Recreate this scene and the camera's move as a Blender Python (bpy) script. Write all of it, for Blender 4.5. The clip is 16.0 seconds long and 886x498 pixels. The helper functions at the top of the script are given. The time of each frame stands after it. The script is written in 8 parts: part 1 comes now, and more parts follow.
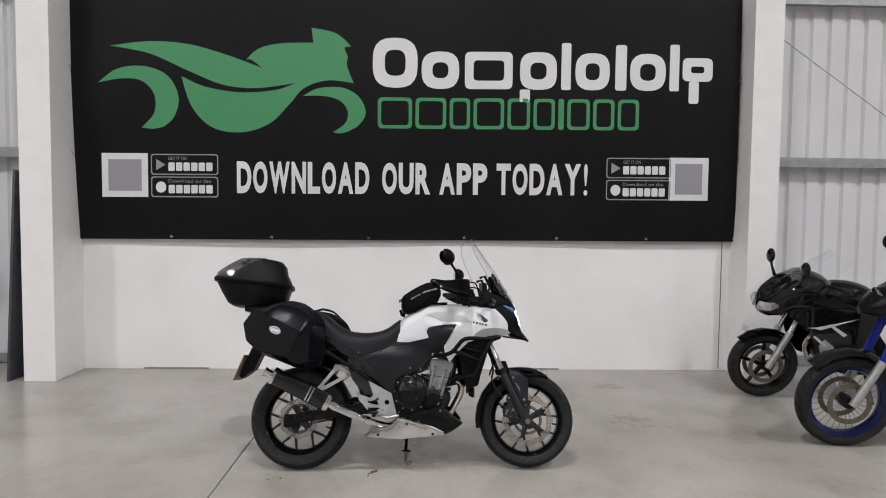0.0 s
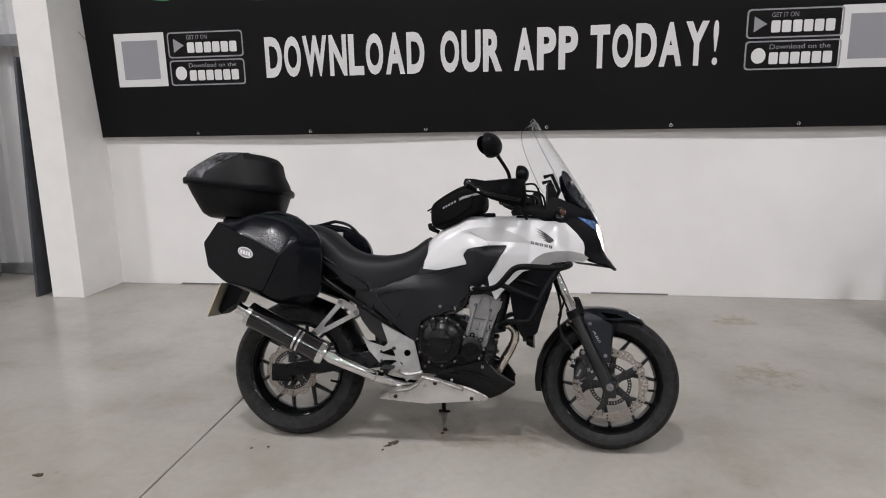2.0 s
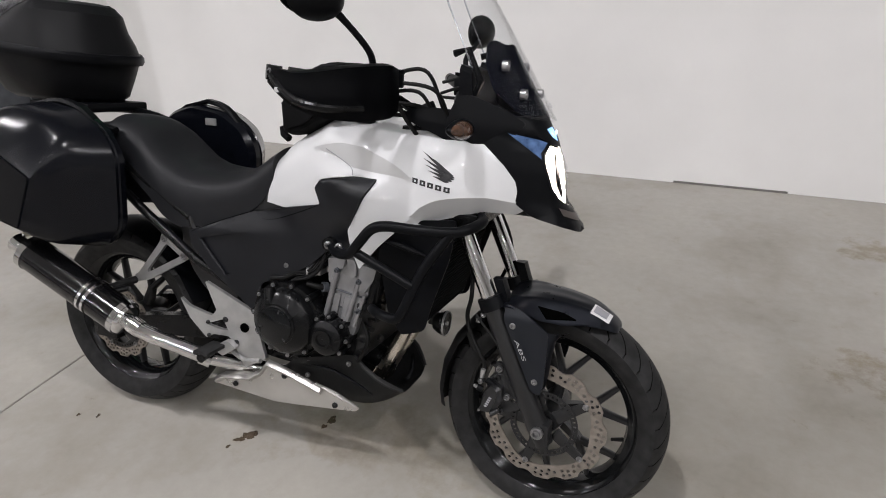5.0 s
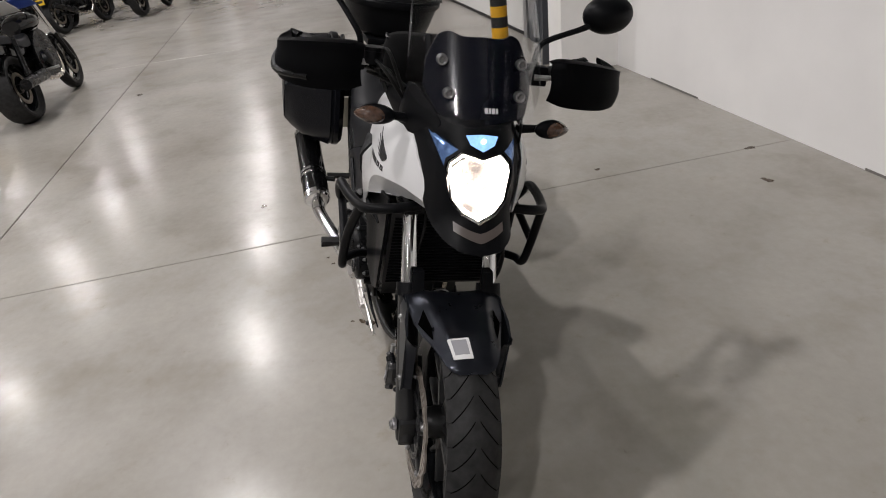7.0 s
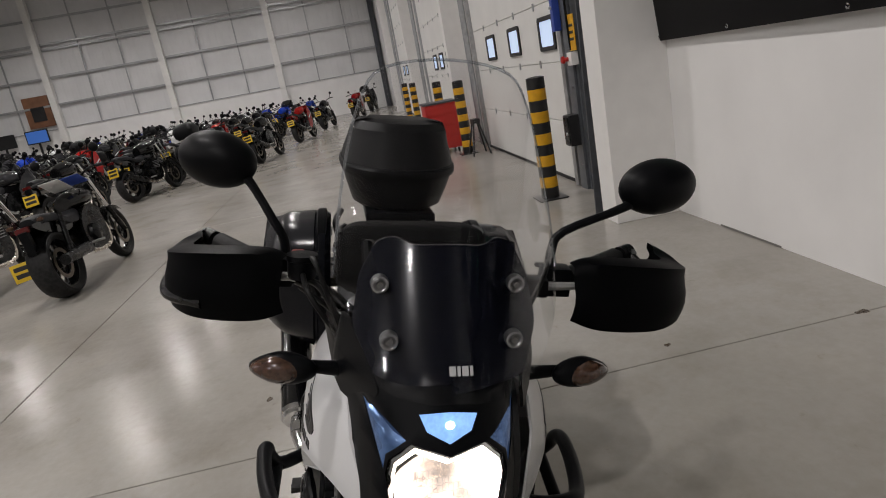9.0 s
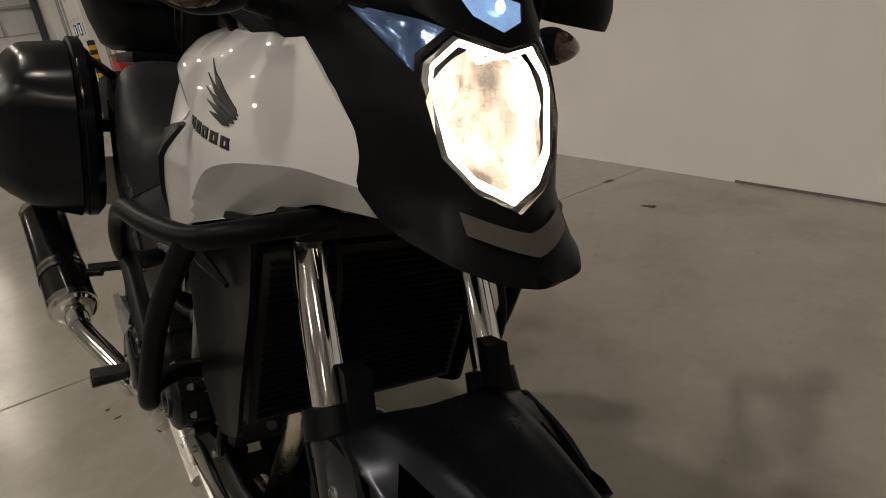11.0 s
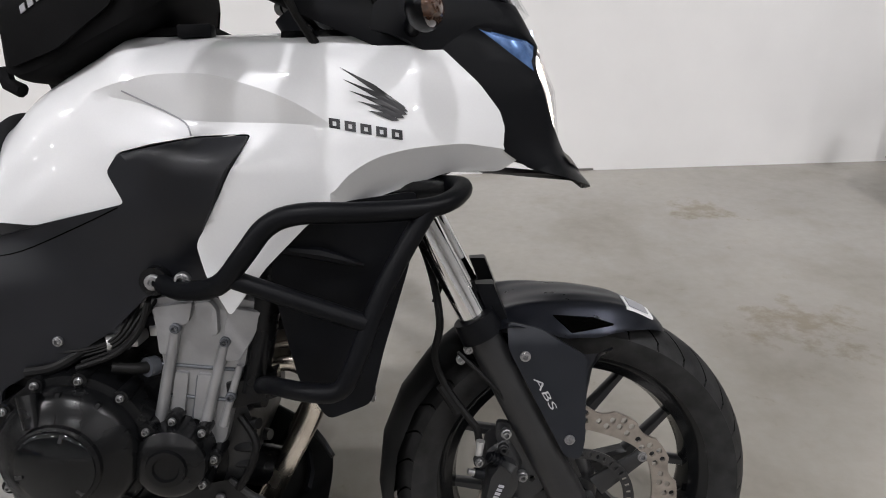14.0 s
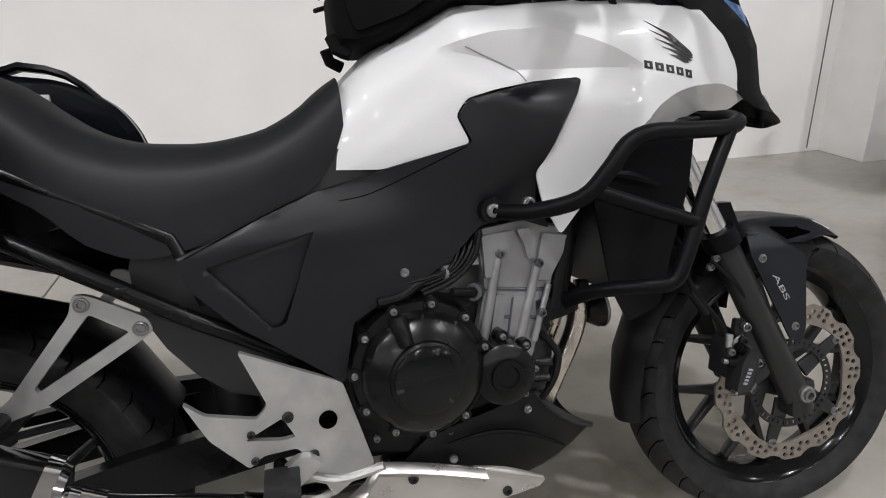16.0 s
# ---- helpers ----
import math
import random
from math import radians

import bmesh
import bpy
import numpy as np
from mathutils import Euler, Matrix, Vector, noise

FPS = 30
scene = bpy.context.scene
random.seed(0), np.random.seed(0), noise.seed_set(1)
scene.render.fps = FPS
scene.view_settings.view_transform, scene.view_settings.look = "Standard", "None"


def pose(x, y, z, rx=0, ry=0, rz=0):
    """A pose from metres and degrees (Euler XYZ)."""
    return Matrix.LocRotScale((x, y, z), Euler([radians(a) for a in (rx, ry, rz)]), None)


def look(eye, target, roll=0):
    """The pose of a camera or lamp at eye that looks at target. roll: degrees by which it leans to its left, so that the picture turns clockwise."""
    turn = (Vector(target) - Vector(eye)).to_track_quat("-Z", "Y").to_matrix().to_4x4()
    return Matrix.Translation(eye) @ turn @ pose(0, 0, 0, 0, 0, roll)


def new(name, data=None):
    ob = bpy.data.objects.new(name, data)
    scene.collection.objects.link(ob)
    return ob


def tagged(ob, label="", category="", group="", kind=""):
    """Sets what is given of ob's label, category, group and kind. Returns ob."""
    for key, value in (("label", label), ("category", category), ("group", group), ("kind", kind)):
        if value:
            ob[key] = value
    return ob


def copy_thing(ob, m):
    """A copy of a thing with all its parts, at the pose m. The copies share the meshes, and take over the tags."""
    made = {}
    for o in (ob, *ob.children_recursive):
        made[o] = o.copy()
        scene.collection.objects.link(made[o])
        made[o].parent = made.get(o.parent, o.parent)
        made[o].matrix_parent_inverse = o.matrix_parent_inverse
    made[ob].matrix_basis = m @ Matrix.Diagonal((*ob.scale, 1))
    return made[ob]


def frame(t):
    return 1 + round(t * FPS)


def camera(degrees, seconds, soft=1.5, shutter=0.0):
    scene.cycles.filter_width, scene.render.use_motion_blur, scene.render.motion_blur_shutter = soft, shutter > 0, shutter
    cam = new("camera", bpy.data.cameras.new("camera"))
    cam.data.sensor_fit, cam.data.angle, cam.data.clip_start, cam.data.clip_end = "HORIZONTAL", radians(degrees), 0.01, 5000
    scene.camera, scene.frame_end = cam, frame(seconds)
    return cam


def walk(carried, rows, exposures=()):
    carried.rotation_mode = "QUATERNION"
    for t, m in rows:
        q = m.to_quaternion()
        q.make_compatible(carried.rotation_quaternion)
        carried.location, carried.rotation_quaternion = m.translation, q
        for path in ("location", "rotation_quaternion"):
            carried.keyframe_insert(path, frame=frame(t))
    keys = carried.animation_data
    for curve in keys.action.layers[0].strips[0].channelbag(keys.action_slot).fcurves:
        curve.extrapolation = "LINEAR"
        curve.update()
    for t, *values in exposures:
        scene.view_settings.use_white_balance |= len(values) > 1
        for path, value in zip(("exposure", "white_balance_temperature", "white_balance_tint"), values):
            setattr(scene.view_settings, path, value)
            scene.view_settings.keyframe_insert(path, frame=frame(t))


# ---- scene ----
cam = camera(69.1, 16.0, soft=1.0)
PATH = [
    (0, (0.046, -3.876, 1.577), (0.11, -1.88, 1.471), 0.6),
    (0.5, (0.2, -3.719, 1.549), (0.089, -1.726, 1.429), -0.2),
    (1, (0.348, -3.432, 1.493), (0.151, -1.449, 1.33), -0.5),
    (1.5, (0.392, -3.057, 1.487), (0.151, -1.091, 1.207), -0.6),
    (2, (0.375, -2.603, 1.434), (0.097, -0.664, 1.034), -0.8),
    (2.5, (0.251, -2.19, 1.404), (-0.023, -0.274, 0.899), -0.9),
    (3, (0.169, -1.853, 1.379), (-0.099, 0.031, 0.762), -1.0),
    (3.5, (0.098, -1.653, 1.382), (-0.155, 0.206, 0.687), -0.9),
    (4, (0.185, -1.549, 1.393), (-0.067, 0.293, 0.657), -1.0),
    (4.5, (0.573, -1.458, 1.431), (0.221, 0.338, 0.623), -0.5),
    (5, (0.981, -1.19, 1.456), (0.279, 0.443, 0.54), -2.5),
    (5.2, (1.137, -1.079, 1.464), (0.281, 0.461, 0.516), -2.7),
    (7.3, (1.947, 0.072, 1.455), (0.157, 0.25, 0.581), -8.6),
    (7.5, (1.858, 0.131, 1.46), (0.025, 0.286, 0.676), -9.3),
    (8, (1.582, 0.227, 1.488), (-0.321, 0.377, 0.892), -10.0),
    (8.1, (1.51, 0.243, 1.479), (-0.405, 0.405, 0.924), -10.2),
    (8.2, (1.484, 0.268, 1.49), (-0.438, 0.422, 0.956), -10.2),
    (10.3, (1.206, 0.146, 1.076), (-0.689, 0.553, 0.581), -13.7),
    (10.4, (1.22, 0.116, 1.054), (-0.662, 0.582, 0.566), -13.2),
    (10.5, (1.197, 0.086, 1.041), (-0.658, 0.631, 0.53), -12.5),
    (11, (1.118, -0.082, 1.002), (-0.474, 0.892, 0.276), -8.4),
    (11.5, (0.993, -0.259, 0.934), (-0.116, 1.096, -0.033), -5.5),
    (12, (0.945, -0.388, 0.841), (0.241, 1.195, -0.156), -0.3),
    (12.5, (0.880, -0.523, 0.759), (0.628, 1.199, -0.227), 0.6),
    (13, (0.759, -0.611, 0.719), (0.769, 1.142, -0.244), 0.1),
    (13.5, (0.610, -0.662, 0.890), (0.675, 1.112, -0.030), -1.7),
    (14, (0.462, -0.706, 1.102), (0.553, 1.107, 0.262), -0.9),
    (14.5, (0.299, -0.771, 1.240), (0.413, 1.069, 0.464), -0.9),
    (15, (0.117, -0.763, 1.280), (0.364, 1.072, 0.524), 0.3),
    (15.5, (-0.035, -0.776, 1.163), (0.320, 1.045, 0.414), 0.2),
    (16, (-0.176, -0.821, 1.020), (0.260, 0.986, 0.284), -1.7),
]
EXPOSURES = [(0.0, 0.25, 6300, 15), (2.0, 0.28, 6350, 15), (3.5, 0.33, 6350, 14), (4.2, 0.4, 6350, 14), (5.2, 0.30, 6350, 15), (7.3, 0.1, 6550, 15), (8.2, 0.05, 6350, 15), (10.3, -0.85, 7600, 14), (11.0, -0.75, 7800, 14),
             (11.5, 0.1, 7400, 14), (12.0, 0.80, 7000, 14), (12.5, 0.82, 6800, 14), (13.5, 0.84, 6350, 14), (14.0, 0.42, 6300, 14), (15.0, 0.2, 6300, 13), (15.5, 0.15, 6350, 13), (16.0, 0.38, 6350, 13)]
walk(cam, [(t, look(eye, target, roll)) for t, eye, target, roll in PATH], EXPOSURES)

# ---- world and light ----
world = bpy.data.worlds.new("hall_world")
scene.world = world
world.use_nodes = True
world.node_tree.nodes["Background"].inputs[0].default_value = (0.9, 0.95, 1.0, 1)
world.node_tree.nodes["Background"].inputs[1].default_value = 0.3

LAMP_Z = 7.6
LAMP_W = 138.0
LAMP_XS = (10.8, 5.2, -0.5, -6.1, -11.7, -17.3, -22.9, -28.5)
LAMP_YS = (-2.5, -8.1, -13.7)
for lx in LAMP_XS:
    for ly in LAMP_YS:
        ld = bpy.data.lights.new("high_bay_light", "AREA")
        ld.shape, ld.size, ld.energy, ld.color = "DISK", 0.34, LAMP_W * (1.1 if ly > -5 else 0.6 if ly > -10 and lx > -14 else 1.0), (1.0, 0.995, 0.98)
        ld.spread = radians(160)
        lo = new("high_bay_light", ld)
        lo.matrix_world = pose(lx, ly, LAMP_Z - 0.03)


# ---- materials ----
def mat(name, color, rough=0.5, metal=0.0, bump=0.0, bscale=200.0, vary=0.0, vscale=6.0, coat=0.0, rvar=0.0, emit=None, spec=0.5, dist=0.002):
    m = bpy.data.materials.new(name)
    m.use_nodes = True
    nt = m.node_tree
    b = nt.nodes["Principled BSDF"]
    b.inputs["Base Color"].default_value = (*color, 1)
    b.inputs["Roughness"].default_value = rough
    b.inputs["Metallic"].default_value = metal
    b.inputs["Specular IOR Level"].default_value = spec
    b.inputs["Coat Weight"].default_value = coat
    b.inputs["Coat Roughness"].default_value = 0.04
    tc = nt.nodes.new("ShaderNodeTexCoord")
    if vary or rvar:
        n1 = nt.nodes.new("ShaderNodeTexNoise")
        n1.inputs["Scale"].default_value, n1.inputs["Detail"].default_value = vscale, 6
        nt.links.new(tc.outputs["Object"], n1.inputs["Vector"])
    if vary:
        mr = nt.nodes.new("ShaderNodeMapRange")
        mr.inputs["From Min"].default_value, mr.inputs["From Max"].default_value = 0.3, 0.7
        mr.inputs["To Min"].default_value, mr.inputs["To Max"].default_value = 1 - vary, 1 + vary
        nt.links.new(n1.outputs["Fac"], mr.inputs["Value"])
        mx = nt.nodes.new("ShaderNodeVectorMath")
        mx.operation = "SCALE"
        mx.inputs[0].default_value = color
        nt.links.new(mr.outputs["Result"], mx.inputs["Scale"])
        nt.links.new(mx.outputs["Vector"], b.inputs["Base Color"])
    if rvar:
        mr2 = nt.nodes.new("ShaderNodeMapRange")
        mr2.inputs["From Min"].default_value, mr2.inputs["From Max"].default_value = 0.3, 0.7
        mr2.inputs["To Min"].default_value, mr2.inputs["To Max"].default_value = max(0.02, rough - rvar), min(1, rough + rvar)
        nt.links.new(n1.outputs["Fac"], mr2.inputs["Value"])
        nt.links.new(mr2.outputs["Result"], b.inputs["Roughness"])
    if bump:
        n2 = nt.nodes.new("ShaderNodeTexNoise")
        n2.inputs["Scale"].default_value, n2.inputs["Detail"].default_value = bscale, 4
        nt.links.new(tc.outputs["Object"], n2.inputs["Vector"])
        bp = nt.nodes.new("ShaderNodeBump")
        bp.inputs["Strength"].default_value, bp.inputs["Distance"].default_value = bump, dist
        nt.links.new(n2.outputs["Fac"], bp.inputs["Height"])
        nt.links.new(bp.outputs["Normal"], b.inputs["Normal"])
    if emit:
        b.inputs["Emission Color"].default_value = (*emit[:3], 1)
        b.inputs["Emission Strength"].default_value = emit[3]
    return m


def glass(name, tint, gloss_rough=0.02, ior=1.45, mixmax=1.0):
    m = bpy.data.materials.new(name)
    m.use_nodes = True
    nt = m.node_tree
    nt.nodes.remove(nt.nodes["Principled BSDF"])
    out = nt.nodes["Material Output"]
    tr = nt.nodes.new("ShaderNodeBsdfTransparent")
    tr.inputs[0].default_value = (*tint, 1)
    gl = nt.nodes.new("ShaderNodeBsdfGlossy")
    gl.inputs["Roughness"].default_value = gloss_rough
    lw = nt.nodes.new("ShaderNodeLayerWeight")
    pw = nt.nodes.new("ShaderNodeMath")
    pw.operation, pw.inputs[1].default_value = "POWER", 4.0
    nt.links.new(lw.outputs["Facing"], pw.inputs[0])
    fr = nt.nodes.new("ShaderNodeMath")
    fr.operation, fr.inputs[1].default_value, fr.inputs[2].default_value = "MULTIPLY_ADD", 0.42, (ior - 1) ** 2 / (ior + 1) ** 2
    nt.links.new(pw.outputs[0], fr.inputs[0])
    mx = nt.nodes.new("ShaderNodeMixShader")
    nt.links.new(fr.outputs[0], mx.inputs[0])
    nt.links.new(tr.outputs[0], mx.inputs[1])
    nt.links.new(gl.outputs[0], mx.inputs[2])
    nt.links.new(mx.outputs[0], out.inputs[0])
    return m


def concrete():
    m = mat("polished_concrete", (0.40, 0.38, 0.35), 0.3, bump=0.03, bscale=14, dist=0.001, spec=0.24)
    nt = m.node_tree
    b = nt.nodes["Principled BSDF"]
    ge = nt.nodes.new("ShaderNodeNewGeometry")
    def noise_tex(scale, detail=6, rough=0.55):
        n = nt.nodes.new("ShaderNodeTexNoise")
        n.inputs["Scale"].default_value, n.inputs["Detail"].default_value, n.inputs["Roughness"].default_value = scale, detail, rough
        nt.links.new(ge.outputs["Position"], n.inputs["Vector"])
        return n
    def ramp(src, stops):
        r = nt.nodes.new("ShaderNodeValToRGB")
        r.color_ramp.elements[0].position, r.color_ramp.elements[0].color = stops[0][0], (*stops[0][1], 1)
        r.color_ramp.elements[1].position, r.color_ramp.elements[1].color = stops[-1][0], (*stops[-1][1], 1)
        for p, c in stops[1:-1]:
            e = r.color_ramp.elements.new(p)
            e.color = (*c, 1)
        nt.links.new(src, r.inputs[0])
        return r
    def mult(a, c, fac=1.0):
        x = nt.nodes.new("ShaderNodeMix")
        x.data_type, x.blend_type = "RGBA", "MULTIPLY"
        x.inputs["Factor"].default_value = fac
        nt.links.new(a, x.inputs["A"])
        nt.links.new(c, x.inputs["B"])
        return x.outputs["Result"]
    big = ramp(noise_tex(0.45, 3, 0.5).outputs["Fac"], [(0.30, (0.262, 0.244, 0.214)), (0.50, (0.322, 0.306, 0.277)), (0.70, (0.372, 0.357, 0.330))])
    mid = ramp(noise_tex(1.9, 5, 0.6).outputs["Fac"], [(0.30, (0.84, 0.82, 0.785)), (0.50, (1, 1, 1)), (0.70, (1.07, 1.065, 1.05))])
    fine = ramp(noise_tex(22, 6, 0.65).outputs["Fac"], [(0.3, (0.95, 0.945, 0.94)), (0.7, (1.04, 1.04, 1.04))])
    grit = ramp(noise_tex(9, 8, 0.75).outputs["Fac"], [(0.27, (0.72, 0.68, 0.62)), (0.36, (0.97, 0.96, 0.95)), (0.45, (1, 1, 1))])
    out = mult(mult(mult(big.outputs[0], mid.outputs[0]), fine.outputs[0]), grit.outputs[0])

    def patch(base, x, y, rx, ry, tint, scale, lo, hi):
        """A blotchy brownish tint round a spot of the floor."""
        sub = nt.nodes.new("ShaderNodeVectorMath")
        sub.operation = "SUBTRACT"
        sub.inputs[1].default_value = (x, y, 0)
        nt.links.new(ge.outputs["Position"], sub.inputs[0])
        div = nt.nodes.new("ShaderNodeVectorMath")
        div.operation = "MULTIPLY"
        div.inputs[1].default_value = (1 / rx, 1 / ry, 0)
        nt.links.new(sub.outputs[0], div.inputs[0])
        ln = nt.nodes.new("ShaderNodeVectorMath")
        ln.operation = "LENGTH"
        nt.links.new(div.outputs[0], ln.inputs[0])
        ad = nt.nodes.new("ShaderNodeMath")
        ad.operation, ad.inputs[1].default_value = "MULTIPLY_ADD", 0.22
        nt.links.new(ln.outputs["Value"], ad.inputs[0])
        nt.links.new(noise_tex(scale, 8, 0.7).outputs["Fac"], ad.inputs[2])
        r = ramp(ad.outputs[0], [(lo, tint), (hi, (1, 1, 1))])
        return mult(base, r.outputs[0])

    # two brown stains on the open floor
    out = patch(out, 1.79, 1.99, 0.24, 0.16, (0.76, 0.70, 0.61), 9, 0.50, 0.66)
    out = patch(out, 1.70, 0.98, 0.26, 0.20, (0.76, 0.70, 0.61), 8, 0.50, 0.66)
    # broad darker blotches below the motorcycle
    out = patch(out, 0.10, 0.15, 0.75, 0.22, (0.80, 0.76, 0.70), 6, 0.48, 0.68)
    nt.links.new(out, b.inputs["Base Color"])
    rr = nt.nodes.new("ShaderNodeMapRange")
    rr.inputs["From Min"].default_value, rr.inputs["From Max"].default_value = 0.3, 0.7
    rr.inputs["To Min"].default_value, rr.inputs["To Max"].default_value = 0.16, 0.24
    nt.links.new(noise_tex(2.2, 5).outputs["Fac"], rr.inputs["Value"])
    nt.links.new(rr.outputs[0], b.inputs["Roughness"])
    return m


M_FLOOR = concrete()
M_JOINT = mat("joint_filler", (0.16, 0.15, 0.14), 0.8, vary=0.2, vscale=30)
M_WALL = mat("white_board_paint", (0.84, 0.832, 0.82), 0.45, bump=0.08, bscale=6, vary=0.045, vscale=1.5, dist=0.004)
M_COL = mat("white_column_paint", (0.80, 0.79, 0.77), 0.4, bump=0.05, bscale=60, vary=0.03)
M_CLAD = mat("grey_white_cladding", (0.72, 0.722, 0.725), 0.38, vary=0.05, vscale=1.2)
M_STEEL = mat("galvanised_steel", (0.42, 0.43, 0.44), 0.4, metal=0.7, vary=0.15, vscale=14, rvar=0.1)
M_DKSTEEL = mat("dark_grey_steel", (0.07, 0.075, 0.085), 0.45, metal=0.3, vary=0.2, vscale=10)
M_BANNER = mat("black_banner_vinyl", (0.0145, 0.014, 0.0155), 0.45, spec=0.3, bump=0.12, bscale=3, dist=0.01, vary=0.15, vscale=1.2)
M_GREEN = mat("green_print", (0.055, 0.27, 0.11), 0.5)
M_WHITE_PRINT = mat("white_print", (0.72, 0.72, 0.72), 0.5)
M_GREY_PRINT = mat("grey_print", (0.30, 0.30, 0.32), 0.5)
M_ROOF = mat("roof_lining", (0.55, 0.55, 0.55), 0.6, vary=0.05)
M_YEL = mat("safety_yellow_paint", (0.70, 0.36, 0.01), 0.4, vary=0.12, vscale=12)
M_BLK = mat("black_band_paint", (0.012, 0.012, 0.013), 0.4, vary=0.2)
M_LAMP = mat("lamp_diffuser", (0.9, 0.9, 0.9), 0.4, emit=(1.0, 0.97, 0.92, 30.0))
M_PANE = mat("door_window_daylight", (0.5, 0.6, 0.7), 0.1, emit=(0.50, 0.66, 0.95, 0.75))


# ---- mesh helpers ----
def mesh_of(bm, material, smooth=True, sharp=35):
    bmesh.ops.recalc_face_normals(bm, faces=bm.faces[:])
    me = bpy.data.meshes.new("mesh")
    bm.to_mesh(me)
    bm.free()
    for one in (material if isinstance(material, (list, tuple)) else [material]):
        me.materials.append(one)
    if smooth:
        me.polygons.foreach_set("use_smooth", [True] * len(me.polygons))
        me.set_sharp_from_angle(angle=radians(sharp))
    return me


def part(name, bm, material, parent, label="", smooth=True, sharp=35):
    """One mesh object under a thing or under a part."""
    ob = new(name, mesh_of(bm, material, smooth, sharp))
    ob.parent = parent
    if label:
        ob["label"] = label
    return ob


def thing(name, m, label, category, group="", kind=""):
    ob = new(name)
    ob.empty_display_size = 0.1
    ob.matrix_world = m
    return tagged(ob, label, category, group, kind)


def box(x0, x1, y0, y1, z0, z1, bevel=0.0, bm=None, segs=2):
    own = bm is None
    bm = bm or bmesh.new()
    c = Matrix.Translation(((x0 + x1) / 2, (y0 + y1) / 2, (z0 + z1) / 2)) @ Matrix.Diagonal((x1 - x0, y1 - y0, z1 - z0, 1))
    r = bmesh.ops.create_cube(bm, size=1, matrix=c)
    if bevel:
        es = list({e for v in r["verts"] for e in v.link_edges})
        bmesh.ops.bevel(bm, geom=es, offset=bevel, segments=segs, affect="EDGES", profile=0.7)
    return bm


def catmull(pts, n=6, closed=False):
    P = [Vector(p) for p in pts]
    out = []
    cnt = len(P)
    for i in range(cnt if closed else cnt - 1):
        if closed:
            a, b, c, d = P[i - 1], P[i], P[(i + 1) % cnt], P[(i + 2) % cnt]
        else:
            a, b, c, d = P[max(i - 1, 0)], P[i], P[i + 1], P[min(i + 2, cnt - 1)]
        for k in range(n):
            t = k / n
            out.append(0.5 * ((2 * b) + (c - a) * t + (2 * a - 5 * b + 4 * c - d) * t * t + (3 * b - a - 3 * c + d) * t ** 3))
    if not closed:
        out.append(P[-1])
    return out


def tube(pts, r, segs=12, bm=None, smooth=0, caps=True, closed=False):
    """A round bar along points; r is a radius or one for each point given."""
    bm = bm or bmesh.new()
    P = [Vector(p) for p in pts]
    if smooth:
        R = [Vector((x, 0, 0)) for x in r] if isinstance(r, (list, tuple)) else None
        P = catmull(P, smooth, closed)
        if R:
            r = [v.x for v in catmull(R, smooth, closed)]
    n = len(P)
    rr = r if isinstance(r, (list, tuple)) else [r] * n
    rings, nrm = [], None
    for i in range(n):
        if closed:
            d = (P[(i + 1) % n] - P[i - 1]).normalized()
        else:
            d = (P[min(i + 1, n - 1)] - P[max(i - 1, 0)]).normalized()
        if nrm is None:
            nrm = d.orthogonal().normalized()
        else:
            nrm = (nrm - d * nrm.dot(d)).normalized()
        bn = d.cross(nrm)
        rings.append([bm.verts.new(P[i] + rr[i] * (math.cos(2 * math.pi * k / segs) * nrm + math.sin(2 * math.pi * k / segs) * bn)) for k in range(segs)])
    for i in range(n if closed else n - 1):
        a, b = rings[i], rings[(i + 1) % n]
        for k in range(segs):
            bm.faces.new((a[k], a[(k + 1) % segs], b[(k + 1) % segs], b[k]))
    if caps and not closed:
        bm.faces.new(rings[0][::-1])
        bm.faces.new(rings[-1])
    return bm


def loft(rings, bm=None, caps=True, closed_ring=True):
    bm = bm or bmesh.new()
    V = [[bm.verts.new(p) for p in ring] for ring in rings]
    n = len(V[0])
    for a, b in zip(V, V[1:]):
        for k in range(n if closed_ring else n - 1):
            bm.faces.new((a[k], a[(k + 1) % n], b[(k + 1) % n], b[k]))
    if caps and closed_ring:
        bm.faces.new(V[0][::-1])
        bm.faces.new(V[-1])
    return bm


def lathe(profile, center, axis="Y", segs=48, bm=None, closed=True):
    """Turn a profile of (radius, along) about an axis through center."""
    bm = bm or bmesh.new()
    c = Vector(center)
    rings = []
    for k in range(segs):
        a = 2 * math.pi * k / segs
        ring = []
        for r, h in profile:
            u, w = r * math.cos(a), r * math.sin(a)
            p = {"Y": (u, h, w), "X": (h, u, w), "Z": (u, w, h)}[axis]
            ring.append(bm.verts.new(c + Vector(p)))
        rings.append(ring)
    n = len(profile)
    for i in range(segs):
        a, b = rings[i], rings[(i + 1) % segs]
        for k in range(n if closed else n - 1):
            bm.faces.new((a[k], a[(k + 1) % n], b[(k + 1) % n], b[k]))
    return bm


def rounded(poly, r, n=4):
    """Round the corners of a polygon of 2D points."""
    out = []
    m = len(poly)
    for i in range(m):
        p, a, b = Vector(poly[i]), Vector(poly[i - 1]), Vector(poly[(i + 1) % m])
        da, db = (a - p), (b - p)
        k = min(r, da.length * 0.45, db.length * 0.45)
        s, e = p + da.normalized() * k, p + db.normalized() * k
        for j in range(n + 1):
            t = j / n
            out.append(tuple((1 - t) ** 2 * s + 2 * t * (1 - t) * p + t * t * e))
    return out


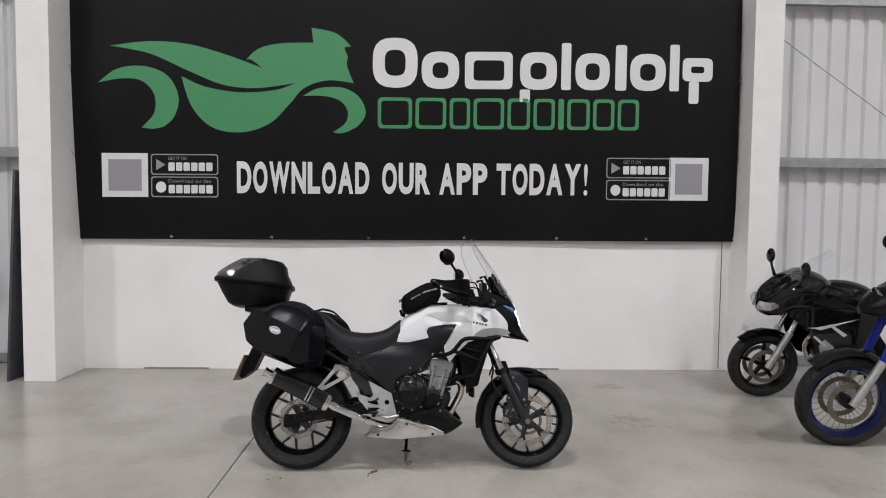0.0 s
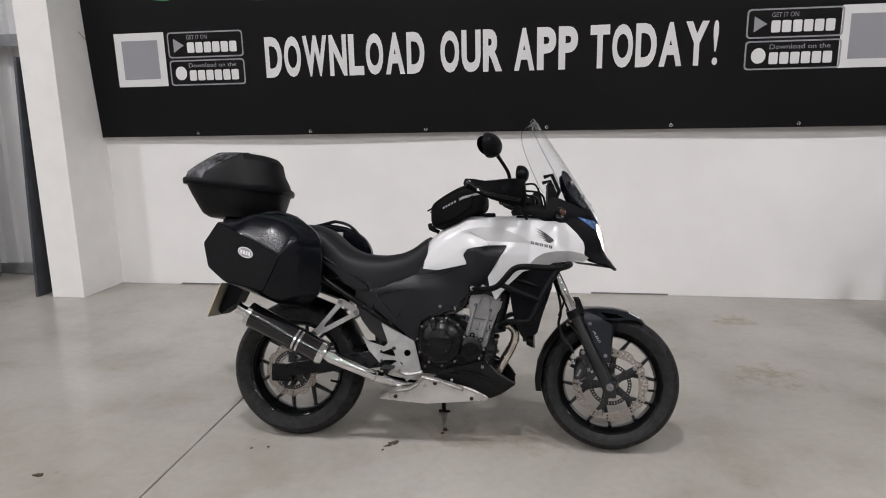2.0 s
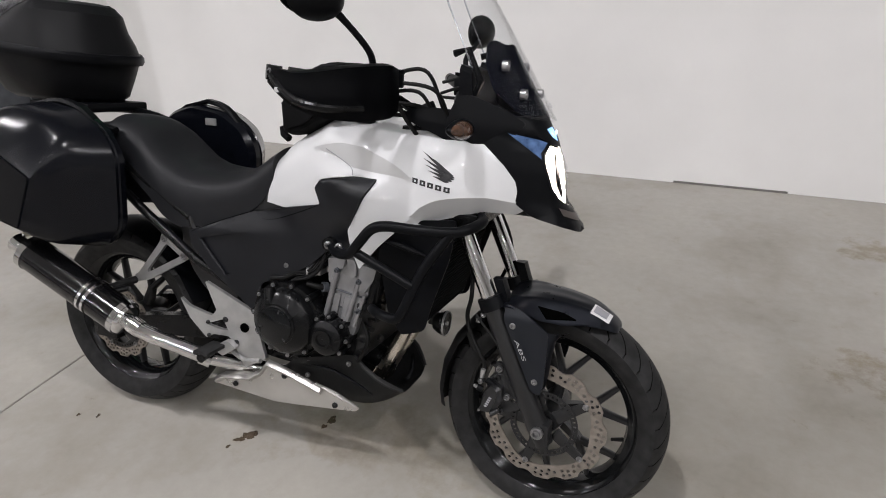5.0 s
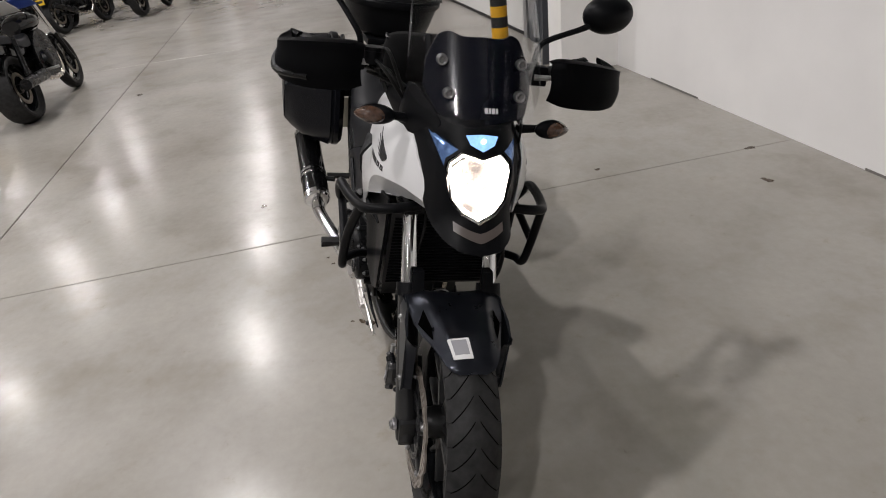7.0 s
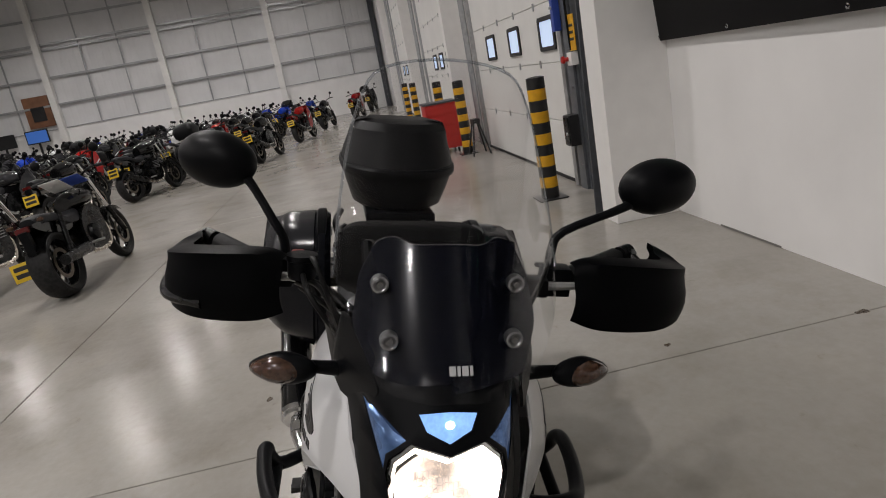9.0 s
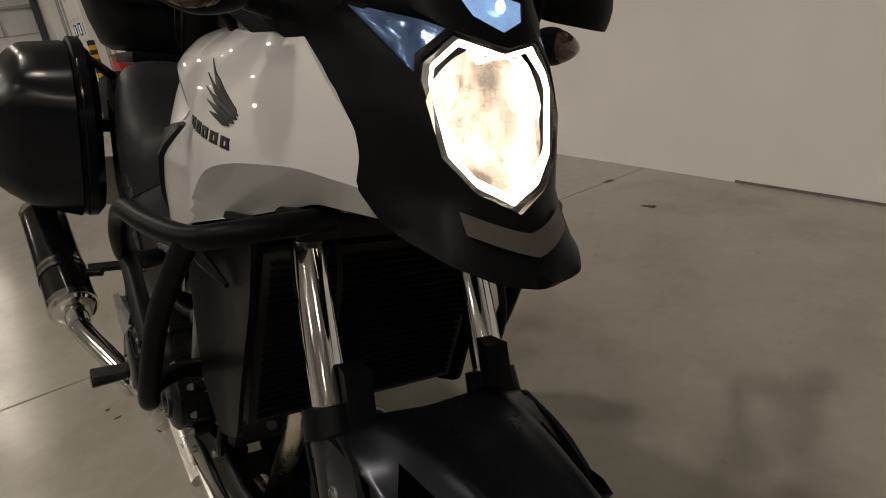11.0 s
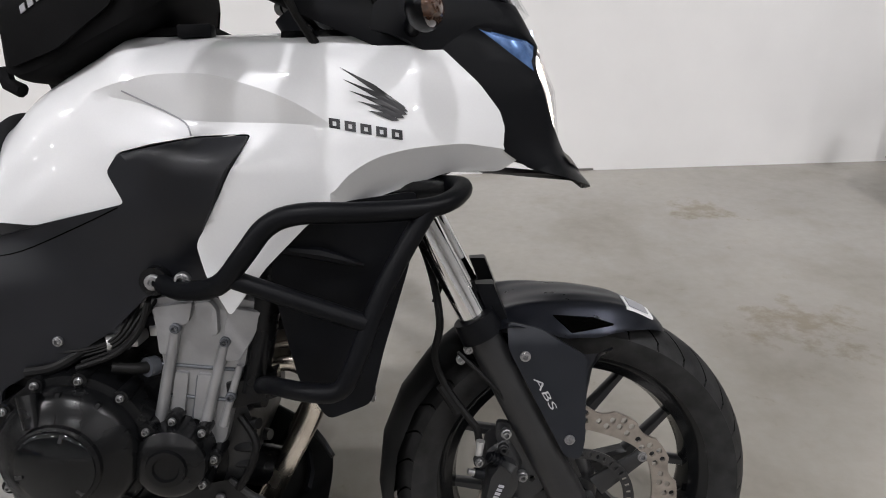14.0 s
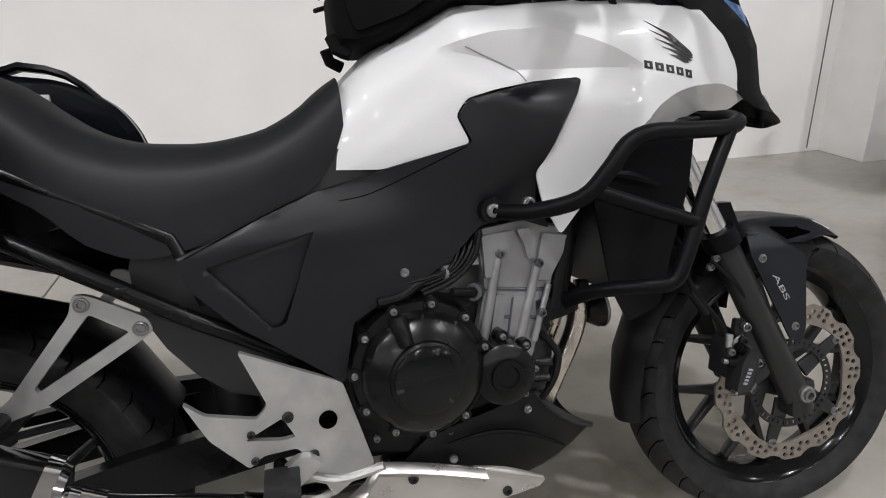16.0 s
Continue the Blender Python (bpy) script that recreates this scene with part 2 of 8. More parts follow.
def inside(p, poly):
    x, y = p
    c = False
    for i in range(len(poly)):
        x0, y0 = poly[i - 1]
        x1, y1 = poly[i]
        if (y0 > y) != (y1 > y) and x < (x1 - x0) * (y - y0) / (y1 - y0) + x0:
            c = not c
    return c


def fill2d(outer, holes=(), step=0.0, lines=()):
    """Triangles of a flat outline with holes; step adds a grid of points inside."""
    from mathutils import geometry
    pts, edges = [], []
    for loop in (outer, *holes):
        s = len(pts)
        pts += [Vector(p) for p in loop]
        edges += [(s + i, s + (i + 1) % len(loop)) for i in range(len(loop))]
    for run in lines:
        s = len(pts)
        pts += [Vector(p) for p in run]
        edges += [(s + i, s + i + 1) for i in range(len(run) - 1)]
    fixed = len(pts)
    if step:
        xs, ys = [p[0] for p in outer], [p[1] for p in outer]
        x = min(xs) + step / 2
        k = 0
        while x < max(xs):
            y = min(ys) + step * (0.5 if k % 2 else 0.25)
            while y < max(ys):
                if inside((x, y), outer) and not any(inside((x, y), h) for h in holes):
                    if min((Vector((x, y)) - q).length for q in pts[:fixed]) > step * 0.45:
                        pts.append(Vector((x, y)))
                y += step
            x += step
            k += 1
    v, e, f, *_ = geometry.delaunay_2d_cdt(pts, edges, [], 0 if lines else 2 if not holes else 4, 1e-6)
    if not holes:
        f = [t for t in f if inside(tuple(sum((v[i] for i in t), Vector((0, 0))) / len(t)), outer)]
    else:
        f = [t for t in f if inside(tuple(sum((v[i] for i in t), Vector((0, 0))) / len(t)), outer) and not any(inside(tuple(sum((v[i] for i in t), Vector((0, 0))) / len(t)), h) for h in holes)]
    return v, f


def slab(outer, holes, place, thick, bm=None, step=0.0, lines=()):
    """A sheet: 2D outline filled and set in space by place(u, v, side); thick is handed on as side 0 or 1."""
    bm = bm or bmesh.new()
    v, f = fill2d(outer, holes, step, lines)
    A = [bm.verts.new(place(p.x, p.y, 0.0)) for p in v]
    B = [bm.verts.new(place(p.x, p.y, thick)) for p in v]
    rim = {}
    for t in f:
        try:
            bm.faces.new([A[i] for i in t])
            bm.faces.new([B[i] for i in reversed(t)])
        except ValueError:
            continue
        for i, j in zip(t, (*t[1:], t[0])):
            if (j, i) in rim:
                del rim[(j, i)]
            else:
                rim[(i, j)] = 1
    for i, j in rim:
        bm.faces.new((A[j], A[i], B[i], B[j]))
    return bm


def flat_xz(y0):
    return lambda u, v, s: (u, y0 + s, v)


def lerp_table(table, x):
    """A smooth curve through a table of (x, y)."""
    n = len(table)
    if x <= table[0][0]:
        return table[0][1]
    if x >= table[-1][0]:
        return table[-1][1]
    i = 0
    while x > table[i + 1][0]:
        i += 1
    (x0, y0), (x1, y1) = table[i], table[i + 1]

    def slope(k):
        if k == 0 or k == n - 1:
            return 0.0 if n > 2 and k == 0 else (table[-1][1] - table[-2][1]) / (table[-1][0] - table[-2][0])
        a = (table[k][1] - table[k - 1][1]) / (table[k][0] - table[k - 1][0])
        b = (table[k + 1][1] - table[k][1]) / (table[k + 1][0] - table[k][0])
        return 0.0 if a * b <= 0 else 2 * a * b / (a + b)

    h = x1 - x0
    t = (x - x0) / h
    return y0 * (1 + 2 * t) * (1 - t) ** 2 + slope(i) * h * t * (1 - t) ** 2 + y1 * t * t * (3 - 2 * t) + slope(i + 1) * h * t * t * (t - 1)


def circle2d(cx, cy, r, n=12, ph=0.0):
    return [(cx + r * math.cos(ph + 2 * math.pi * i / n), cy + r * math.sin(ph + 2 * math.pi * i / n)) for i in range(n)]


def structure(name, bm, material, label, category, smooth=False):
    ob = new(name, mesh_of(bm, material, smooth))
    return tagged(ob, label, category, "", "structure")


def corrugated(x0, x1, y, z0, z1, pitch=0.2, depth=0.035, along="x", flip=1):
    """Trapezoid wall sheeting."""
    bm = bmesh.new()
    prof, x = [], x0
    while x < x1 - 1e-6:
        for u, d in ((0.0, 0), (0.62, 0), (0.72, 1), (0.90, 1), (1.0, 0)):
            xx = min(x + u * pitch, x1)
            if not prof or xx > prof[-1][0] + 1e-5:
                prof.append((xx, d * depth * flip))
        x += pitch
    row = lambda z: [bm.verts.new((a, y + d, z) if along == "x" else (y + d, a, z)) for a, d in prof]
    lo, hi = row(z0), row(z1)
    y += 0.004
    lob, hib = row(z0), row(z1)
    n = len(prof) - 1
    for i in range(n):
        bm.faces.new((lo[i], lo[i + 1], hi[i + 1], hi[i]))
        bm.faces.new((lob[i + 1], lob[i], hib[i], hib[i + 1]))
        bm.faces.new((lob[i], lob[i + 1], lo[i + 1], lo[i]))
        bm.faces.new((hi[i], hi[i + 1], hib[i + 1], hib[i]))
    bm.faces.new((lo[0], hi[0], hib[0], lob[0]))
    bm.faces.new((lo[n], lob[n], hib[n], hi[n]))
    return bm


# ---- the hall ----
WY = 2.63          # face of the white boarded wall
COL_L, COL_R = (-3.62, -3.33, 2.11), (3.205, 3.49, 2.27)
FAR_X, NEAR_X, BACK_Y, ROOF_Z = -34.0, 16.0, -22.0, 8.2

ground = structure("floor_base", box(FAR_X - 1, NEAR_X + 1, BACK_Y - 1, 4.0, -0.4, -0.012), M_JOINT, "dark joint filler and base under the concrete slabs", "floor")
floor = new("floor")
tagged(floor, "polished grey concrete floor with stains and joints", "floor", "", "structure")
xs = [FAR_X] + [-1.13 + 6 * k for k in range(-5, 3)] + [NEAR_X]
ys = [BACK_Y] + [-1.95 + 6 * k for k in range(-3, 1)] + [3.6]
J = 0.003
for x0, x1 in zip(xs, xs[1:]):
    for y0, y1 in zip(ys, ys[1:]):
        part("floor_slab", box(x0 + J, x1 - J, y0 + J, y1 - J, -0.2, 0.0, 0.003, segs=1), M_FLOOR, floor, smooth=False)

wall_n = structure("wall_north", box(-3.5, 3.4, WY, WY + 0.12, 0.0, 8.2), M_WALL, "smooth white painted boarded wall behind the banner", "wall")
for nm, (a, b, front) in (("column_west", COL_L), ("column_east", COL_R)):
    bm = box(a, b, front, WY + 0.35, 0, 8.2, 0.006)
    structure(nm, bm, M_COL, "boxed-in white steel column with square edges", "column")
# board joint on the wall beside the east column, and dark strips standing in for shadow gaps along its foot
structure("wall_joint", box(3.115, 3.123, WY - 0.003, WY + 0.01, 0.02, 8.0), M_JOINT, "thin vertical joint in the white boards", "trim")
for i, (a, b) in enumerate(((-2.75, -2.1), (-0.6, 0.2), (0.85, 1.46))):
    structure("wall_foot_gap", box(a, b, WY - 0.004, WY + 0.01, 0.0, 0.012), M_JOINT, "dark strip standing in for the shadow gap at the wall foot", "trim")

# cladding bays either side
CY = 2.98
structure("wall_cladding_east", corrugated(3.4, NEAR_X, CY, 0.0, ROOF_Z), M_CLAD, "pale grey corrugated steel wall cladding", "wall")
structure("wall_cladding_west", corrugated(-5.2, -3.5, CY, 0.0, ROOF_Z), M_CLAD, "pale grey corrugated steel wall cladding", "wall")
for x0, x1 in ((3.47, NEAR_X), (-4.75, -3.62)):
    for z in (0.06, 2.17, 3.86, 5.6):
        bm = box(x0, x1, CY - 0.14, CY - 0.03, z - 0.035, z + 0.035, 0.004)
        box(x0, x1, CY - 0.145, CY - 0.138, z - 0.05, z + 0.05, bm=bm)
        structure("cladding_rail", bm, M_STEEL, "galvanised horizontal cladding rail", "rail")
structure("brace_cable", tube([(3.45, 2.75, 3.62), (5.6, 2.75, 2.15)], 0.006, 8), M_STEEL, "thin diagonal steel bracing rod", "rod", True)
structure("wall_east", box(NEAR_X, NEAR_X + 0.2, BACK_Y, 4, 0, ROOF_Z), M_CLAD, "plain pale end wall", "wall")
structure("wall_south", box(FAR_X, NEAR_X, BACK_Y - 0.2, BACK_Y, 0, ROOF_Z), M_CLAD, "plain pale side wall", "wall")
# unseen roof, added to close the hall
structure("ceiling", box(FAR_X - 0.2, NEAR_X + 0.2, BACK_Y - 0.2, 4, ROOF_Z, ROOF_Z + 0.15), M_ROOF, "pale roof out of view, added to close the hall", "ceiling")

lamp0 = None
for lx in LAMP_XS:
    for ly in LAMP_YS:
        if lamp0 is None:
            lamp0 = thing("high_bay_lamp", pose(lx, ly, LAMP_Z), "round high-bay lamp hanging from the warehouse roof", "lamp", "high-bay lamps")
            part("housing", lathe([(0.02, 0.25), (0.1, 0.24), (0.12, 0.1), (0.29, 0.02), (0.3, -0.02), (0.27, -0.01), (0.1, 0.06), (0.02, 0.06)], (0, 0, 0), "Z", 32), M_DKSTEEL, lamp0)
            part("diffuser", lathe([(0.01, -0.015), (0.26, -0.015), (0.26, -0.005), (0.01, -0.005)], (0, 0, 0), "Z", 32), M_LAMP, lamp0, "glowing white diffuser")
            part("cable", tube([(0, 0, 0.24), (0, 0, ROOF_Z - LAMP_Z)], 0.008, 6), M_DKSTEEL, lamp0)
        else:
            copy_thing(lamp0, pose(lx, ly, LAMP_Z))

# ---- banner ----
BX0, BX1, BZ0, BZ1, BY = -3.328, 3.165, 1.335, 3.76, 2.46


# the lower part is bent towards the wall so no shadow band falls below it
def banner_y(x, z):
    return BY + 0.11 * max(0.0, 1 - (z - BZ0) / 1.6) ** 1.5 + 0.010 * math.sin(1.7 * x + 0.6 * z) + 0.006 * math.sin(4.1 * x + 1.0) * (z - BZ0) / 2.4


banner = thing("banner", pose(0, 0, 0), "large black vinyl banner with green and white print", "banner")
bm = bmesh.new()
NXB, NZB = 90, 30
grid = [[bm.verts.new((BX0 + (BX1 - BX0) * i / NXB, banner_y(BX0 + (BX1 - BX0) * i / NXB, BZ0 + (BZ1 - BZ0) * k / NZB), BZ0 + (BZ1 - BZ0) * k / NZB - (0.03 * (1 - i / NXB)))) for i in range(NXB + 1)] for k in range(NZB + 1)]
for k in range(NZB):
    for i in range(NXB):
        bm.faces.new((grid[k][i], grid[k][i + 1], grid[k + 1][i + 1], grid[k + 1][i]))
bmesh.ops.solidify(bm, geom=bm.faces[:], thickness=-0.0015)
part("sheet", bm, M_BANNER, banner)


def tilt_b(x):
    return -0.03 * (1 - (x - BX0) / (BX1 - BX0))


def on_banner(off=0.003):
    return lambda u, v, s: (u, banner_y(u, v) - off - s, v + tilt_b(u))


def printed(name, outline, material, holes=(), label="", step=0.12, off=0.003, parent=None):
    return part(name, slab(outline, holes, on_banner(off), 0.0008, step=step), material, parent or banner, label, smooth=False)


# outlines on the banner: u in metres along it, v heights
def bez(parts):
    """Outline from runs of points; every run is smoothed, its ends stay sharp."""
    out = []
    for run in parts:
        c = catmull([(a, b, 0) for a, b in run], 6)
        out += [(p.x, p.y) for p in c[:-1]]
    return out

# ---- motorcycle materials ----
M_PEARL = mat("pearl_white_paint", (0.66, 0.665, 0.672), 0.38, coat=0.7, vary=0.012, vscale=400)
M_MATTE = mat("moulded_black_plastic", (0.0028, 0.0031, 0.0040), 0.40, spec=0.11, bump=0.14, bscale=900, vary=0.15, vscale=9, dist=0.0006, rvar=0.06)
M_PANEL = mat("side_panel_plastic", (0.0080, 0.0086, 0.0108), 0.38, spec=0.27, bump=0.14, bscale=900, vary=0.12, vscale=9, dist=0.0006, rvar=0.06)
M_SATIN = mat("satin_black_paint", (0.0035, 0.0037, 0.0041), 0.27, spec=0.22, vary=0.15, vscale=12, rvar=0.06)
M_COWL = mat("grained_black_plastic", (0.019, 0.0195, 0.020), 0.46, spec=0.36, bump=0.25, bscale=420, vary=0.2, vscale=9, rvar=0.06, dist=0.0006)
M_CAST = mat("black_cast_alloy", (0.013, 0.0132, 0.0138), 0.36, spec=0.42, bump=0.12, bscale=260, vary=0.25, vscale=14, rvar=0.08)
M_GLOSS = mat("gloss_black_paint", (0.004, 0.0045, 0.005), 0.12, spec=0.3, vary=0.1, rvar=0.04, vscale=20)
M_GRAPH = mat("graphite_paint", (0.034, 0.038, 0.050), 0.30, metal=0.75, spec=0.6, coat=0.15, vary=0.06, vscale=30, rvar=0.03)
M_PLATE = mat("graphite_plastic", (0.010, 0.012, 0.0165), 0.38, metal=0.25, spec=0.40, bump=0.1, bscale=900, vary=0.1, vscale=20, dist=0.0005)
M_RUBBER = mat("tyre_rubber", (0.017, 0.017, 0.0172), 0.55, spec=0.18, bump=0.35, bscale=220, vary=0.45, vscale=34, dist=0.0008)
# near-black rubber that puts the shade of the tread grooves into colour
M_GROOVE = mat("tread_groove_shade", (0.002, 0.002, 0.002), 0.9, spec=0.02)
M_CHROME = mat("chrome", (0.72, 0.72, 0.72), 0.08, metal=1.0, vary=0.05, vscale=20, rvar=0.04)
M_PIPE = mat("heat_tinted_steel", (0.62, 0.57, 0.50), 0.24, metal=1.0, vary=0.25, vscale=16, rvar=0.08)
M_ALU = mat("cast_aluminium", (0.46, 0.46, 0.455), 0.4, metal=0.75, bump=0.1, bscale=400, vary=0.12, vscale=25, dist=0.0005)
M_SILVER = mat("silver_engine_paint", (0.27, 0.27, 0.275), 0.34, metal=0.5, bump=0.12, bscale=250, vary=0.16, vscale=20)
M_BRUSH = mat("scuffed_aluminium_plate", (0.56, 0.545, 0.52), 0.36, metal=0.85, bump=0.05, bscale=60, vary=0.07, vscale=18, rvar=0.12)
M_DISC = mat("brake_disc_steel", (0.27, 0.24, 0.21), 0.40, metal=0.7, vary=0.18, vscale=60, rvar=0.06)
M_VINYL = mat("seat_vinyl", (0.0095, 0.0100, 0.0118), 0.48, spec=0.22, bump=0.25, bscale=500, vary=0.12, vscale=8, dist=0.0008)
M_FABRIC = mat("black_nylon_fabric", (0.004, 0.004, 0.0043), 0.7, spec=0.08, bump=0.4, bscale=700, vary=0.25, vscale=12, dist=0.001)
M_CARBON = mat("carbon_sleeve", (0.004, 0.004, 0.0045), 0.11, spec=0.6, bump=0.22, bscale=120, vary=0.3, vscale=200, dist=0.0010)
M_CASE = mat("luggage_textured_plastic", (0.0058, 0.006, 0.0068), 0.43, spec=0.14, bump=0.5, bscale=750, vary=0.15, vscale=8, dist=0.0006)
M_CASEG = mat("luggage_gloss_shell", (0.003, 0.0036, 0.0058), 0.20, spec=0.22, vary=0.1, rvar=0.05)
M_BOLT = mat("zinc_bolt", (0.30, 0.30, 0.305), 0.28, metal=0.9, vary=0.2, vscale=80)
M_HOSE = mat("rubber_hose", (0.005, 0.005, 0.005), 0.45, spec=0.15, vary=0.2)
# black lip lightened and warmed in colour for the headlamp's glow
M_LIP = mat("satin_lip_lamplit", (0.15, 0.128, 0.118), 0.28, spec=0.6, vary=0.1)
M_RADI = mat("radiator_fins", (0.004, 0.004, 0.0045), 0.7, spec=0.04, vary=0.2)
M_ORANGE = mat("smoked_amber_lens", (0.060, 0.030, 0.018), 0.12, coat=0.5, vary=0.5, vscale=90)
M_SHIELD = mat("dark_blue_black_panel", (0.003, 0.0036, 0.0075), 0.20, spec=0.16, vary=0.1)
M_VOID = mat("near_black", (0.001, 0.001, 0.001), 0.9, spec=0.0)
M_DECAL = mat("black_decal", (0.012, 0.012, 0.014), 0.35)
M_DECALM = mat("silver_decal", (0.36, 0.365, 0.37), 0.4)
M_DECALG = mat("light_decal", (0.55, 0.55, 0.56), 0.4)
M_PLATE_Y = mat("yellow_number_plate", (0.72, 0.48, 0.02), 0.35, vary=0.05)
M_GREYBACK = mat("plate_backing", (0.36, 0.34, 0.28), 0.5, vary=0.08)
M_RED = mat("red_plastic", (0.5, 0.02, 0.015), 0.35)
M_BEAM = mat("headlamp_glow", (0.9, 0.88, 0.8), 0.2, emit=(1.0, 0.86, 0.70, 40.0))
M_BULB = mat("headlamp_bulb", (1, 1, 1), 0.2, emit=(1.0, 0.93, 0.8, 120.0))
M_POS = mat("blue_white_position_light", (0.2, 0.35, 0.7), 0.12, metal=0.4, vary=0.5, vscale=120, emit=(0.22, 0.45, 0.85, 1.3))
M_POSB = mat("position_bulb_glow", (0.8, 0.9, 1.0), 0.2, emit=(0.6, 0.82, 1.0, 5.0))
# weak emission added for the light these blue corners reflect
M_BLUE = mat("blue_reflector_glow", (0.10, 0.17, 0.32), 0.14, metal=0.7, bump=0.3, bscale=90, vary=0.6, vscale=50, emit=(0.10, 0.20, 0.45, 0.16))
M_REFL = mat("reflector_facet_glow", (0.55, 0.50, 0.46), 0.10, metal=0.9, vary=0.2, vscale=40, emit=(1.0, 0.86, 0.74, 1.0))
M_UNLIT = mat("unlit_lamp_glass", (0.6, 0.6, 0.6), 0.1, metal=0.7, vary=0.4, vscale=30)
# bulb light on the facets, put in as mottled emission with dimmer lines
_nt = M_REFL.node_tree
_tc = _nt.nodes.new("ShaderNodeTexCoord")
_mp = _nt.nodes.new("ShaderNodeMapping")
_mp.inputs["Scale"].default_value = (0.3, 1.0, 0.7)
_nt.links.new(_tc.outputs["Object"], _mp.inputs["Vector"])
_vo = _nt.nodes.new("ShaderNodeTexVoronoi")
_vo.inputs["Scale"].default_value, _vo.inputs["Randomness"].default_value = 150, 0.35
_nt.links.new(_mp.outputs[0], _vo.inputs["Vector"])
_no = _nt.nodes.new("ShaderNodeTexNoise")
_no.inputs["Scale"].default_value, _no.inputs["Detail"].default_value = 20, 3
_nt.links.new(_tc.outputs["Object"], _no.inputs["Vector"])
_vo.feature = "DISTANCE_TO_EDGE"
_ed = _nt.nodes.new("ShaderNodeMapRange")
_ed.inputs["From Min"].default_value, _ed.inputs["From Max"].default_value, _ed.inputs["To Min"].default_value, _ed.inputs["To Max"].default_value = 0.01, 0.05, 0.55, 1.0
_nt.links.new(_vo.outputs["Distance"], _ed.inputs["Value"])
_mr = _nt.nodes.new("ShaderNodeMapRange")
_mr.inputs["From Min"].default_value, _mr.inputs["From Max"].default_value, _mr.inputs["To Min"].default_value, _mr.inputs["To Max"].default_value = 0.36, 0.62, 0.5, 2.8
_nt.links.new(_no.outputs["Fac"], _mr.inputs["Value"])
_ml = _nt.nodes.new("ShaderNodeMath")
_ml.operation = "MULTIPLY"
_nt.links.new(_mr.outputs[0], _ml.inputs[0])
_nt.links.new(_ed.outputs[0], _ml.inputs[1])
_nt.links.new(_ml.outputs[0], _nt.nodes["Principled BSDF"].inputs["Emission Strength"])
M_LENS = glass("clear_lens", (0.96, 0.96, 0.96), 0.02, 1.35)
M_SCREEN = glass("clear_windscreen", (0.985, 0.988, 0.992), 0.02, 1.26)
M_EDGE = glass("polished_screen_edge", (0.80, 0.83, 0.86), 0.1, 2.6)
M_CLEARL = mat("silvered_reflector_lens", (0.33, 0.33, 0.36), 0.12, metal=0.7, bump=0.3, bscale=60, vary=0.9, vscale=26, dist=0.004)

BIKE = pose(0, 0.072, 0, -13, 0, 0.8)


def bolt(parent, x, y, z, r=0.006, h=0.006, axis="Y", sgn=-1, material=None):
    prof = [(0.0005, h * 0.1), (r * 0.42, h * 0.1), (r * 0.46, h), (r * 0.66, h), (r * 0.72, h * 0.55), (r * 0.95, h * 0.45), (r, h * 0.3), (r, -0.004), (0.0005, -0.004)]
    return part("bolt", lathe([(a, sgn * b) for a, b in prof], (x, y, z), axis, 14, closed=False), material or M_BOLT, parent)


def side_loft(rings):
    """Rings given as (y, [(x, z), ...]); smoothed outlines joined along y."""
    return loft([[(a, y, b) for a, b in pts] for y, pts in rings])


def soft(pts, n=4):
    return [(p.x, p.y) for p in catmull([(a, b, 0) for a, b in pts], n, True)]


# body widths: half width by length, and how it closes towards the top line
W_X = [(-0.14, 0.118), (0.0, 0.145), (0.10, 0.165), (0.26, 0.207), (0.40, 0.202), (0.457, 0.187), (0.50, 0.168), (0.545, 0.145), (0.60, 0.112), (0.64, 0.088)]
Z_TOP = [(-0.13, 0.885), (-0.09, 0.905), (-0.04, 0.948), (0.05, 0.998), (0.10, 1.022), (0.18, 1.018), (0.42, 1.022), (0.7, 1.03)]
V_U = [(0.0, 0.05), (0.003, 0.25), (0.010, 0.47), (0.02, 0.63), (0.035, 0.76), (0.06, 0.87), (0.1, 0.95), (0.15, 1.0)]
SCOOP = [(0.30, 0.66), (0.33, 0.715), (0.352, 0.785), (0.39, 0.830), (0.431, 0.849), (0.474, 0.856), (0.527, 0.858), (0.573, 0.851), (0.64, 0.836)]
RIDGE = [(0.03, 0.925), (0.056, 0.937), (0.101, 0.949), (0.153, 0.957), (0.207, 0.955), (0.272, 0.938), (0.32, 0.918), (0.371, 0.886)]
DISH = [(0.03, 0.925), (0.056, 0.934), (0.106, 0.926), (0.143, 0.914), (0.173, 0.900), (0.236, 0.895), (0.30, 0.892), (0.371, 0.886)]


def sstep(t):
    t = min(1, max(0, t))
    return t * t * (3 - 2 * t)


def w_body(x, z):
    u = max(0.0, lerp_table(Z_TOP, x) - z)
    w = lerp_table(W_X, x) * lerp_table(V_U, u)
    if z < 0.80:
        w -= 0.10 * (0.80 - z)
    # undercut below the front arc, and a dished facet below the tank crease
    if x > 0.30:
        w -= min(0.05, 1.0 * max(0.0, lerp_table(SCOOP, x) - z)) * sstep((x - 0.30) / 0.04) * sstep((0.65 - x) / 0.08)
    if 0.03 < x < 0.371:
        zc, zb = lerp_table(RIDGE, x), lerp_table(DISH, x)
        run = max(0.0, zc - zb)
        d = max(0.0, zc - z)
        w -= 0.55 * (d if d < run else run * sstep(1 - (d - run) / 0.06))
    return w


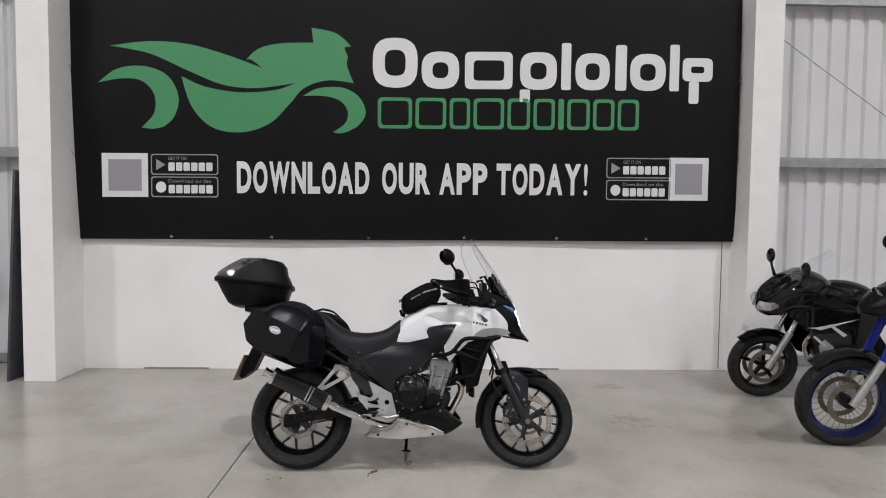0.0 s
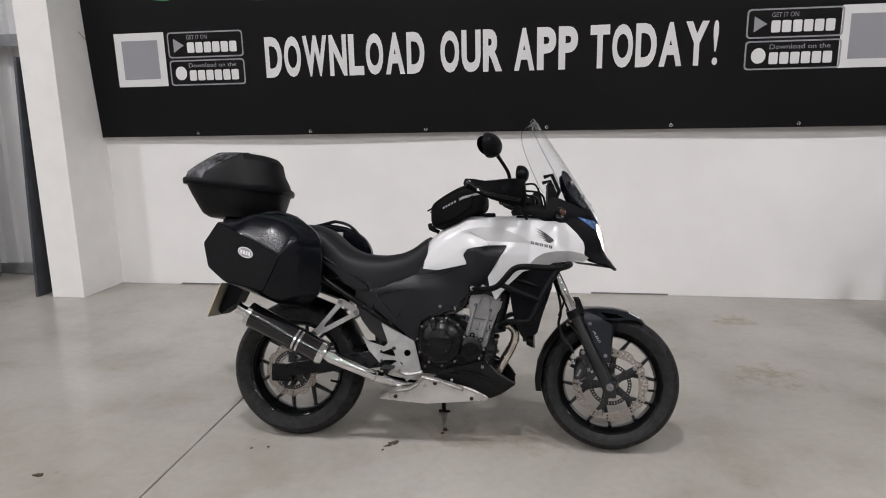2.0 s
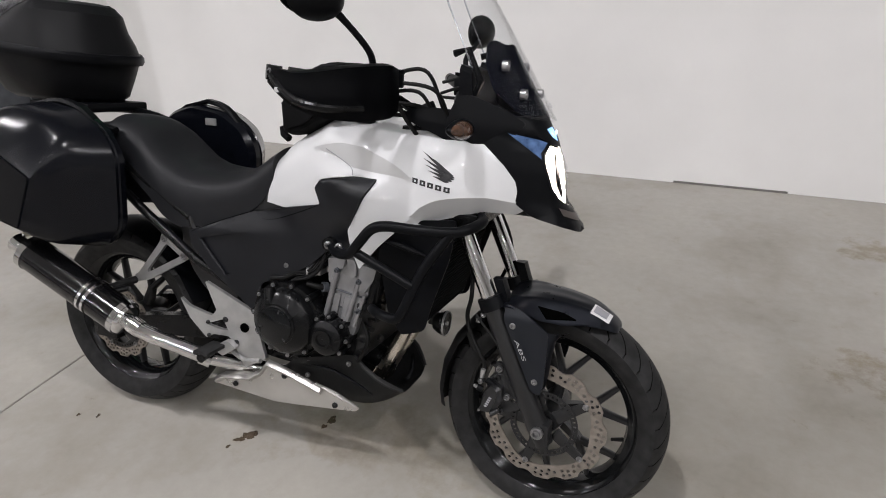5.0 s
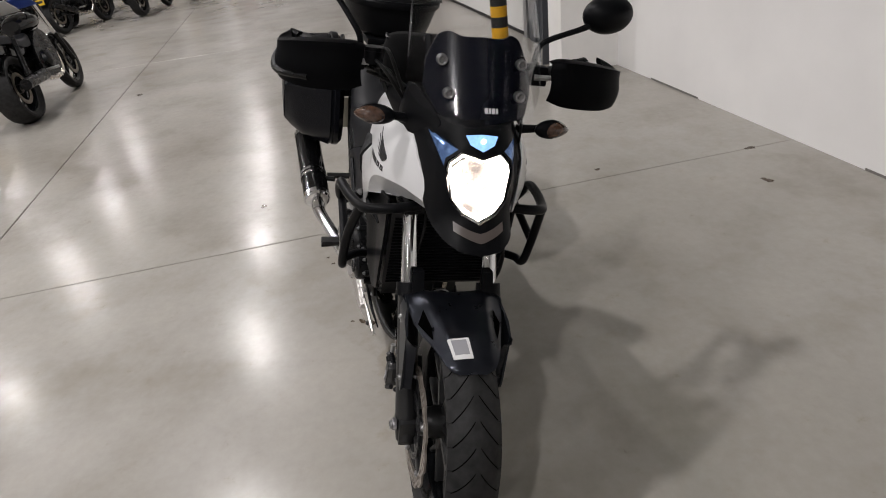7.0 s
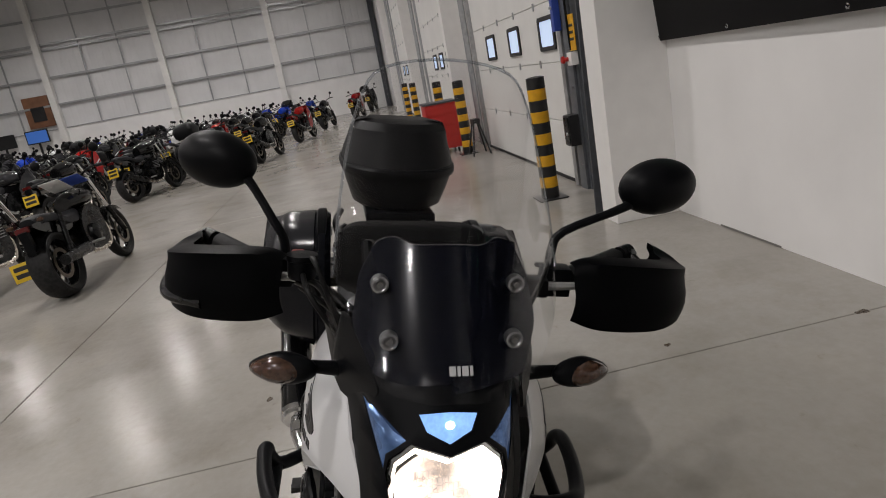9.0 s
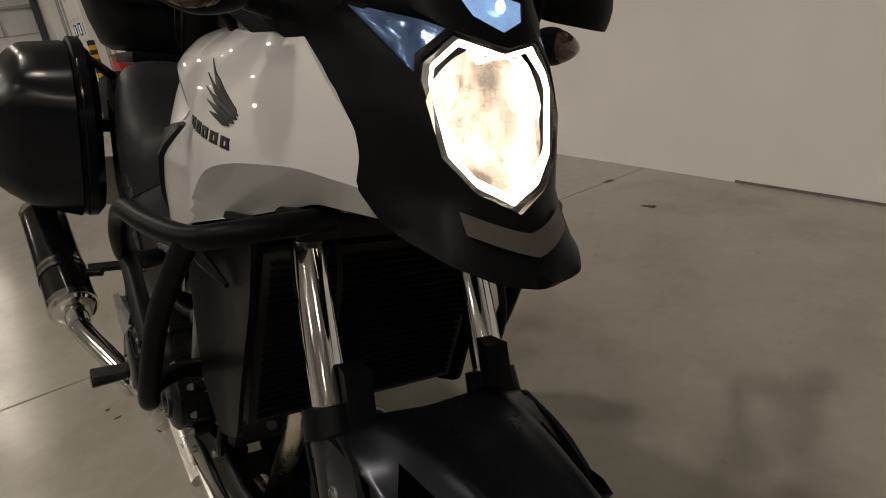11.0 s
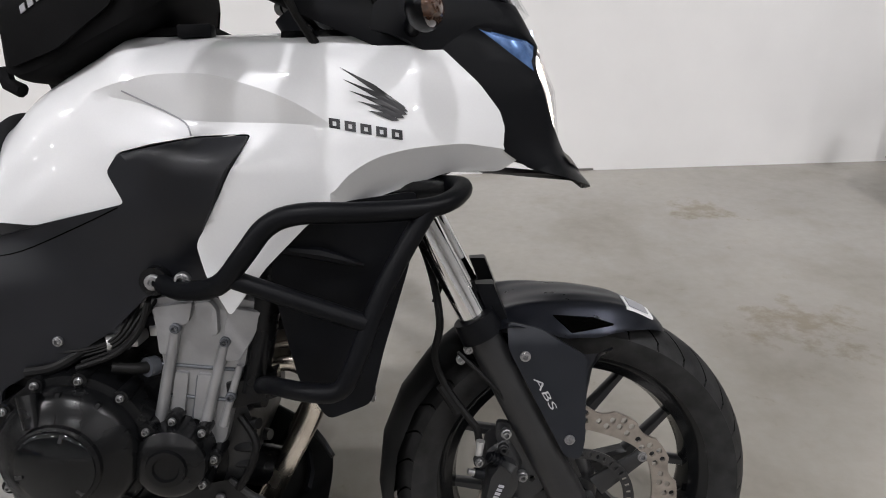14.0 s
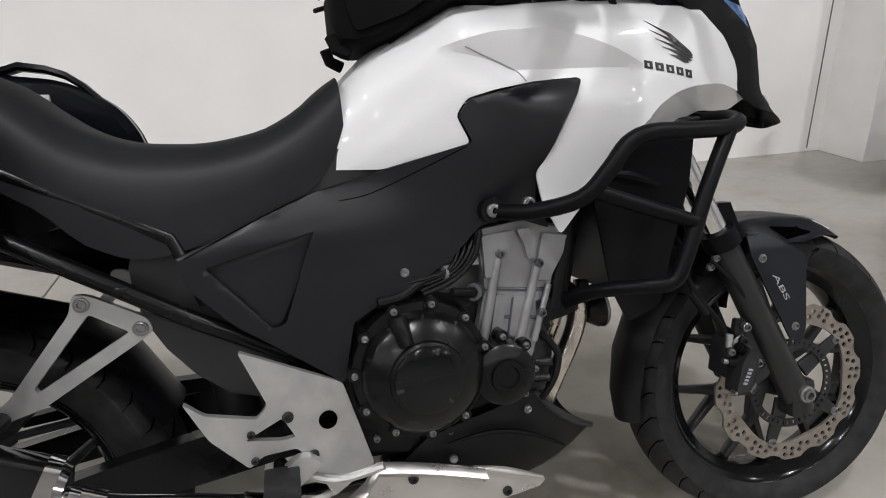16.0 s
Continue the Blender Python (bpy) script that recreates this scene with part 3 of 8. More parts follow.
def w_panel(x, z):
    t = sstep((z - 0.68) / 0.10)
    low = 0.147 + 0.014 * sstep((-0.1 - x) / 0.2)
    return low * (1 - t) + (w_body(x, z) + 0.004) * t


def shell_side(outline, w, sgn, thick=0.004, holes=(), step=0.013, off=0.0, lines=()):
    return slab(outline, holes, lambda u, v, s: (u, sgn * (w(u, v) + off - s), v), thick, step=step, lines=lines)


# front surface of nose, lamp and screen: centre line by height, falling back to the sides
X_NOSE = [(0.70, 0.70), (0.768, 0.734), (0.785, 0.744), (0.806, 0.722), (0.844, 0.695), (0.924, 0.689), (0.984, 0.664), (1.034, 0.636), (1.228, 0.518), (1.442, 0.372), (1.6, 0.26)]


def lin(table, x):
    for (x0, y0), (x1, y1) in zip(table, table[1:]):
        if x <= x1:
            return y0 + (y1 - y0) * (x - x0) / (x1 - x0)
    return table[-1][1]


def x_nose(y, z, off=0.0):
    y += 0.010
    return lin(X_NOSE, z) - 4.2 * y * y - 160 * y ** 4 - 1.5 * max(0.0, abs(y) - 0.084) + off


def nose_sheet(outline, thick=0.004, holes=(), step=0.014, off=0.0):
    return slab(outline, holes, lambda u, v, s: (x_nose(u - 0.010, v, off) - s, u - 0.010, v), thick, step=step)


def mirror2(pts):
    """Closed outline from its half with positive u, listed from bottom to top."""
    return [(a, b) for a, b in pts] + [(-a, b) for a, b in reversed(pts) if abs(a) > 1e-6]


def tyre(R, half, rim_r, c, grooves=20):
    """Tyre with a round crown and cut tread grooves."""
    bm = bmesh.new()
    cols = (0.0, 0.012, 0.055, 0.067, 0.28, 0.46, 0.65, 0.84)
    segs, prof = grooves * len(cols), []
    n = 26
    for i in range(n + 1):
        a = -1 + 2 * i / n
        s = abs(a)
        if s < 0.72:
            y, r = a * half * 1.22, R - (R - rim_r) * 0.30 * (s / 0.72) ** 2.1
            y = math.copysign(min(abs(y), half), y)
        else:
            k = (s - 0.72) / 0.28
            y, r = math.copysign(half * (1.0 + 0.035 * math.sin(math.pi * k) - 0.22 * k * k), a), R - (R - rim_r) * (0.30 + 0.70 * k)
        prof.append((y, r))
    rings = []
    for k in range(segs):
        col = k % len(cols)
        base = 2 * math.pi * (k // len(cols) + cols[col]) / grooves
        ring = []
        for j, (y, r) in enumerate(prof):
            s = abs(-1 + 2 * j / n)
            ang = base - 0.30 * min(s, 0.72) ** 0.8
            cut = 0.008 if (0.10 < s < 0.70 and col in (1, 2)) else 0.0
            rr = r - cut
            ring.append(bm.verts.new((c[0] + rr * math.cos(ang), c[1] + y, c[2] + rr * math.sin(ang))))
        rings.append(ring)
    for k in range(segs):
        a, b = rings[k], rings[(k + 1) % segs]
        for j in range(n):
            f = bm.faces.new((a[j], a[j + 1], b[j + 1], b[j]))
            # groove faces take the colour with painted shade
            if k % len(cols) in (0, 1, 2) and 0.08 < abs(-1 + 2 * (j + 0.5) / n) < 0.68:
                f.material_index = 1
    return bm


def rim_profile(r, half):
    return [(r + 0.012, -half), (r + 0.013, -half + 0.006), (r + 0.001, -half + 0.012), (r - 0.012, -half * 0.6), (r - 0.018, 0), (r - 0.012, half * 0.6), (r + 0.001, half - 0.012),
            (r + 0.013, half - 0.006), (r + 0.012, half), (r + 0.004, half - 0.002), (r - 0.007, half - 0.012), (r - 0.02, half * 0.55), (r - 0.027, 0), (r - 0.02, -half * 0.55), (r - 0.007, -half + 0.012), (r + 0.004, -half + 0.002)]


def beam(a, b, w0, w1, t0, t1, c):
    """A tapering spoke from radius a to b given as (radius, angle, y)."""
    def pt(q):
        return Vector((c[0] + q[0] * math.cos(q[1]), c[1] + q[2], c[2] + q[0] * math.sin(q[1])))
    p, q = pt(a), pt(b)
    d = (q - p).normalized()
    s = Vector((0, 1, 0)).cross(d).normalized()
    y = Vector((0, 1, 0))
    def ring(o, w, t):
        return [o + s * w * i + y * t * j for i, j in ((-1, -0.6), (-0.6, -1), (0.6, -1), (1, -0.6), (1, 0.6), (0.6, 1), (-0.6, 1), (-1, 0.6))]
    return loft([ring(p, w0, t0), ring(q, w1, t1)])


def wheel(bike, name, c, R, half, rim_r, rim_half, phase, disc_y, disc_r, disc_in, front):
    w = part(name, lathe([(0.018, -0.075), (0.03, -0.075), (0.036, -0.06), (0.042, -0.03), (0.042, 0.03), (0.036, 0.06), (0.03, 0.075), (0.018, 0.075)], c, "Y", 32), M_CAST, bike, "black cast alloy wheel")
    part("tyre", tyre(R, half, rim_r + 0.006, c, 34), [M_RUBBER, M_GROOVE], w, "worn black road tyre with curved grooves", sharp=28)
    part("rim", lathe(rim_profile(rim_r, rim_half), c, "Y", 96), M_GLOSS, w)
    for i in range(6):
        a = phase + i * math.pi / 3
        d = math.radians(15)
        bm = beam((0.035, a, 0), (0.105, a, 0), 0.016, 0.011, 0.020, 0.014, c)
        part("spoke", bm, M_CAST, w)
        for s in (-1, 1):
            part("spoke", beam((0.10, a, 0), (rim_r - 0.014, a + s * d, 0), 0.010, 0.006, 0.013, 0.011, c), M_CAST, w)
    # brake disc with a scalloped edge, drilled holes and a spider
    lobes = 12
    outer = []
    for k in range(240):
        t = 2 * math.pi * k / 240
        p = (t * lobes / (2 * math.pi)) % 1.0
        dip = 0.0085 * max(0.0, math.sin(math.pi * (p - 0.30) / 0.52)) ** 0.8 if 0.30 < p < 0.82 else 0.0
        outer.append((c[0] + (disc_r + 0.001 - dip) * math.cos(t), c[2] + (disc_r + 0.001 - dip) * math.sin(t)))
    rim_in = []
    for k in range(120):
        t = 2 * math.pi * k / 120
        rim_in.append((c[0] + (disc_in + 0.004 * math.cos(5 * (t - phase - 0.3))) * math.cos(t), c[2] + (disc_in + 0.004 * math.cos(5 * (t - phase - 0.3))) * math.sin(t)))
    holes = [rim_in]
    span = disc_r - disc_in
    for k in range(lobes):
        for da, rr in ((-0.20, 0.74), (-0.20, 0.36), (0.0, 0.80), (0.02, 0.46), (0.22, 0.62), (0.30, 0.28), (0.50, 0.42)):
            t = 2 * math.pi * (k + 0.06 + da) / lobes
            r = disc_in + span * rr
            holes.append(circle2d(c[0] + r * math.cos(t), c[2] + r * math.sin(t), 0.0048 if front else 0.004, 9))
    part("brake_disc", slab(outer, holes, flat_xz(disc_y), 0.005), M_DISC, w, "drilled wave-edged steel brake disc", smooth=False)
    for k in range(5):
        t = phase + 0.3 + 2 * math.pi * k / 5
        part("disc_carrier", beam((0.035, t, disc_y + 0.004), (disc_in + 0.004, t, disc_y + 0.003), 0.017, 0.010, 0.005, 0.004, c), M_CAST, w)
        bolt(w, c[0] + (disc_in + 0.001) * math.cos(t), disc_y - 0.001, c[2] + (disc_in + 0.001) * math.sin(t), 0.008, 0.005)
    tone = [circle2d(c[0], c[2], 0.088, 64)]
    th = [circle2d(c[0], c[2], 0.072, 48)]
    for k in range(42):
        t = 2 * math.pi * k / 42
        th.append([(c[0] + r * math.cos(t + e), c[2] + r * math.sin(t + e)) for r, e in ((0.0765, -0.032), (0.0835, -0.028), (0.0835, 0.028), (0.0765, 0.032))])
    part("sensor_ring", slab(tone[0], th, flat_xz(disc_y - 0.004), 0.003), M_CAST, w, smooth=False)
    part("axle", lathe([(0.001, -0.118), (0.011, -0.118), (0.011, 0.118), (0.001, 0.118)], c, "Y", 20, closed=False), M_CAST, w)
    # valve stem
    va = phase - math.radians(28)
    part("valve", tube([(c[0] + 0.19 * math.cos(va), -0.01, c[2] + 0.19 * math.sin(va)), (c[0] + 0.165 * math.cos(va), -0.03, c[2] + 0.165 * math.sin(va))], [0.006, 0.0045], 8), M_HOSE, w)
    return w


bike = thing("motorcycle", BIKE, "white adventure motorcycle with black luggage, leaning on its side stand", "motorcycle")
FC, RC = (0.704, 0.0, 0.289), (-0.700, 0.0, 0.306)
wheel(bike, "front_wheel", FC, 0.295, 0.060, 0.218, 0.048, math.radians(18), -0.086, 0.156, 0.121, True)
wheel(bike, "rear_wheel", RC, 0.312, 0.079, 0.216, 0.062, math.radians(8), -0.108, 0.120, 0.086, False)

# ---- front end ----
for s in (-1, 1):
    y = 0.104 * s
    leg = part("fork_leg", tube([(0.712, y, 0.245), (0.700, y, 0.272), (0.553, y, 0.582)], [0.025, 0.028, 0.0255], 28), M_CAST, bike)
    part("fork_stanchion", tube([(0.553, y, 0.582), (0.428, y, 0.843)], 0.0205, 24), M_CHROME, bike, "chrome fork tube")
    part("dust_seal", tube([(0.557, y, 0.574), (0.543, y, 0.603)], [0.033, 0.031], 20), M_MATTE, bike)
    part("fork_post", loft([[(x + a, y - 0.016 * s + b, z) for a, b in ((-0.013, -0.011), (0.013, -0.015), (0.015, 0.0), (0.013, 0.015), (-0.013, 0.011))] for x, z in ((0.588, 0.575), (0.580, 0.598), (0.561, 0.650))]), M_MATTE, bike)
    part("axle_clamp", box(0.678, 0.728, y - 0.022, y + 0.022, 0.235, 0.305, 0.012), M_CAST, bike)
    bolt(leg, 0.700, y + s * 0.030, 0.284, 0.016, 0.012, sgn=s)
    # fender side plate
    pl = rounded([(0.592, 0.598), (0.640, 0.586), (0.705, 0.545), (0.704, 0.41), (0.697, 0.382), (0.674, 0.388), (0.592, 0.560)], 0.010)
    sp = part("fender_side", shell_side(pl, lambda x, z: 0.129 - 0.010 * sstep((z - 0.565) / 0.03), s, 0.005, step=0.012), M_PLATE, bike, "graphite mudguard side plate")
    strut = [[(x, s * yy, z) for x, yy, z in ((xf - w, 0.1285, zz), (xf - w * 0.4, 0.127, zz), (xf, 0.117, zz), (xf + 0.004, 0.103, zz))] for xf, w, zz in ((0.745, 0.06, 0.548), (0.728, 0.042, 0.540), (0.716, 0.026, 0.522), (0.708, 0.016, 0.48), (0.705, 0.012, 0.43), (0.698, 0.010, 0.392))]
    bm = loft(strut, caps=False, closed_ring=False)
    bmesh.ops.solidify(bm, geom=bm.faces[:], thickness=0.004)
    part("fender_edge", bm, M_GRAPH, sp, sharp=60)
    bolt(sp, 0.616, s * 0.129, 0.548, 0.008, 0.005, sgn=s)
    bolt(sp, 0.681, s * 0.129, 0.415, 0.008, 0.005, sgn=s)
part("lower_yoke", box(0.40, 0.51, -0.14, 0.14, 0.775, 0.81, 0.012), M_SATIN, bike)
part("upper_yoke", box(0.30, 0.40, -0.13, 0.13, 0.985, 1.01, 0.010), M_SATIN, bike)
part("steering_stem", tube([(0.45, 0, 0.76), (0.345, 0, 1.0)], 0.03, 16), M_SATIN, bike)

# front fender, an arch that follows the wheel
F_PH = (61, 64, 71, 78, 86, 94, 102, 110, 114)
F_R = ((60, 0.298), (62, 0.304), (66, 0.310), (71, 0.315), (78, 0.320), (86, 0.324), (94, 0.328), (102, 0.332), (110, 0.335), (114, 0.334))
F_W = ((60, 0.030), (62, 0.050), (66, 0.062), (71, 0.072), (78, 0.083), (86, 0.095), (94, 0.106), (102, 0.116), (110, 0.125), (114, 0.124))
F_D = ((60, 0.004), (62, 0.008), (66, 0.016), (71, 0.026), (78, 0.040), (86, 0.052), (94, 0.052), (102, 0.034), (110, 0.014), (114, 0.010))


def fend(ph, u, off=0.0):
    a = math.radians(ph)
    rr = lerp_table(F_R, ph) - lerp_table(F_D, ph) * abs(u) ** 2.6 + 0.005 * math.exp(-((abs(u) - 0.62) / 0.13) ** 2) * sstep((ph - 66) / 12) - 0.004 * math.exp(-(u / 0.3) ** 2) * sstep((ph - 72) / 12) + off
    return (FC[0] + rr * math.cos(a), lerp_table(F_W, ph) * u, FC[2] + rr * math.sin(a))


rings = [[fend(60 + 54 * i / 36, -1 + k / 20) for k in range(41)] for i in range(37)]
bm = loft(rings, caps=False, closed_ring=False)
bmesh.ops.solidify(bm, geom=bm.faces[:], thickness=0.004)
fender = part("front_fender", bm, M_GRAPH, bike, "dark graphite front mudguard", sharp=60)
for s in (-1, 1):
    # vent recess not cut: its shade is a near-black sheet on the surface
    vent = [(79.5, 0.90), (86, 0.80), (97.5, 0.78), (93, 0.955)]
    part("vent", slab(vent, (), lambda p, u, t: fend(p, s * u, 0.0028 - t), 0.003, step=1.2), M_VOID, fender, "near-black triangle painted for the shade in a vent", smooth=False)
# white sticker with plain bars
stk = part("sticker", slab(rounded([(66.0, -0.68), (66.0, 0.02), (75.2, -0.05), (75.2, -0.66)], 0.1, 2), (), lambda p, u, t: fend(p, u, 0.0022 - t), 0.0018, step=1.2), M_WHITE_PRINT, fender, "small white paper sticker")
part("sticker_patch", slab([(67.8, -0.58), (67.8, -0.10), (74.2, -0.14), (74.2, -0.58)], (), lambda p, u, t: fend(p, u, 0.0034 - t), 0.0016, step=1.2), M_GREY_PRINT, stk, "plain grey square")
rings = []
for ph, hw in ((122, 0.062), (135, 0.064), (150, 0.064), (165, 0.062), (180, 0.056), (190, 0.044)):
    a = math.radians(ph)
    rings.append([(FC[0] + (0.322 - 0.028 * abs(-1 + k / 5) ** 2.4) * math.cos(a), hw * (-1 + k / 5), FC[2] + (0.322 - 0.028 * abs(-1 + k / 5) ** 2.4) * math.sin(a)) for k in range(11)])
bm = loft(rings, caps=False, closed_ring=False)
bmesh.ops.solidify(bm, geom=bm.faces[:], thickness=0.004)
part("rear_mudguard_flap", bm, M_COWL, bike, sharp=60)

# front caliper and hoses
cal = part("front_caliper", side_loft([(-0.116, rounded([(0.556, 0.334), (0.594, 0.326), (0.608, 0.372), (0.588, 0.404), (0.564, 0.388)], 0.008)), (-0.110, rounded([(0.550, 0.328), (0.598, 0.320), (0.614, 0.372), (0.592, 0.412), (0.560, 0.394)], 0.008)), (-0.058, rounded([(0.550, 0.328), (0.598, 0.320), (0.614, 0.372), (0.592, 0.412), (0.560, 0.394)], 0.008))]), M_CAST, bike, "black brake caliper", sharp=40)
cf = [(0.577, 0.387), (0.593, 0.372), (0.589, 0.345), (0.575, 0.312), (0.550, 0.313), (0.558, 0.345), (0.563, 0.367)]
cb0 = [(0.578, 0.390), (0.602, 0.378), (0.604, 0.345), (0.588, 0.314), (0.548, 0.309), (0.553, 0.345), (0.558, 0.369)]
part("caliper_face", side_loft([(-0.1455, rounded(cf, 0.003, 2)), (-0.143, rounded(cf, 0.003, 2)), (-0.134, rounded(cb0, 0.005, 2)), (-0.112, rounded(cb0, 0.005, 2))]), M_CAST, cal, sharp=30)
for k in range(5):
    u, v = 0.5615 + 0.0028 * k, 0.3285 + 0.0060 * k
    part("caliper_mark", slab([(u, v), (u + 0.0075, v - 0.0022), (u + 0.0090, v + 0.0014), (u + 0.0015, v + 0.0036)], (), flat_xz(-0.1475), 0.0015), M_GREY_PRINT, cal, "pale lettering bar", smooth=False)
part("bleed_nipple", tube([(0.552, -0.134, 0.366), (0.538, -0.136, 0.371)], [0.0085, 0.0078], 14), M_MATTE, cal)
part("nipple_tip", tube([(0.538, -0.136, 0.371), (0.529, -0.137, 0.3745)], [0.0055, 0.0042], 12), M_BOLT, cal, "tarnished brass nipple")
boot = part("pin_boot", tube([(0.582, -0.130, 0.379), (0.560, -0.134, 0.396)], [0.0085, 0.0072], 14), M_MATTE, cal)
for k in range(4):
    q = (0.580 - 0.005 * k, -0.1304 - 0.0009 * k, 0.3805 + 0.0039 * k)
    part("boot_rib", tube([q, (q[0] - 0.0018, q[1], q[2] + 0.0014)], 0.0096, 14), M_MATTE, boot)
part("slide_pin", tube([(0.596, -0.132, 0.318), (0.578, -0.140, 0.306)], [0.0065, 0.0075], 12), M_CAST, cal)
part("pad_pin", tube([(0.549, -0.146, 0.313), (0.549, -0.132, 0.313)], 0.0032, 10), M_BOLT, cal)
part("banjo", tube([(0.546, -0.137, 0.388), (0.546, -0.128, 0.388)], 0.0085, 16), M_CAST, cal)
bolt(cal, 0.546, -0.138, 0.388, 0.0062, 0.006)
part("hose_ferrule", tube([(0.546, -0.130, 0.394), (0.549, -0.129, 0.418)], [0.0052, 0.0066], 12), M_ALU, cal)
for x, y, z in ((0.588, -0.120, 0.424), (0.612, -0.118, 0.352)):
    bolt(cal, x, y, z, 0.0085, 0.009)
bolt(cal, 0.584, -0.1185, 0.398, 0.0085, 0.007, material=M_CAST)
bolt(cal, 0.600, -0.1185, 0.312, 0.0075, 0.008, material=M_CAST)
part("caliper_bracket", slab(rounded([(0.576, 0.438), (0.604, 0.432), (0.640, 0.372), (0.655, 0.345), (0.640, 0.318), (0.604, 0.302), (0.590, 0.318), (0.612, 0.345), (0.604, 0.378), (0.572, 0.410)], 0.007), [circle2d(0.627, 0.342, 0.006)], flat_xz(-0.110), 0.012), M_CAST, bike, sharp=40)
part("brake_hose", tube([(0.549, -0.129, 0.416), (0.546, -0.128, 0.434), (0.532, -0.124, 0.455), (0.503, -0.114, 0.498), (0.488, -0.108, 0.545), (0.497, -0.110, 0.600), (0.485, -0.085, 0.680), (0.455, -0.07, 0.76), (0.40, -0.10, 0.90), (0.33, -0.16, 1.02), (0.30, -0.19, 1.09)], 0.0058, 8, smooth=5), M_HOSE, bike)
part("hose_sleeve", tube([(0.495, -0.110, 0.500), (0.520, -0.120, 0.458)], 0.008, 10), M_HOSE, bike)
for x, z in ((0.525, 0.545), (0.536, 0.560)):
    bolt(bike, x, -0.128, z, 0.007, 0.006)
part("sensor_wire", tube([(0.64, -0.10, 0.40), (0.60, -0.13, 0.46), (0.575, -0.14, 0.50), (0.52, -0.135, 0.56)], 0.003, 6, smooth=5), M_HOSE, bike)
part("brake_hose", tube([(0.50, 0.12, 0.56), (0.53, 0.13, 0.66), (0.50, 0.12, 0.76), (0.40, 0.12, 0.92)], 0.0055, 8, smooth=5), M_HOSE, bike)

# ---- bodywork ----
tank_rings = []
us = (0.0, 0.002, 0.006, 0.012, 0.02, 0.03, 0.045, 0.065, 0.09, 0.12)
for i in range(30):
    x = -0.10 + 0.545 * i / 29
    zt = lerp_table(Z_TOP, x)
    right = [(x, -(w_body(x, zt - u) - (0.004 if u < 0.025 else 0.018)), zt - u) for u in reversed(us)]
    tank_rings.append(right + [(x, -y, z) for x, y, z in reversed(right)])
bm = loft(tank_rings)
part("fuel_tank", bm, M_PEARL, bike, "pearl white fuel tank cover", sharp=60)
white = [(-0.122, 0.774), (-0.04, 0.768), (0.092, 0.796), (0.074, 0.838), (0.092, 0.862), (0.193, 0.879), (0.266, 0.880), (0.184, 0.742), (0.192, 0.700), (0.218, 0.645), (0.272, 0.711), (0.332, 0.768),
         (0.414, 0.790), (0.514, 0.818), (0.590, 0.814), (0.624, 0.836), (0.600, 0.884), (0.560, 0.935), (0.510, 0.982), (0.430, 1.012), (0.30, 1.008), (0.18, 1.006), (0.10, 1.010), (0.045, 0.985), (-0.04, 0.935), (-0.092, 0.892)]
black = [(-0.345, 0.672), (-0.143, 0.744), (0.0, 0.776), (0.095, 0.797), (0.076, 0.838), (0.094, 0.860), (0.193, 0.877), (0.264, 0.878), (0.186, 0.742), (0.193, 0.702), (0.216, 0.652), (0.15, 0.678), (0.10, 0.668), (0.05, 0.622),
         (0.0, 0.594), (-0.06, 0.570), (-0.108, 0.545), (-0.131, 0.454), (-0.207, 0.515), (-0.274, 0.567), (-0.332, 0.630)]
recess = [(-0.305, 0.655), (-0.150, 0.690), (-0.165, 0.66), (-0.205, 0.560), (-0.225, 0.555)]
creases = [[(a + (b - a) * k / n, lerp_table(t, a + (b - a) * k / n)) for k in range(n + 1)] for t, a, b, n in ((SCOOP, 0.368, 0.606, 34), (RIDGE, 0.058, 0.366, 42), (DISH, 0.085, 0.345, 36))]
for s in (-1, 1):
    part("side_fairing", shell_side(rounded(white, 0.008, 3), w_body, s, 0.004, step=0.0085, lines=creases), M_PEARL, bike, "glossy pearl white side fairing", sharp=24)
    pan = part("side_panel", shell_side(rounded(black, 0.007, 3), w_panel, s, 0.008, holes=[rounded(recess, 0.006, 3)], off=0.003), M_PANEL, bike, "textured black plastic side panel", sharp=50)
    part("panel_recess", shell_side([(a * 1.0 + (0.006 if a > -0.2 else -0.006), b) for a, b in recess], w_panel, s, 0.003, off=-0.008), M_PANEL, pan)
    for run in ([(0.085, 0.792), (0.02, 0.765), (-0.06, 0.735), (-0.11, 0.728)], [(-0.16, 0.740), (-0.25, 0.706), (-0.33, 0.672)]):
        part("panel_seam", tube([(x, s * (w_panel(x, z) + 0.0032), z) for x, z in [(q.x, q.y) for q in catmull([(a, b, 0) for a, b in run], 4)]], 0.0008, 6), M_VOID, pan)
    bolt(pan, -0.024, s * 0.152, 0.611, 0.007, 0.004, sgn=s)
    bolt(bike, 0.165, s * 0.195, 0.700, 0.010, 0.010, sgn=s)

for s in (-1, 1):
    part("fairing_seam", tube([(x, s * (w_body(x, z) + 0.0005), z) for x, z in [(q.x, q.y) for q in catmull([(0.10, 0.938, 0), (0.125, 0.925, 0), (0.158, 0.908, 0), (0.178, 0.895, 0), (0.186, 0.880, 0)], 4)]], 0.0011, 6), M_GREY_PRINT, bike)

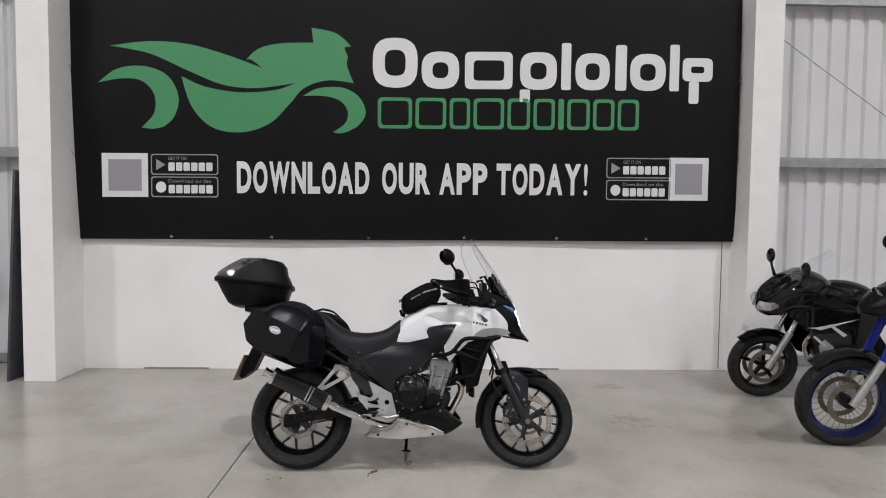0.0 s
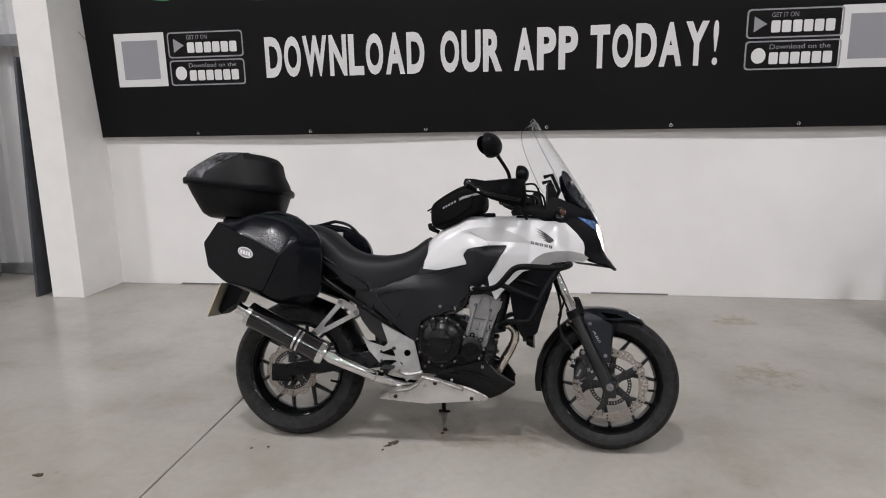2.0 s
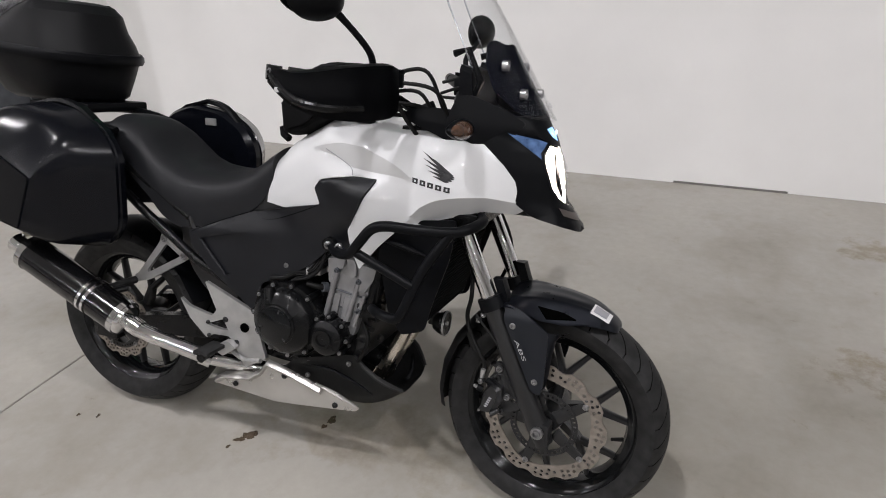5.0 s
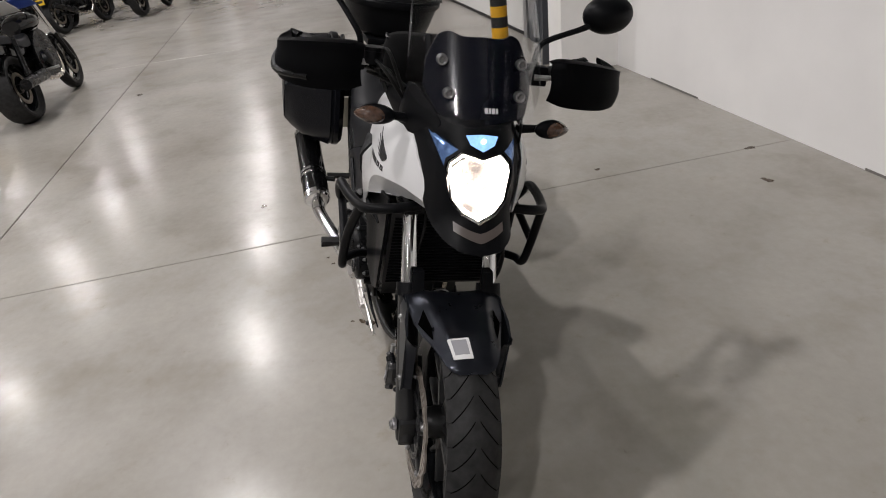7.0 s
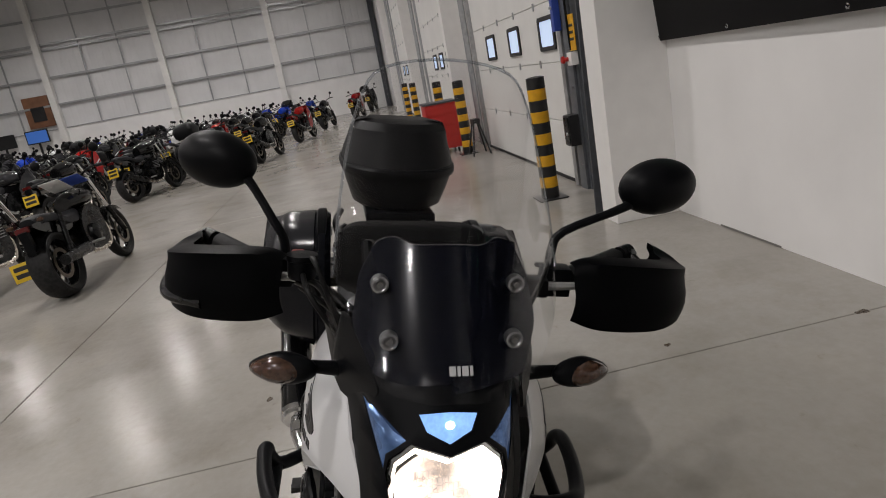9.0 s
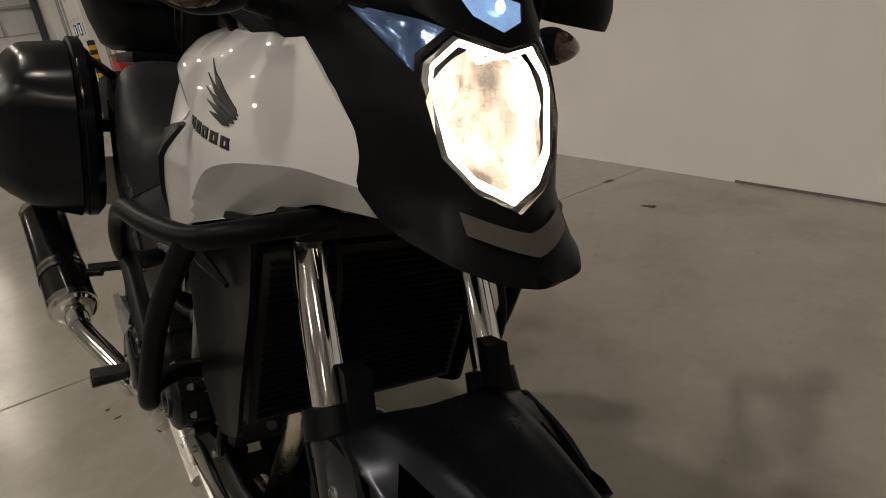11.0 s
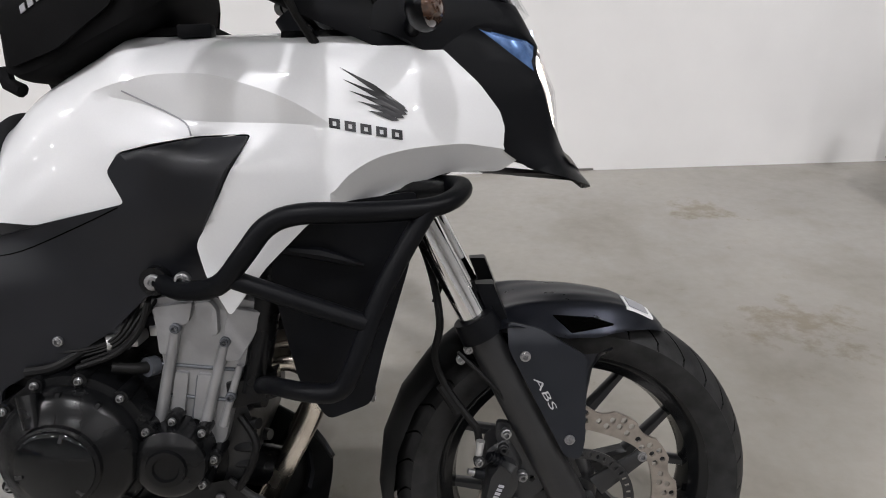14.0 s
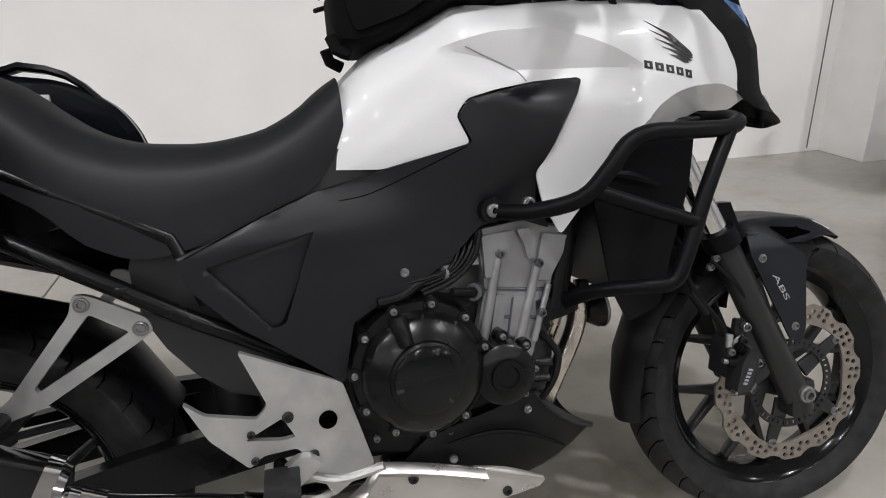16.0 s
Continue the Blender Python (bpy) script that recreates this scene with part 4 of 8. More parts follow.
# wing mark and bar lettering on each fairing side, as plain shapes
for s in (-1, 1):
    for x0, z0, x1, z1 in ((0.379, 0.958, 0.456, 0.907), (0.383, 0.943, 0.459, 0.9025), (0.390, 0.929, 0.458, 0.8985), (0.400, 0.916, 0.454, 0.8945), (0.412, 0.904, 0.447, 0.8915)):
        xm, zm = (x0 + x1) / 2, (z0 + z1) / 2
        out = [(x0, z0), (xm + 0.003, zm + 0.0034), (x1, z1 + 0.0022), (x1 + 0.003, z1 - 0.001), (x1 - 0.006, z1 - 0.0010), (xm - 0.003, zm - 0.0006)]
        part("wing_mark", shell_side(out, w_body, s, 0.0016, step=0.008, off=0.0013), M_DECAL, bike, "black feather-shaped decal", smooth=False)
    for k in range(5):
        x0 = 0.364 + 0.0190 * k
        zz = 0.897 - 0.0040 * k
        out = [(x0, zz), (x0 + 0.0135, zz - 0.0025), (x0 + 0.0135, zz - 0.0145), (x0, zz - 0.012)]
        hole = [(x0 + 0.0045, zz - 0.0045), (x0 + 0.009, zz - 0.0053), (x0 + 0.009, zz - 0.0105), (x0 + 0.0045, zz - 0.0097)]
        part("name_mark", shell_side(out, w_body, s, 0.0016, step=0.0, off=0.0013, holes=[hole]), M_DECAL, bike, "black block of a maker's name", smooth=False)

# nose cowl with openings for the lamp and the position light
lamp_half = [(0.0, 0.834), (0.040, 0.852), (0.066, 0.880), (0.078, 0.945), (0.074, 0.962), (0.047, 0.986), (0.0, 0.975)]
lamp = mirror2(lamp_half)
eye_half = [(0.0, 0.988), (0.028, 1.000), (0.037, 1.018), (0.0, 1.022)]
pos_eye = mirror2(eye_half)
cowl_half = [(0.0, 0.775), (0.045, 0.783), (0.078, 0.797), (0.098, 0.815), (0.106, 0.850), (0.119, 0.930), (0.142, 0.985), (0.158, 1.03), (0.150, 1.06), (0.10, 1.045), (0.0, 1.05)]
brow = [(0.080, 0.949), (0.103, 1.010), (0.052, 0.988), (0.077, 0.966)]
browm = [(-a, b) for a, b in brow]
cowl = part("nose_cowl", nose_sheet(rounded(mirror2(cowl_half), 0.01, 3), 0.006, holes=[lamp, pos_eye, brow, browm]), M_MATTE, bike, "matt black nose fairing and beak", sharp=45)
# under side of the beak
beak = []
for t in (0, 0.25, 0.5, 0.75, 1.0):
    yy = 0.10 * (1 - t) ** 0.8
    beak.append([(x_nose(yy * k / 4, 0.788 + 0.010 * abs(k / 4)) - 0.006 - (0 if t == 1 else (1 - t) * 0.16), yy * k / 4, 0.785 + 0.012 * abs(k / 4) + 0.02 * (1 - t)) for k in range(-4, 5)])
bm = loft(beak, caps=False, closed_ring=False)
bmesh.ops.solidify(bm, geom=bm.faces[:], thickness=0.004)
part("beak_underside", bm, M_MATTE, cowl)
part("inner_nose", side_loft([(-0.10, soft([(0.42, 0.84), (0.58, 0.83), (0.60, 0.93), (0.54, 1.02), (0.42, 1.06)])), (0.10, soft([(0.42, 0.84), (0.58, 0.83), (0.60, 0.93), (0.54, 1.02), (0.42, 1.06)]))]), M_BLK, bike)
# beak lip under the lamp, part of the lamp's glow put into its colour
lip = []
for t in range(5):
    q = t / 4
    lip.append([(x_nose(0.058 * k / 6 - 0.010, 0.820 - 0.018 * q + 0.018 * abs(k / 6) ** 1.3, 0.004), 0.058 * k / 6 - 0.010, 0.820 - 0.018 * q + 0.018 * abs(k / 6) ** 1.3) for k in range(-6, 7)])
bm = loft(lip, caps=False, closed_ring=False)
bmesh.ops.solidify(bm, geom=bm.faces[:], thickness=0.004)
part("beak_lip", bm, M_LIP, cowl, "satin lip with the headlamp's glow put into its colour")

lampo = part("headlamp", nose_sheet(lamp, 0.003, off=-0.002), M_LENS, bike, "lit clear headlamp lens")
lampo.visible_shadow = False
part("lamp_bezel", nose_sheet(lamp, 0.005, holes=[[(a * 0.90, (b - 0.91) * 0.92 + 0.91) for a, b in lamp]], off=-0.006, step=0), M_CHROME, lampo, "bright chrome bezel", smooth=False)
# faceted reflector bowl
rng = random.Random(4)
rings = []
for rr, dx in ((1.0, -0.014), (0.92, -0.030), (0.72, -0.052), (0.45, -0.066), (0.2, -0.072)):
    ring = []
    for k in range(28):
        a = 2 * math.pi * k / 28
        y, z = 0.076 * rr * math.cos(a), 0.912 + 0.066 * rr * math.sin(a)
        if rr == 1.0:
            z = min(z, 0.972)
        ring.append((x_nose(y, z) + dx + rng.uniform(-0.004, 0.004) * (rr < 0.99), y, z))
    rings.append(ring)
rings = [[(x, y - 0.010, z) for x, y, z in ring] for ring in rings]
part("reflector", loft(rings), M_REFL, lampo, "faceted reflector with the bulb's light put in as glow", smooth=False)
part("bulb", lathe([(0.001, 0.0), (0.016, 0.003), (0.019, 0.010), (0.014, 0.018), (0.001, 0.021)], (0.618, -0.022, 0.938), "X", 16, closed=False), M_BULB, lampo, "glowing bulb")
part("glow_ring", nose_sheet([(a * 0.90, (b - 0.91) * 0.92 + 0.91) for a, b in lamp], 0.004, holes=[[(a * 0.82 - 0.004, (b - 0.922) * 0.82 + 0.922) for a, b in lamp]], off=-0.0065, step=0), M_BEAM, lampo, "bright inner lamp rim", smooth=False)
for zz in (0.885, 0.905, 0.925, 0.945):
    part("reflector_rib", tube([(0.628, -0.052, zz), (0.640, 0.0, zz + 0.003), (0.628, 0.052, zz)], 0.0016, 6, smooth=4), M_CHROME, lampo)
part("position_light", nose_sheet(pos_eye, 0.004, off=-0.002), M_POS, bike, "lit blue-white position light")
part("position_bulb", lathe([(0.001, 0.002), (0.004, 0.0015), (0.006, 0.0)], (x_nose(-0.010, 1.010, 0.004), -0.010, 1.010), "X", 16, closed=False), M_POSB, bike, "bright position bulb")
for br in (brow, browm):
    part("lamp_brow", nose_sheet(br, 0.004, off=-0.003, step=0.01), M_BLUE, bike, "blue-tinted lamp corner with a faint added glow")

# windscreen
scr_half = [(0.0, 1.035), (0.06, 1.035), (0.118, 1.05), (0.160, 1.085), (0.172, 1.13), (0.168, 1.21), (0.155, 1.31), (0.135, 1.39), (0.10, 1.437), (0.0, 1.452)]


def x_scr(y, z, off=0.0):
    return lin(X_NOSE, z) - 3.8 * y * y - 15 * y ** 4 + off


def scr_sheet(outline, thick, holes=(), step=0.016, off=0.0):
    return slab(outline, holes, lambda u, v, s: (x_scr(u, v, off) - s, u, v), thick, step=step)


SCR = [(a + 0.020 * sstep((b - 1.05) / 0.12), b) for a, b in soft(mirror2(scr_half), 4)]
scr = part("windscreen", scr_sheet(SCR, 0.004, off=0.014), M_SCREEN, bike, "tall clear plastic windscreen", sharp=60)
up = [(a, b) for a, b in SCR if b > 1.13]
cut = max(range(len(up)), key=lambda i: math.dist(up[i], up[(i + 1) % len(up)])) + 1
edge = [(x_scr(a, b, 0.012), a, b) for a, b in up[cut:] + up[:cut]]
part("screen_edge", tube(edge, 0.0022, 6), M_EDGE, scr, "bright polished edge")
part("screen_shield", scr_sheet(rounded(mirror2([(0.0, 1.04), (0.10, 1.048), (0.128, 1.10), (0.118, 1.16), (0.095, 1.205), (0.07, 1.215), (0.05, 1.205), (0.0, 1.208)]), 0.01, 3), 0.004), M_SHIELD, bike, "dark blue-black screen support panel")
for y, z in ((-0.092, 1.157), (-0.082, 1.095), (0.092, 1.157), (0.082, 1.095)):
    sb = part("screen_bolt", lathe([(0.001, 0.010), (0.004, 0.010), (0.005, 0.006), (0.009, 0.009), (0.0115, 0.008), (0.012, 0.003), (0.012, -0.006), (0.001, -0.006)], (x_scr(y, z, 0.012), y, z), "X", 18, closed=False), M_BOLT, bike, "zinc screen bolt")
for k, (a, b) in enumerate(((-0.014, -0.006), (-0.004, 0.0), (0.002, 0.010), (0.012, 0.016))):
    part("maker_mark", scr_sheet([(a + 0.004, 1.066), (b + 0.004, 1.066), (b + 0.004, 1.076), (a + 0.004, 1.076)], 0.001, step=0, off=0.0185), M_DECALG, bike, "grey lettering bar", smooth=False)
def leaf(bm, s):
    ys = [abs(v.co.y) for v in bm.verts]
    a, b = min(ys), max(ys)
    zc = sum(v.co.z for v in bm.verts) / len(bm.verts)
    for v in bm.verts:
        t = (abs(v.co.y) - a) / (b - a)
        v.co.z = zc + (v.co.z - zc) * (1.0 - 0.75 * max(0, t - 0.55))


# dash and screen bracket behind
part("instrument_panel", loft([[(x + 0.02 * (z - 1.05), y, z) for x, z in ((0.435, 1.02), (0.475, 1.02), (0.462, 1.135 + dz), (0.432, 1.145 + dz))] for y, dz in ((-0.105, 0.0), (-0.095, 0.012), (-0.02, 0.010), (0.045, 0.010), (0.055, 0.022), (0.095, 0.022), (0.105, 0.008))]), M_MATTE, bike, "black instrument binnacle", smooth=False)
for s in (-1, 1):
    part("screen_bracket", tube([(0.455, s * 0.09, 1.05), (0.485, s * 0.10, 1.12), (0.452, s * 0.105, 1.19), (0.418, s * 0.10, 1.18)], 0.009, 8), M_MATTE, bike)
    # cowl cheeks beside the instruments
    ch = rounded([(0.415, 1.005), (0.425, 1.04), (0.445, 1.088), (0.480, 1.088), (0.56, 1.055), (0.60, 1.03), (0.56, 0.98), (0.50, 0.972), (0.44, 1.0)], 0.008, 3)
    part("cowl_cheek", shell_side(ch, lambda x, z: 0.152 - 0.40 * max(0, x - 0.46) - 0.18 * max(0, z - 1.02), s, 0.005), M_MATTE, bike)
    # indicators on short stalks
    ind = part("front_indicator", tube([(0.47, s * 0.135, 1.005 - (0.014 if s > 0 else 0)), (0.475, s * 0.19, 1.014 - (0.018 if s > 0 else 0))], [0.012, 0.009], 12), M_MATTE, bike)
    bm = bmesh.new()
    bmesh.ops.create_uvsphere(bm, u_segments=18, v_segments=12, radius=1.0, matrix=Matrix.Translation((0.484, s * 0.222, 1.016 - (0.018 if s > 0 else 0))) @ Matrix.Rotation(s * 0.25, 4, "Z") @ Matrix.Diagonal((0.020, 0.050, 0.024, 1)))
    leaf(bm, s)
    part("indicator_body", bm, M_MATTE, ind)
    bm = bmesh.new()
    bmesh.ops.create_uvsphere(bm, u_segments=18, v_segments=12, radius=1.0, matrix=Matrix.Translation((0.4885, s * 0.230, 1.016 - (0.018 if s > 0 else 0))) @ Matrix.Rotation(s * 0.25, 4, "Z") @ Matrix.Diagonal((0.019, 0.040, 0.0205, 1)))
    leaf(bm, s)
    part("indicator_lens", bm, M_ORANGE, ind, "smoked amber lens")

# ---- controls ----
part("handlebar", tube([(0.118, -0.39, 1.118), (0.24, -0.24, 1.098), (0.275, -0.15, 1.07), (0.30, -0.08, 1.035), (0.30, 0.08, 1.035), (0.275, 0.15, 1.07), (0.24, 0.24, 1.098), (0.118, 0.39, 1.118)], 0.0112, 14, smooth=4), M_SATIN, bike)
for s in (-1, 1):
    part("grip", tube([(0.135, s * 0.37, 1.117), (0.225, s * 0.262, 1.10)], 0.017, 16), M_RUBBER, bike)
    bar_end = part("bar_end", tube([(0.106, s * 0.405, 1.121), (0.126, s * 0.381, 1.118)], 0.016, 18), M_SATIN, bike)
    bolt(bar_end, 0.120, s * 0.409, 1.121, 0.009, 0.006, sgn=s)
    part("switch_block", box(0.225, 0.272, s * 0.235 - 0.025, s * 0.235 + 0.025, 1.075, 1.125, 0.008), M_MATTE, bike)
    part("lever", tube([(0.29, s * 0.20, 1.10), (0.285, s * 0.30, 1.105), (0.21, s * 0.40, 1.115)], [0.008, 0.006, 0.006], 8, smooth=4), M_ALU, bike)
    g = [(0.105, 0.402, 1.100, 1.132), (0.150, 0.421, 1.078, 1.130), (0.200, 0.430, 1.055, 1.122), (0.255, 0.420, 1.038, 1.126), (0.298, 0.375, 1.030, 1.136), (0.318, 0.315, 1.030, 1.142), (0.322, 0.255, 1.034, 1.144), (0.315, 0.215, 1.046, 1.136)]
    pts = [catmull([(x, y, (c if k else b)) for x, y, b, c in g], 4) for k in (0, 1)]
    rings = []
    for lo, hi in zip(*pts):
        ring = []
        for k in range(7):
            t = k / 6
            p = lo.lerp(hi, t)
            bulge = 0.010 * math.sin(math.pi * min(1, t * 1.3)) if t < 0.77 else 0
            ring.append((p.x + bulge * 0.6, s * (p.y + bulge * 0.5 + (0.038 if s > 0 else 0)), p.z + (0.004 if s > 0 else 0)))
        reach = min(1.0, 4.0 * len(rings) / len(pts[0]), 3.0 * (1 - len(rings) / len(pts[0])) + 0.15)
        for k in (0.5, 1.0):
            ring.append((hi.x - 0.040 * k * reach, s * (hi.y - 0.030 * k * reach + (0.038 if s > 0 else 0)), hi.z + (0.004 if s > 0 else 0) + 0.005 * math.sin(1.6 * k)))
        rings.append(ring)
    bm = loft(rings, caps=False, closed_ring=False)
    bmesh.ops.solidify(bm, geom=bm.faces[:], thickness=0.006)
    hg = part("knuckle_guard", bm, M_MATTE, bike, "black plastic knuckle guard", sharp=60)
    part("guard_bar", tube([(0.115, s * 0.402, 1.120), (0.165, s * 0.428, 1.092), (0.22, s * 0.436, 1.066), (0.272, s * 0.415, 1.056), (0.312, s * 0.345, 1.056)], 0.0095, 10, smooth=4), M_SATIN, hg)
    part("guard_slot", box(0.158, 0.178, s * 0.4365 - 0.0015, s * 0.4365 + 0.0015, 1.082, 1.092, 0.001), M_DECALG, hg)
    mc = Vector((0.188, -0.352, 1.276)) if s < 0 else Vector((0.200, 0.412, 1.262))
    st = Vector((0.252, s * 0.225, 1.10))
    stalk = part("mirror_stalk", tube([st, st + Vector((0.0, s * 0.0, 0.05)), st + Vector((-0.006, s * 0.02, 0.085)), mc + Vector((0.025, -s * 0.062, -0.035)), mc + Vector((0.01, -s * 0.03, -0.01))], [0.008, 0.008, 0.0075, 0.008, 0.016], 10, smooth=4), M_MATTE, bike)
    bm = bmesh.new()
    bmesh.ops.create_uvsphere(bm, u_segments=28, v_segments=18, radius=1.0, matrix=Matrix.Translation(mc) @ Matrix.Rotation(s * 0.32, 4, "Z") @ Matrix.Diagonal((0.046, 0.073, 0.049, 1)))
    for v in bm.verts:
        d = v.co - mc
        if d.x < -0.012:
            v.co.x = mc.x - 0.012 + (d.x + 0.012) * 0.15
        v.co.z += 0.10 * s * d.y * 0.6
    mir = part("mirror_head", bm, M_MATTE, bike, "black mirror housing", sharp=60)
    bm = bmesh.new()
    bmesh.ops.create_uvsphere(bm, u_segments=28, v_segments=12, radius=1.0, matrix=Matrix.Translation(mc + Vector((-0.0165, 0, 0))) @ Matrix.Rotation(s * 0.32, 4, "Z") @ Matrix.Diagonal((0.002, 0.066, 0.038, 1)))
    part("mirror_glass", bm, M_CHROME, mir)
part("kill_switch", box(0.236, 0.252, -0.215, -0.195, 1.122, 1.134, 0.003), M_RED, bike, "red switch")
part("brake_reservoir", lathe([(0.001, 0), (0.022, 0), (0.024, 0.004), (0.024, 0.03), (0.026, 0.031), (0.026, 0.04), (0.001, 0.041)], (0.285, -0.19, 1.098), "Z", 20, closed=False), M_MATTE, bike)
part("clutch_perch", box(0.27, 0.31, 0.165, 0.215, 1.085, 1.115, 0.006), M_MATTE, bike)
for k, (a, b, cpt) in enumerate((((0.27, -0.2, 1.08), (0.40, -0.09, 0.94), (0.36, -0.17, 1.09)), ((0.27, -0.21, 1.07), (0.42, -0.06, 0.93), (0.38, -0.14, 1.05)), ((0.27, 0.2, 1.08), (0.40, 0.09, 0.94), (0.37, 0.17, 1.1)), ((0.27, 0.19, 1.07), (0.42, 0.06, 0.93), (0.38, 0.14, 1.06)), ((0.26, -0.17, 1.06), (0.36, -0.03, 0.95), (0.33, -0.12, 1.03)), ((0.285, -0.205, 1.11), (0.43, -0.10, 0.98), (0.40, -0.19, 1.10)), ((0.28, -0.19, 1.12), (0.42, -0.12, 1.0), (0.375, -0.18, 1.14)), ((0.27, 0.21, 1.11), (0.42, 0.11, 1.0), (0.38, 0.19, 1.13)))):
    part("control_cable", tube([a, cpt, ((cpt[0] + b[0]) / 2 + 0.01, (cpt[1] + b[1]) / 2, (cpt[2] + b[2]) / 2), b], 0.0045, 8, smooth=6), M_HOSE, bike)
part("ignition_column", tube([(0.34, 0, 0.98), (0.30, 0, 1.05)], 0.03, 16), M_MATTE, bike)

# ---- seat ----
seat_t = [(-0.72, 0.955, 0.90, 0.085), (-0.68, 0.972, 0.885, 0.105), (-0.62, 0.968, 0.85, 0.125), (-0.55, 0.940, 0.80, 0.140), (-0.50, 0.898, 0.765, 0.146), (-0.45, 0.862, 0.715, 0.150), (-0.38, 0.838, 0.688, 0.152), (-0.30, 0.832, 0.70, 0.148), (-0.22, 0.842, 0.722, 0.138), (-0.16, 0.868, 0.752, 0.126), (-0.115, 0.902, 0.79, 0.118), (-0.088, 0.918, 0.85, 0.112)]
rings = []
for i in range(34):
    x = seat_t[0][0] + (seat_t[-1][0] - seat_t[0][0]) * i / 33
    zt = lerp_table([(a[0], a[1]) for a in seat_t], x)
    zb = lerp_table([(a[0], a[2]) for a in seat_t], x)
    hw = lerp_table([(a[0], a[3]) for a in seat_t], x)
    ring = []
    for k in range(25):
        a = math.pi * k / 24
        cy, sz = math.cos(a), math.sin(a)
        yy = -hw * math.copysign(abs(cy) ** 0.55, cy)
        zz = zb + (zt - zb) * (sz ** 0.42)
        ring.append((x + 0.0, yy, zz - 0.012 * (abs(yy) / hw) ** 2))
    rings.append(ring)
part("seat", loft(rings), M_VINYL, bike, "black vinyl two-level seat", sharp=60)
part("seat_base", side_loft([(y, soft([(-0.72, 0.86), (-0.5, 0.74), (-0.40, 0.69), (-0.26, 0.705), (-0.24, 0.75), (-0.4, 0.76), (-0.7, 0.92)], 3)) for y in (-0.125, 0.125)]), M_MATTE, bike)

# ---- engine ----
eng = part("engine", side_loft([(y, soft([(-0.20, 0.36), (-0.10, 0.315), (0.10, 0.32), (0.17, 0.38), (0.16, 0.47), (0.06, 0.56), (-0.10, 0.575), (-0.21, 0.50)], 4)) for y in (-0.122, 0.122)]), M_SATIN, bike, "black and silver parallel-twin engine", sharp=40)
# cylinder block and head, tilted forward
cyl = [(0.076, 0.445), (0.088, 0.500), (0.106, 0.570), (0.097, 0.660), (0.172, 0.668), (0.266, 0.642), (0.240, 0.590), (0.214, 0.555), (0.196, 0.500), (0.178, 0.440), (0.130, 0.425)]
part("cylinder_block", side_loft([(-0.136, rounded(cyl, 0.010, 3)), (-0.128, [((a - 0.16) * 1.03 + 0.16, (b - 0.55) * 1.03 + 0.55) for a, b in rounded(cyl, 0.010, 3)]), (0.128, [((a - 0.16) * 1.03 + 0.16, (b - 0.55) * 1.03 + 0.55) for a, b in rounded(cyl, 0.010, 3)]), (0.136, rounded(cyl, 0.010, 3))]), M_SILVER, eng, "silver cylinder block and head", sharp=25)


def rod(parent, name, a, b, y, r, material, r2=None):
    return part(name, tube([(a[0], y, a[1]), (b[0], y, b[1])], [r, r2 or r], 12), material, parent)


def raised(parent, name, outline, y0, y1, material, r=0.004):
    o = rounded(outline, r, 2)
    return part(name, side_loft([(y1, o), (y0 + 0.003, o), (y0, [(a + (m0 - a) * 0.04, b + (m1 - b) * 0.04) for a, b in o for m0, m1 in [(sum(p[0] for p in o) / len(o), sum(p[1] for p in o) / len(o))]])]), material, parent, sharp=25)


# upper head casting, barrel panel, ribs, seams and bolts on the right side
raised(eng, "head_casting", [(0.104, 0.582), (0.103, 0.652), (0.158, 0.656), (0.150, 0.628), (0.136, 0.622), (0.128, 0.585)], -0.145, -0.13, M_SILVER)
raised(eng, "head_casting", [(0.190, 0.568), (0.196, 0.612), (0.205, 0.646), (0.256, 0.636), (0.232, 0.596), (0.212, 0.566)], -0.145, -0.13, M_SILVER)
raised(eng, "head_casting", [(0.160, 0.656), (0.172, 0.630), (0.176, 0.606), (0.188, 0.608), (0.190, 0.644), (0.182, 0.657)], -0.149, -0.13, M_SILVER)
raised(eng, "barrel_panel", [(0.108, 0.492), (0.122, 0.556), (0.140, 0.552), (0.126, 0.484)], -0.141, -0.13, M_SILVER)
raised(eng, "barrel_panel", [(0.138, 0.482), (0.152, 0.550), (0.186, 0.545), (0.166, 0.476)], -0.141, -0.13, M_SILVER)
for a, b, r in (((0.090, 0.470), (0.131, 0.622), 0.0085), ((0.148, 0.452), (0.195, 0.596), 0.0085), ((0.180, 0.470), (0.212, 0.560), 0.006)):
    rod(eng, "cylinder_rib", a, b, -0.142, r, M_SILVER, r * 0.85)
for a, b in (((0.104, 0.566), (0.214, 0.550)), ((0.100, 0.520), (0.200, 0.505)), ((0.136, 0.470), (0.152, 0.545))):
    rod(eng, "gasket_seam", a, b, -0.137, 0.0028, M_DKSTEEL)
for x, z in ((0.131, 0.620), (0.196, 0.597), (0.093, 0.478), (0.152, 0.458), (0.196, 0.515)):
    bolt(eng, x, -0.146, z, 0.0075, 0.008, material=M_DKSTEEL)
part("water_outlet", tube([(0.10, -0.125, 0.560), (0.075, -0.15, 0.566), (0.045, -0.158, 0.572)], [0.009, 0.008, 0.007], 14), M_HOSE, eng)
part("outlet_flange", tube([(0.092, -0.13, 0.562), (0.084, -0.142, 0.564)], 0.014, 14), M_DKSTEEL, eng)
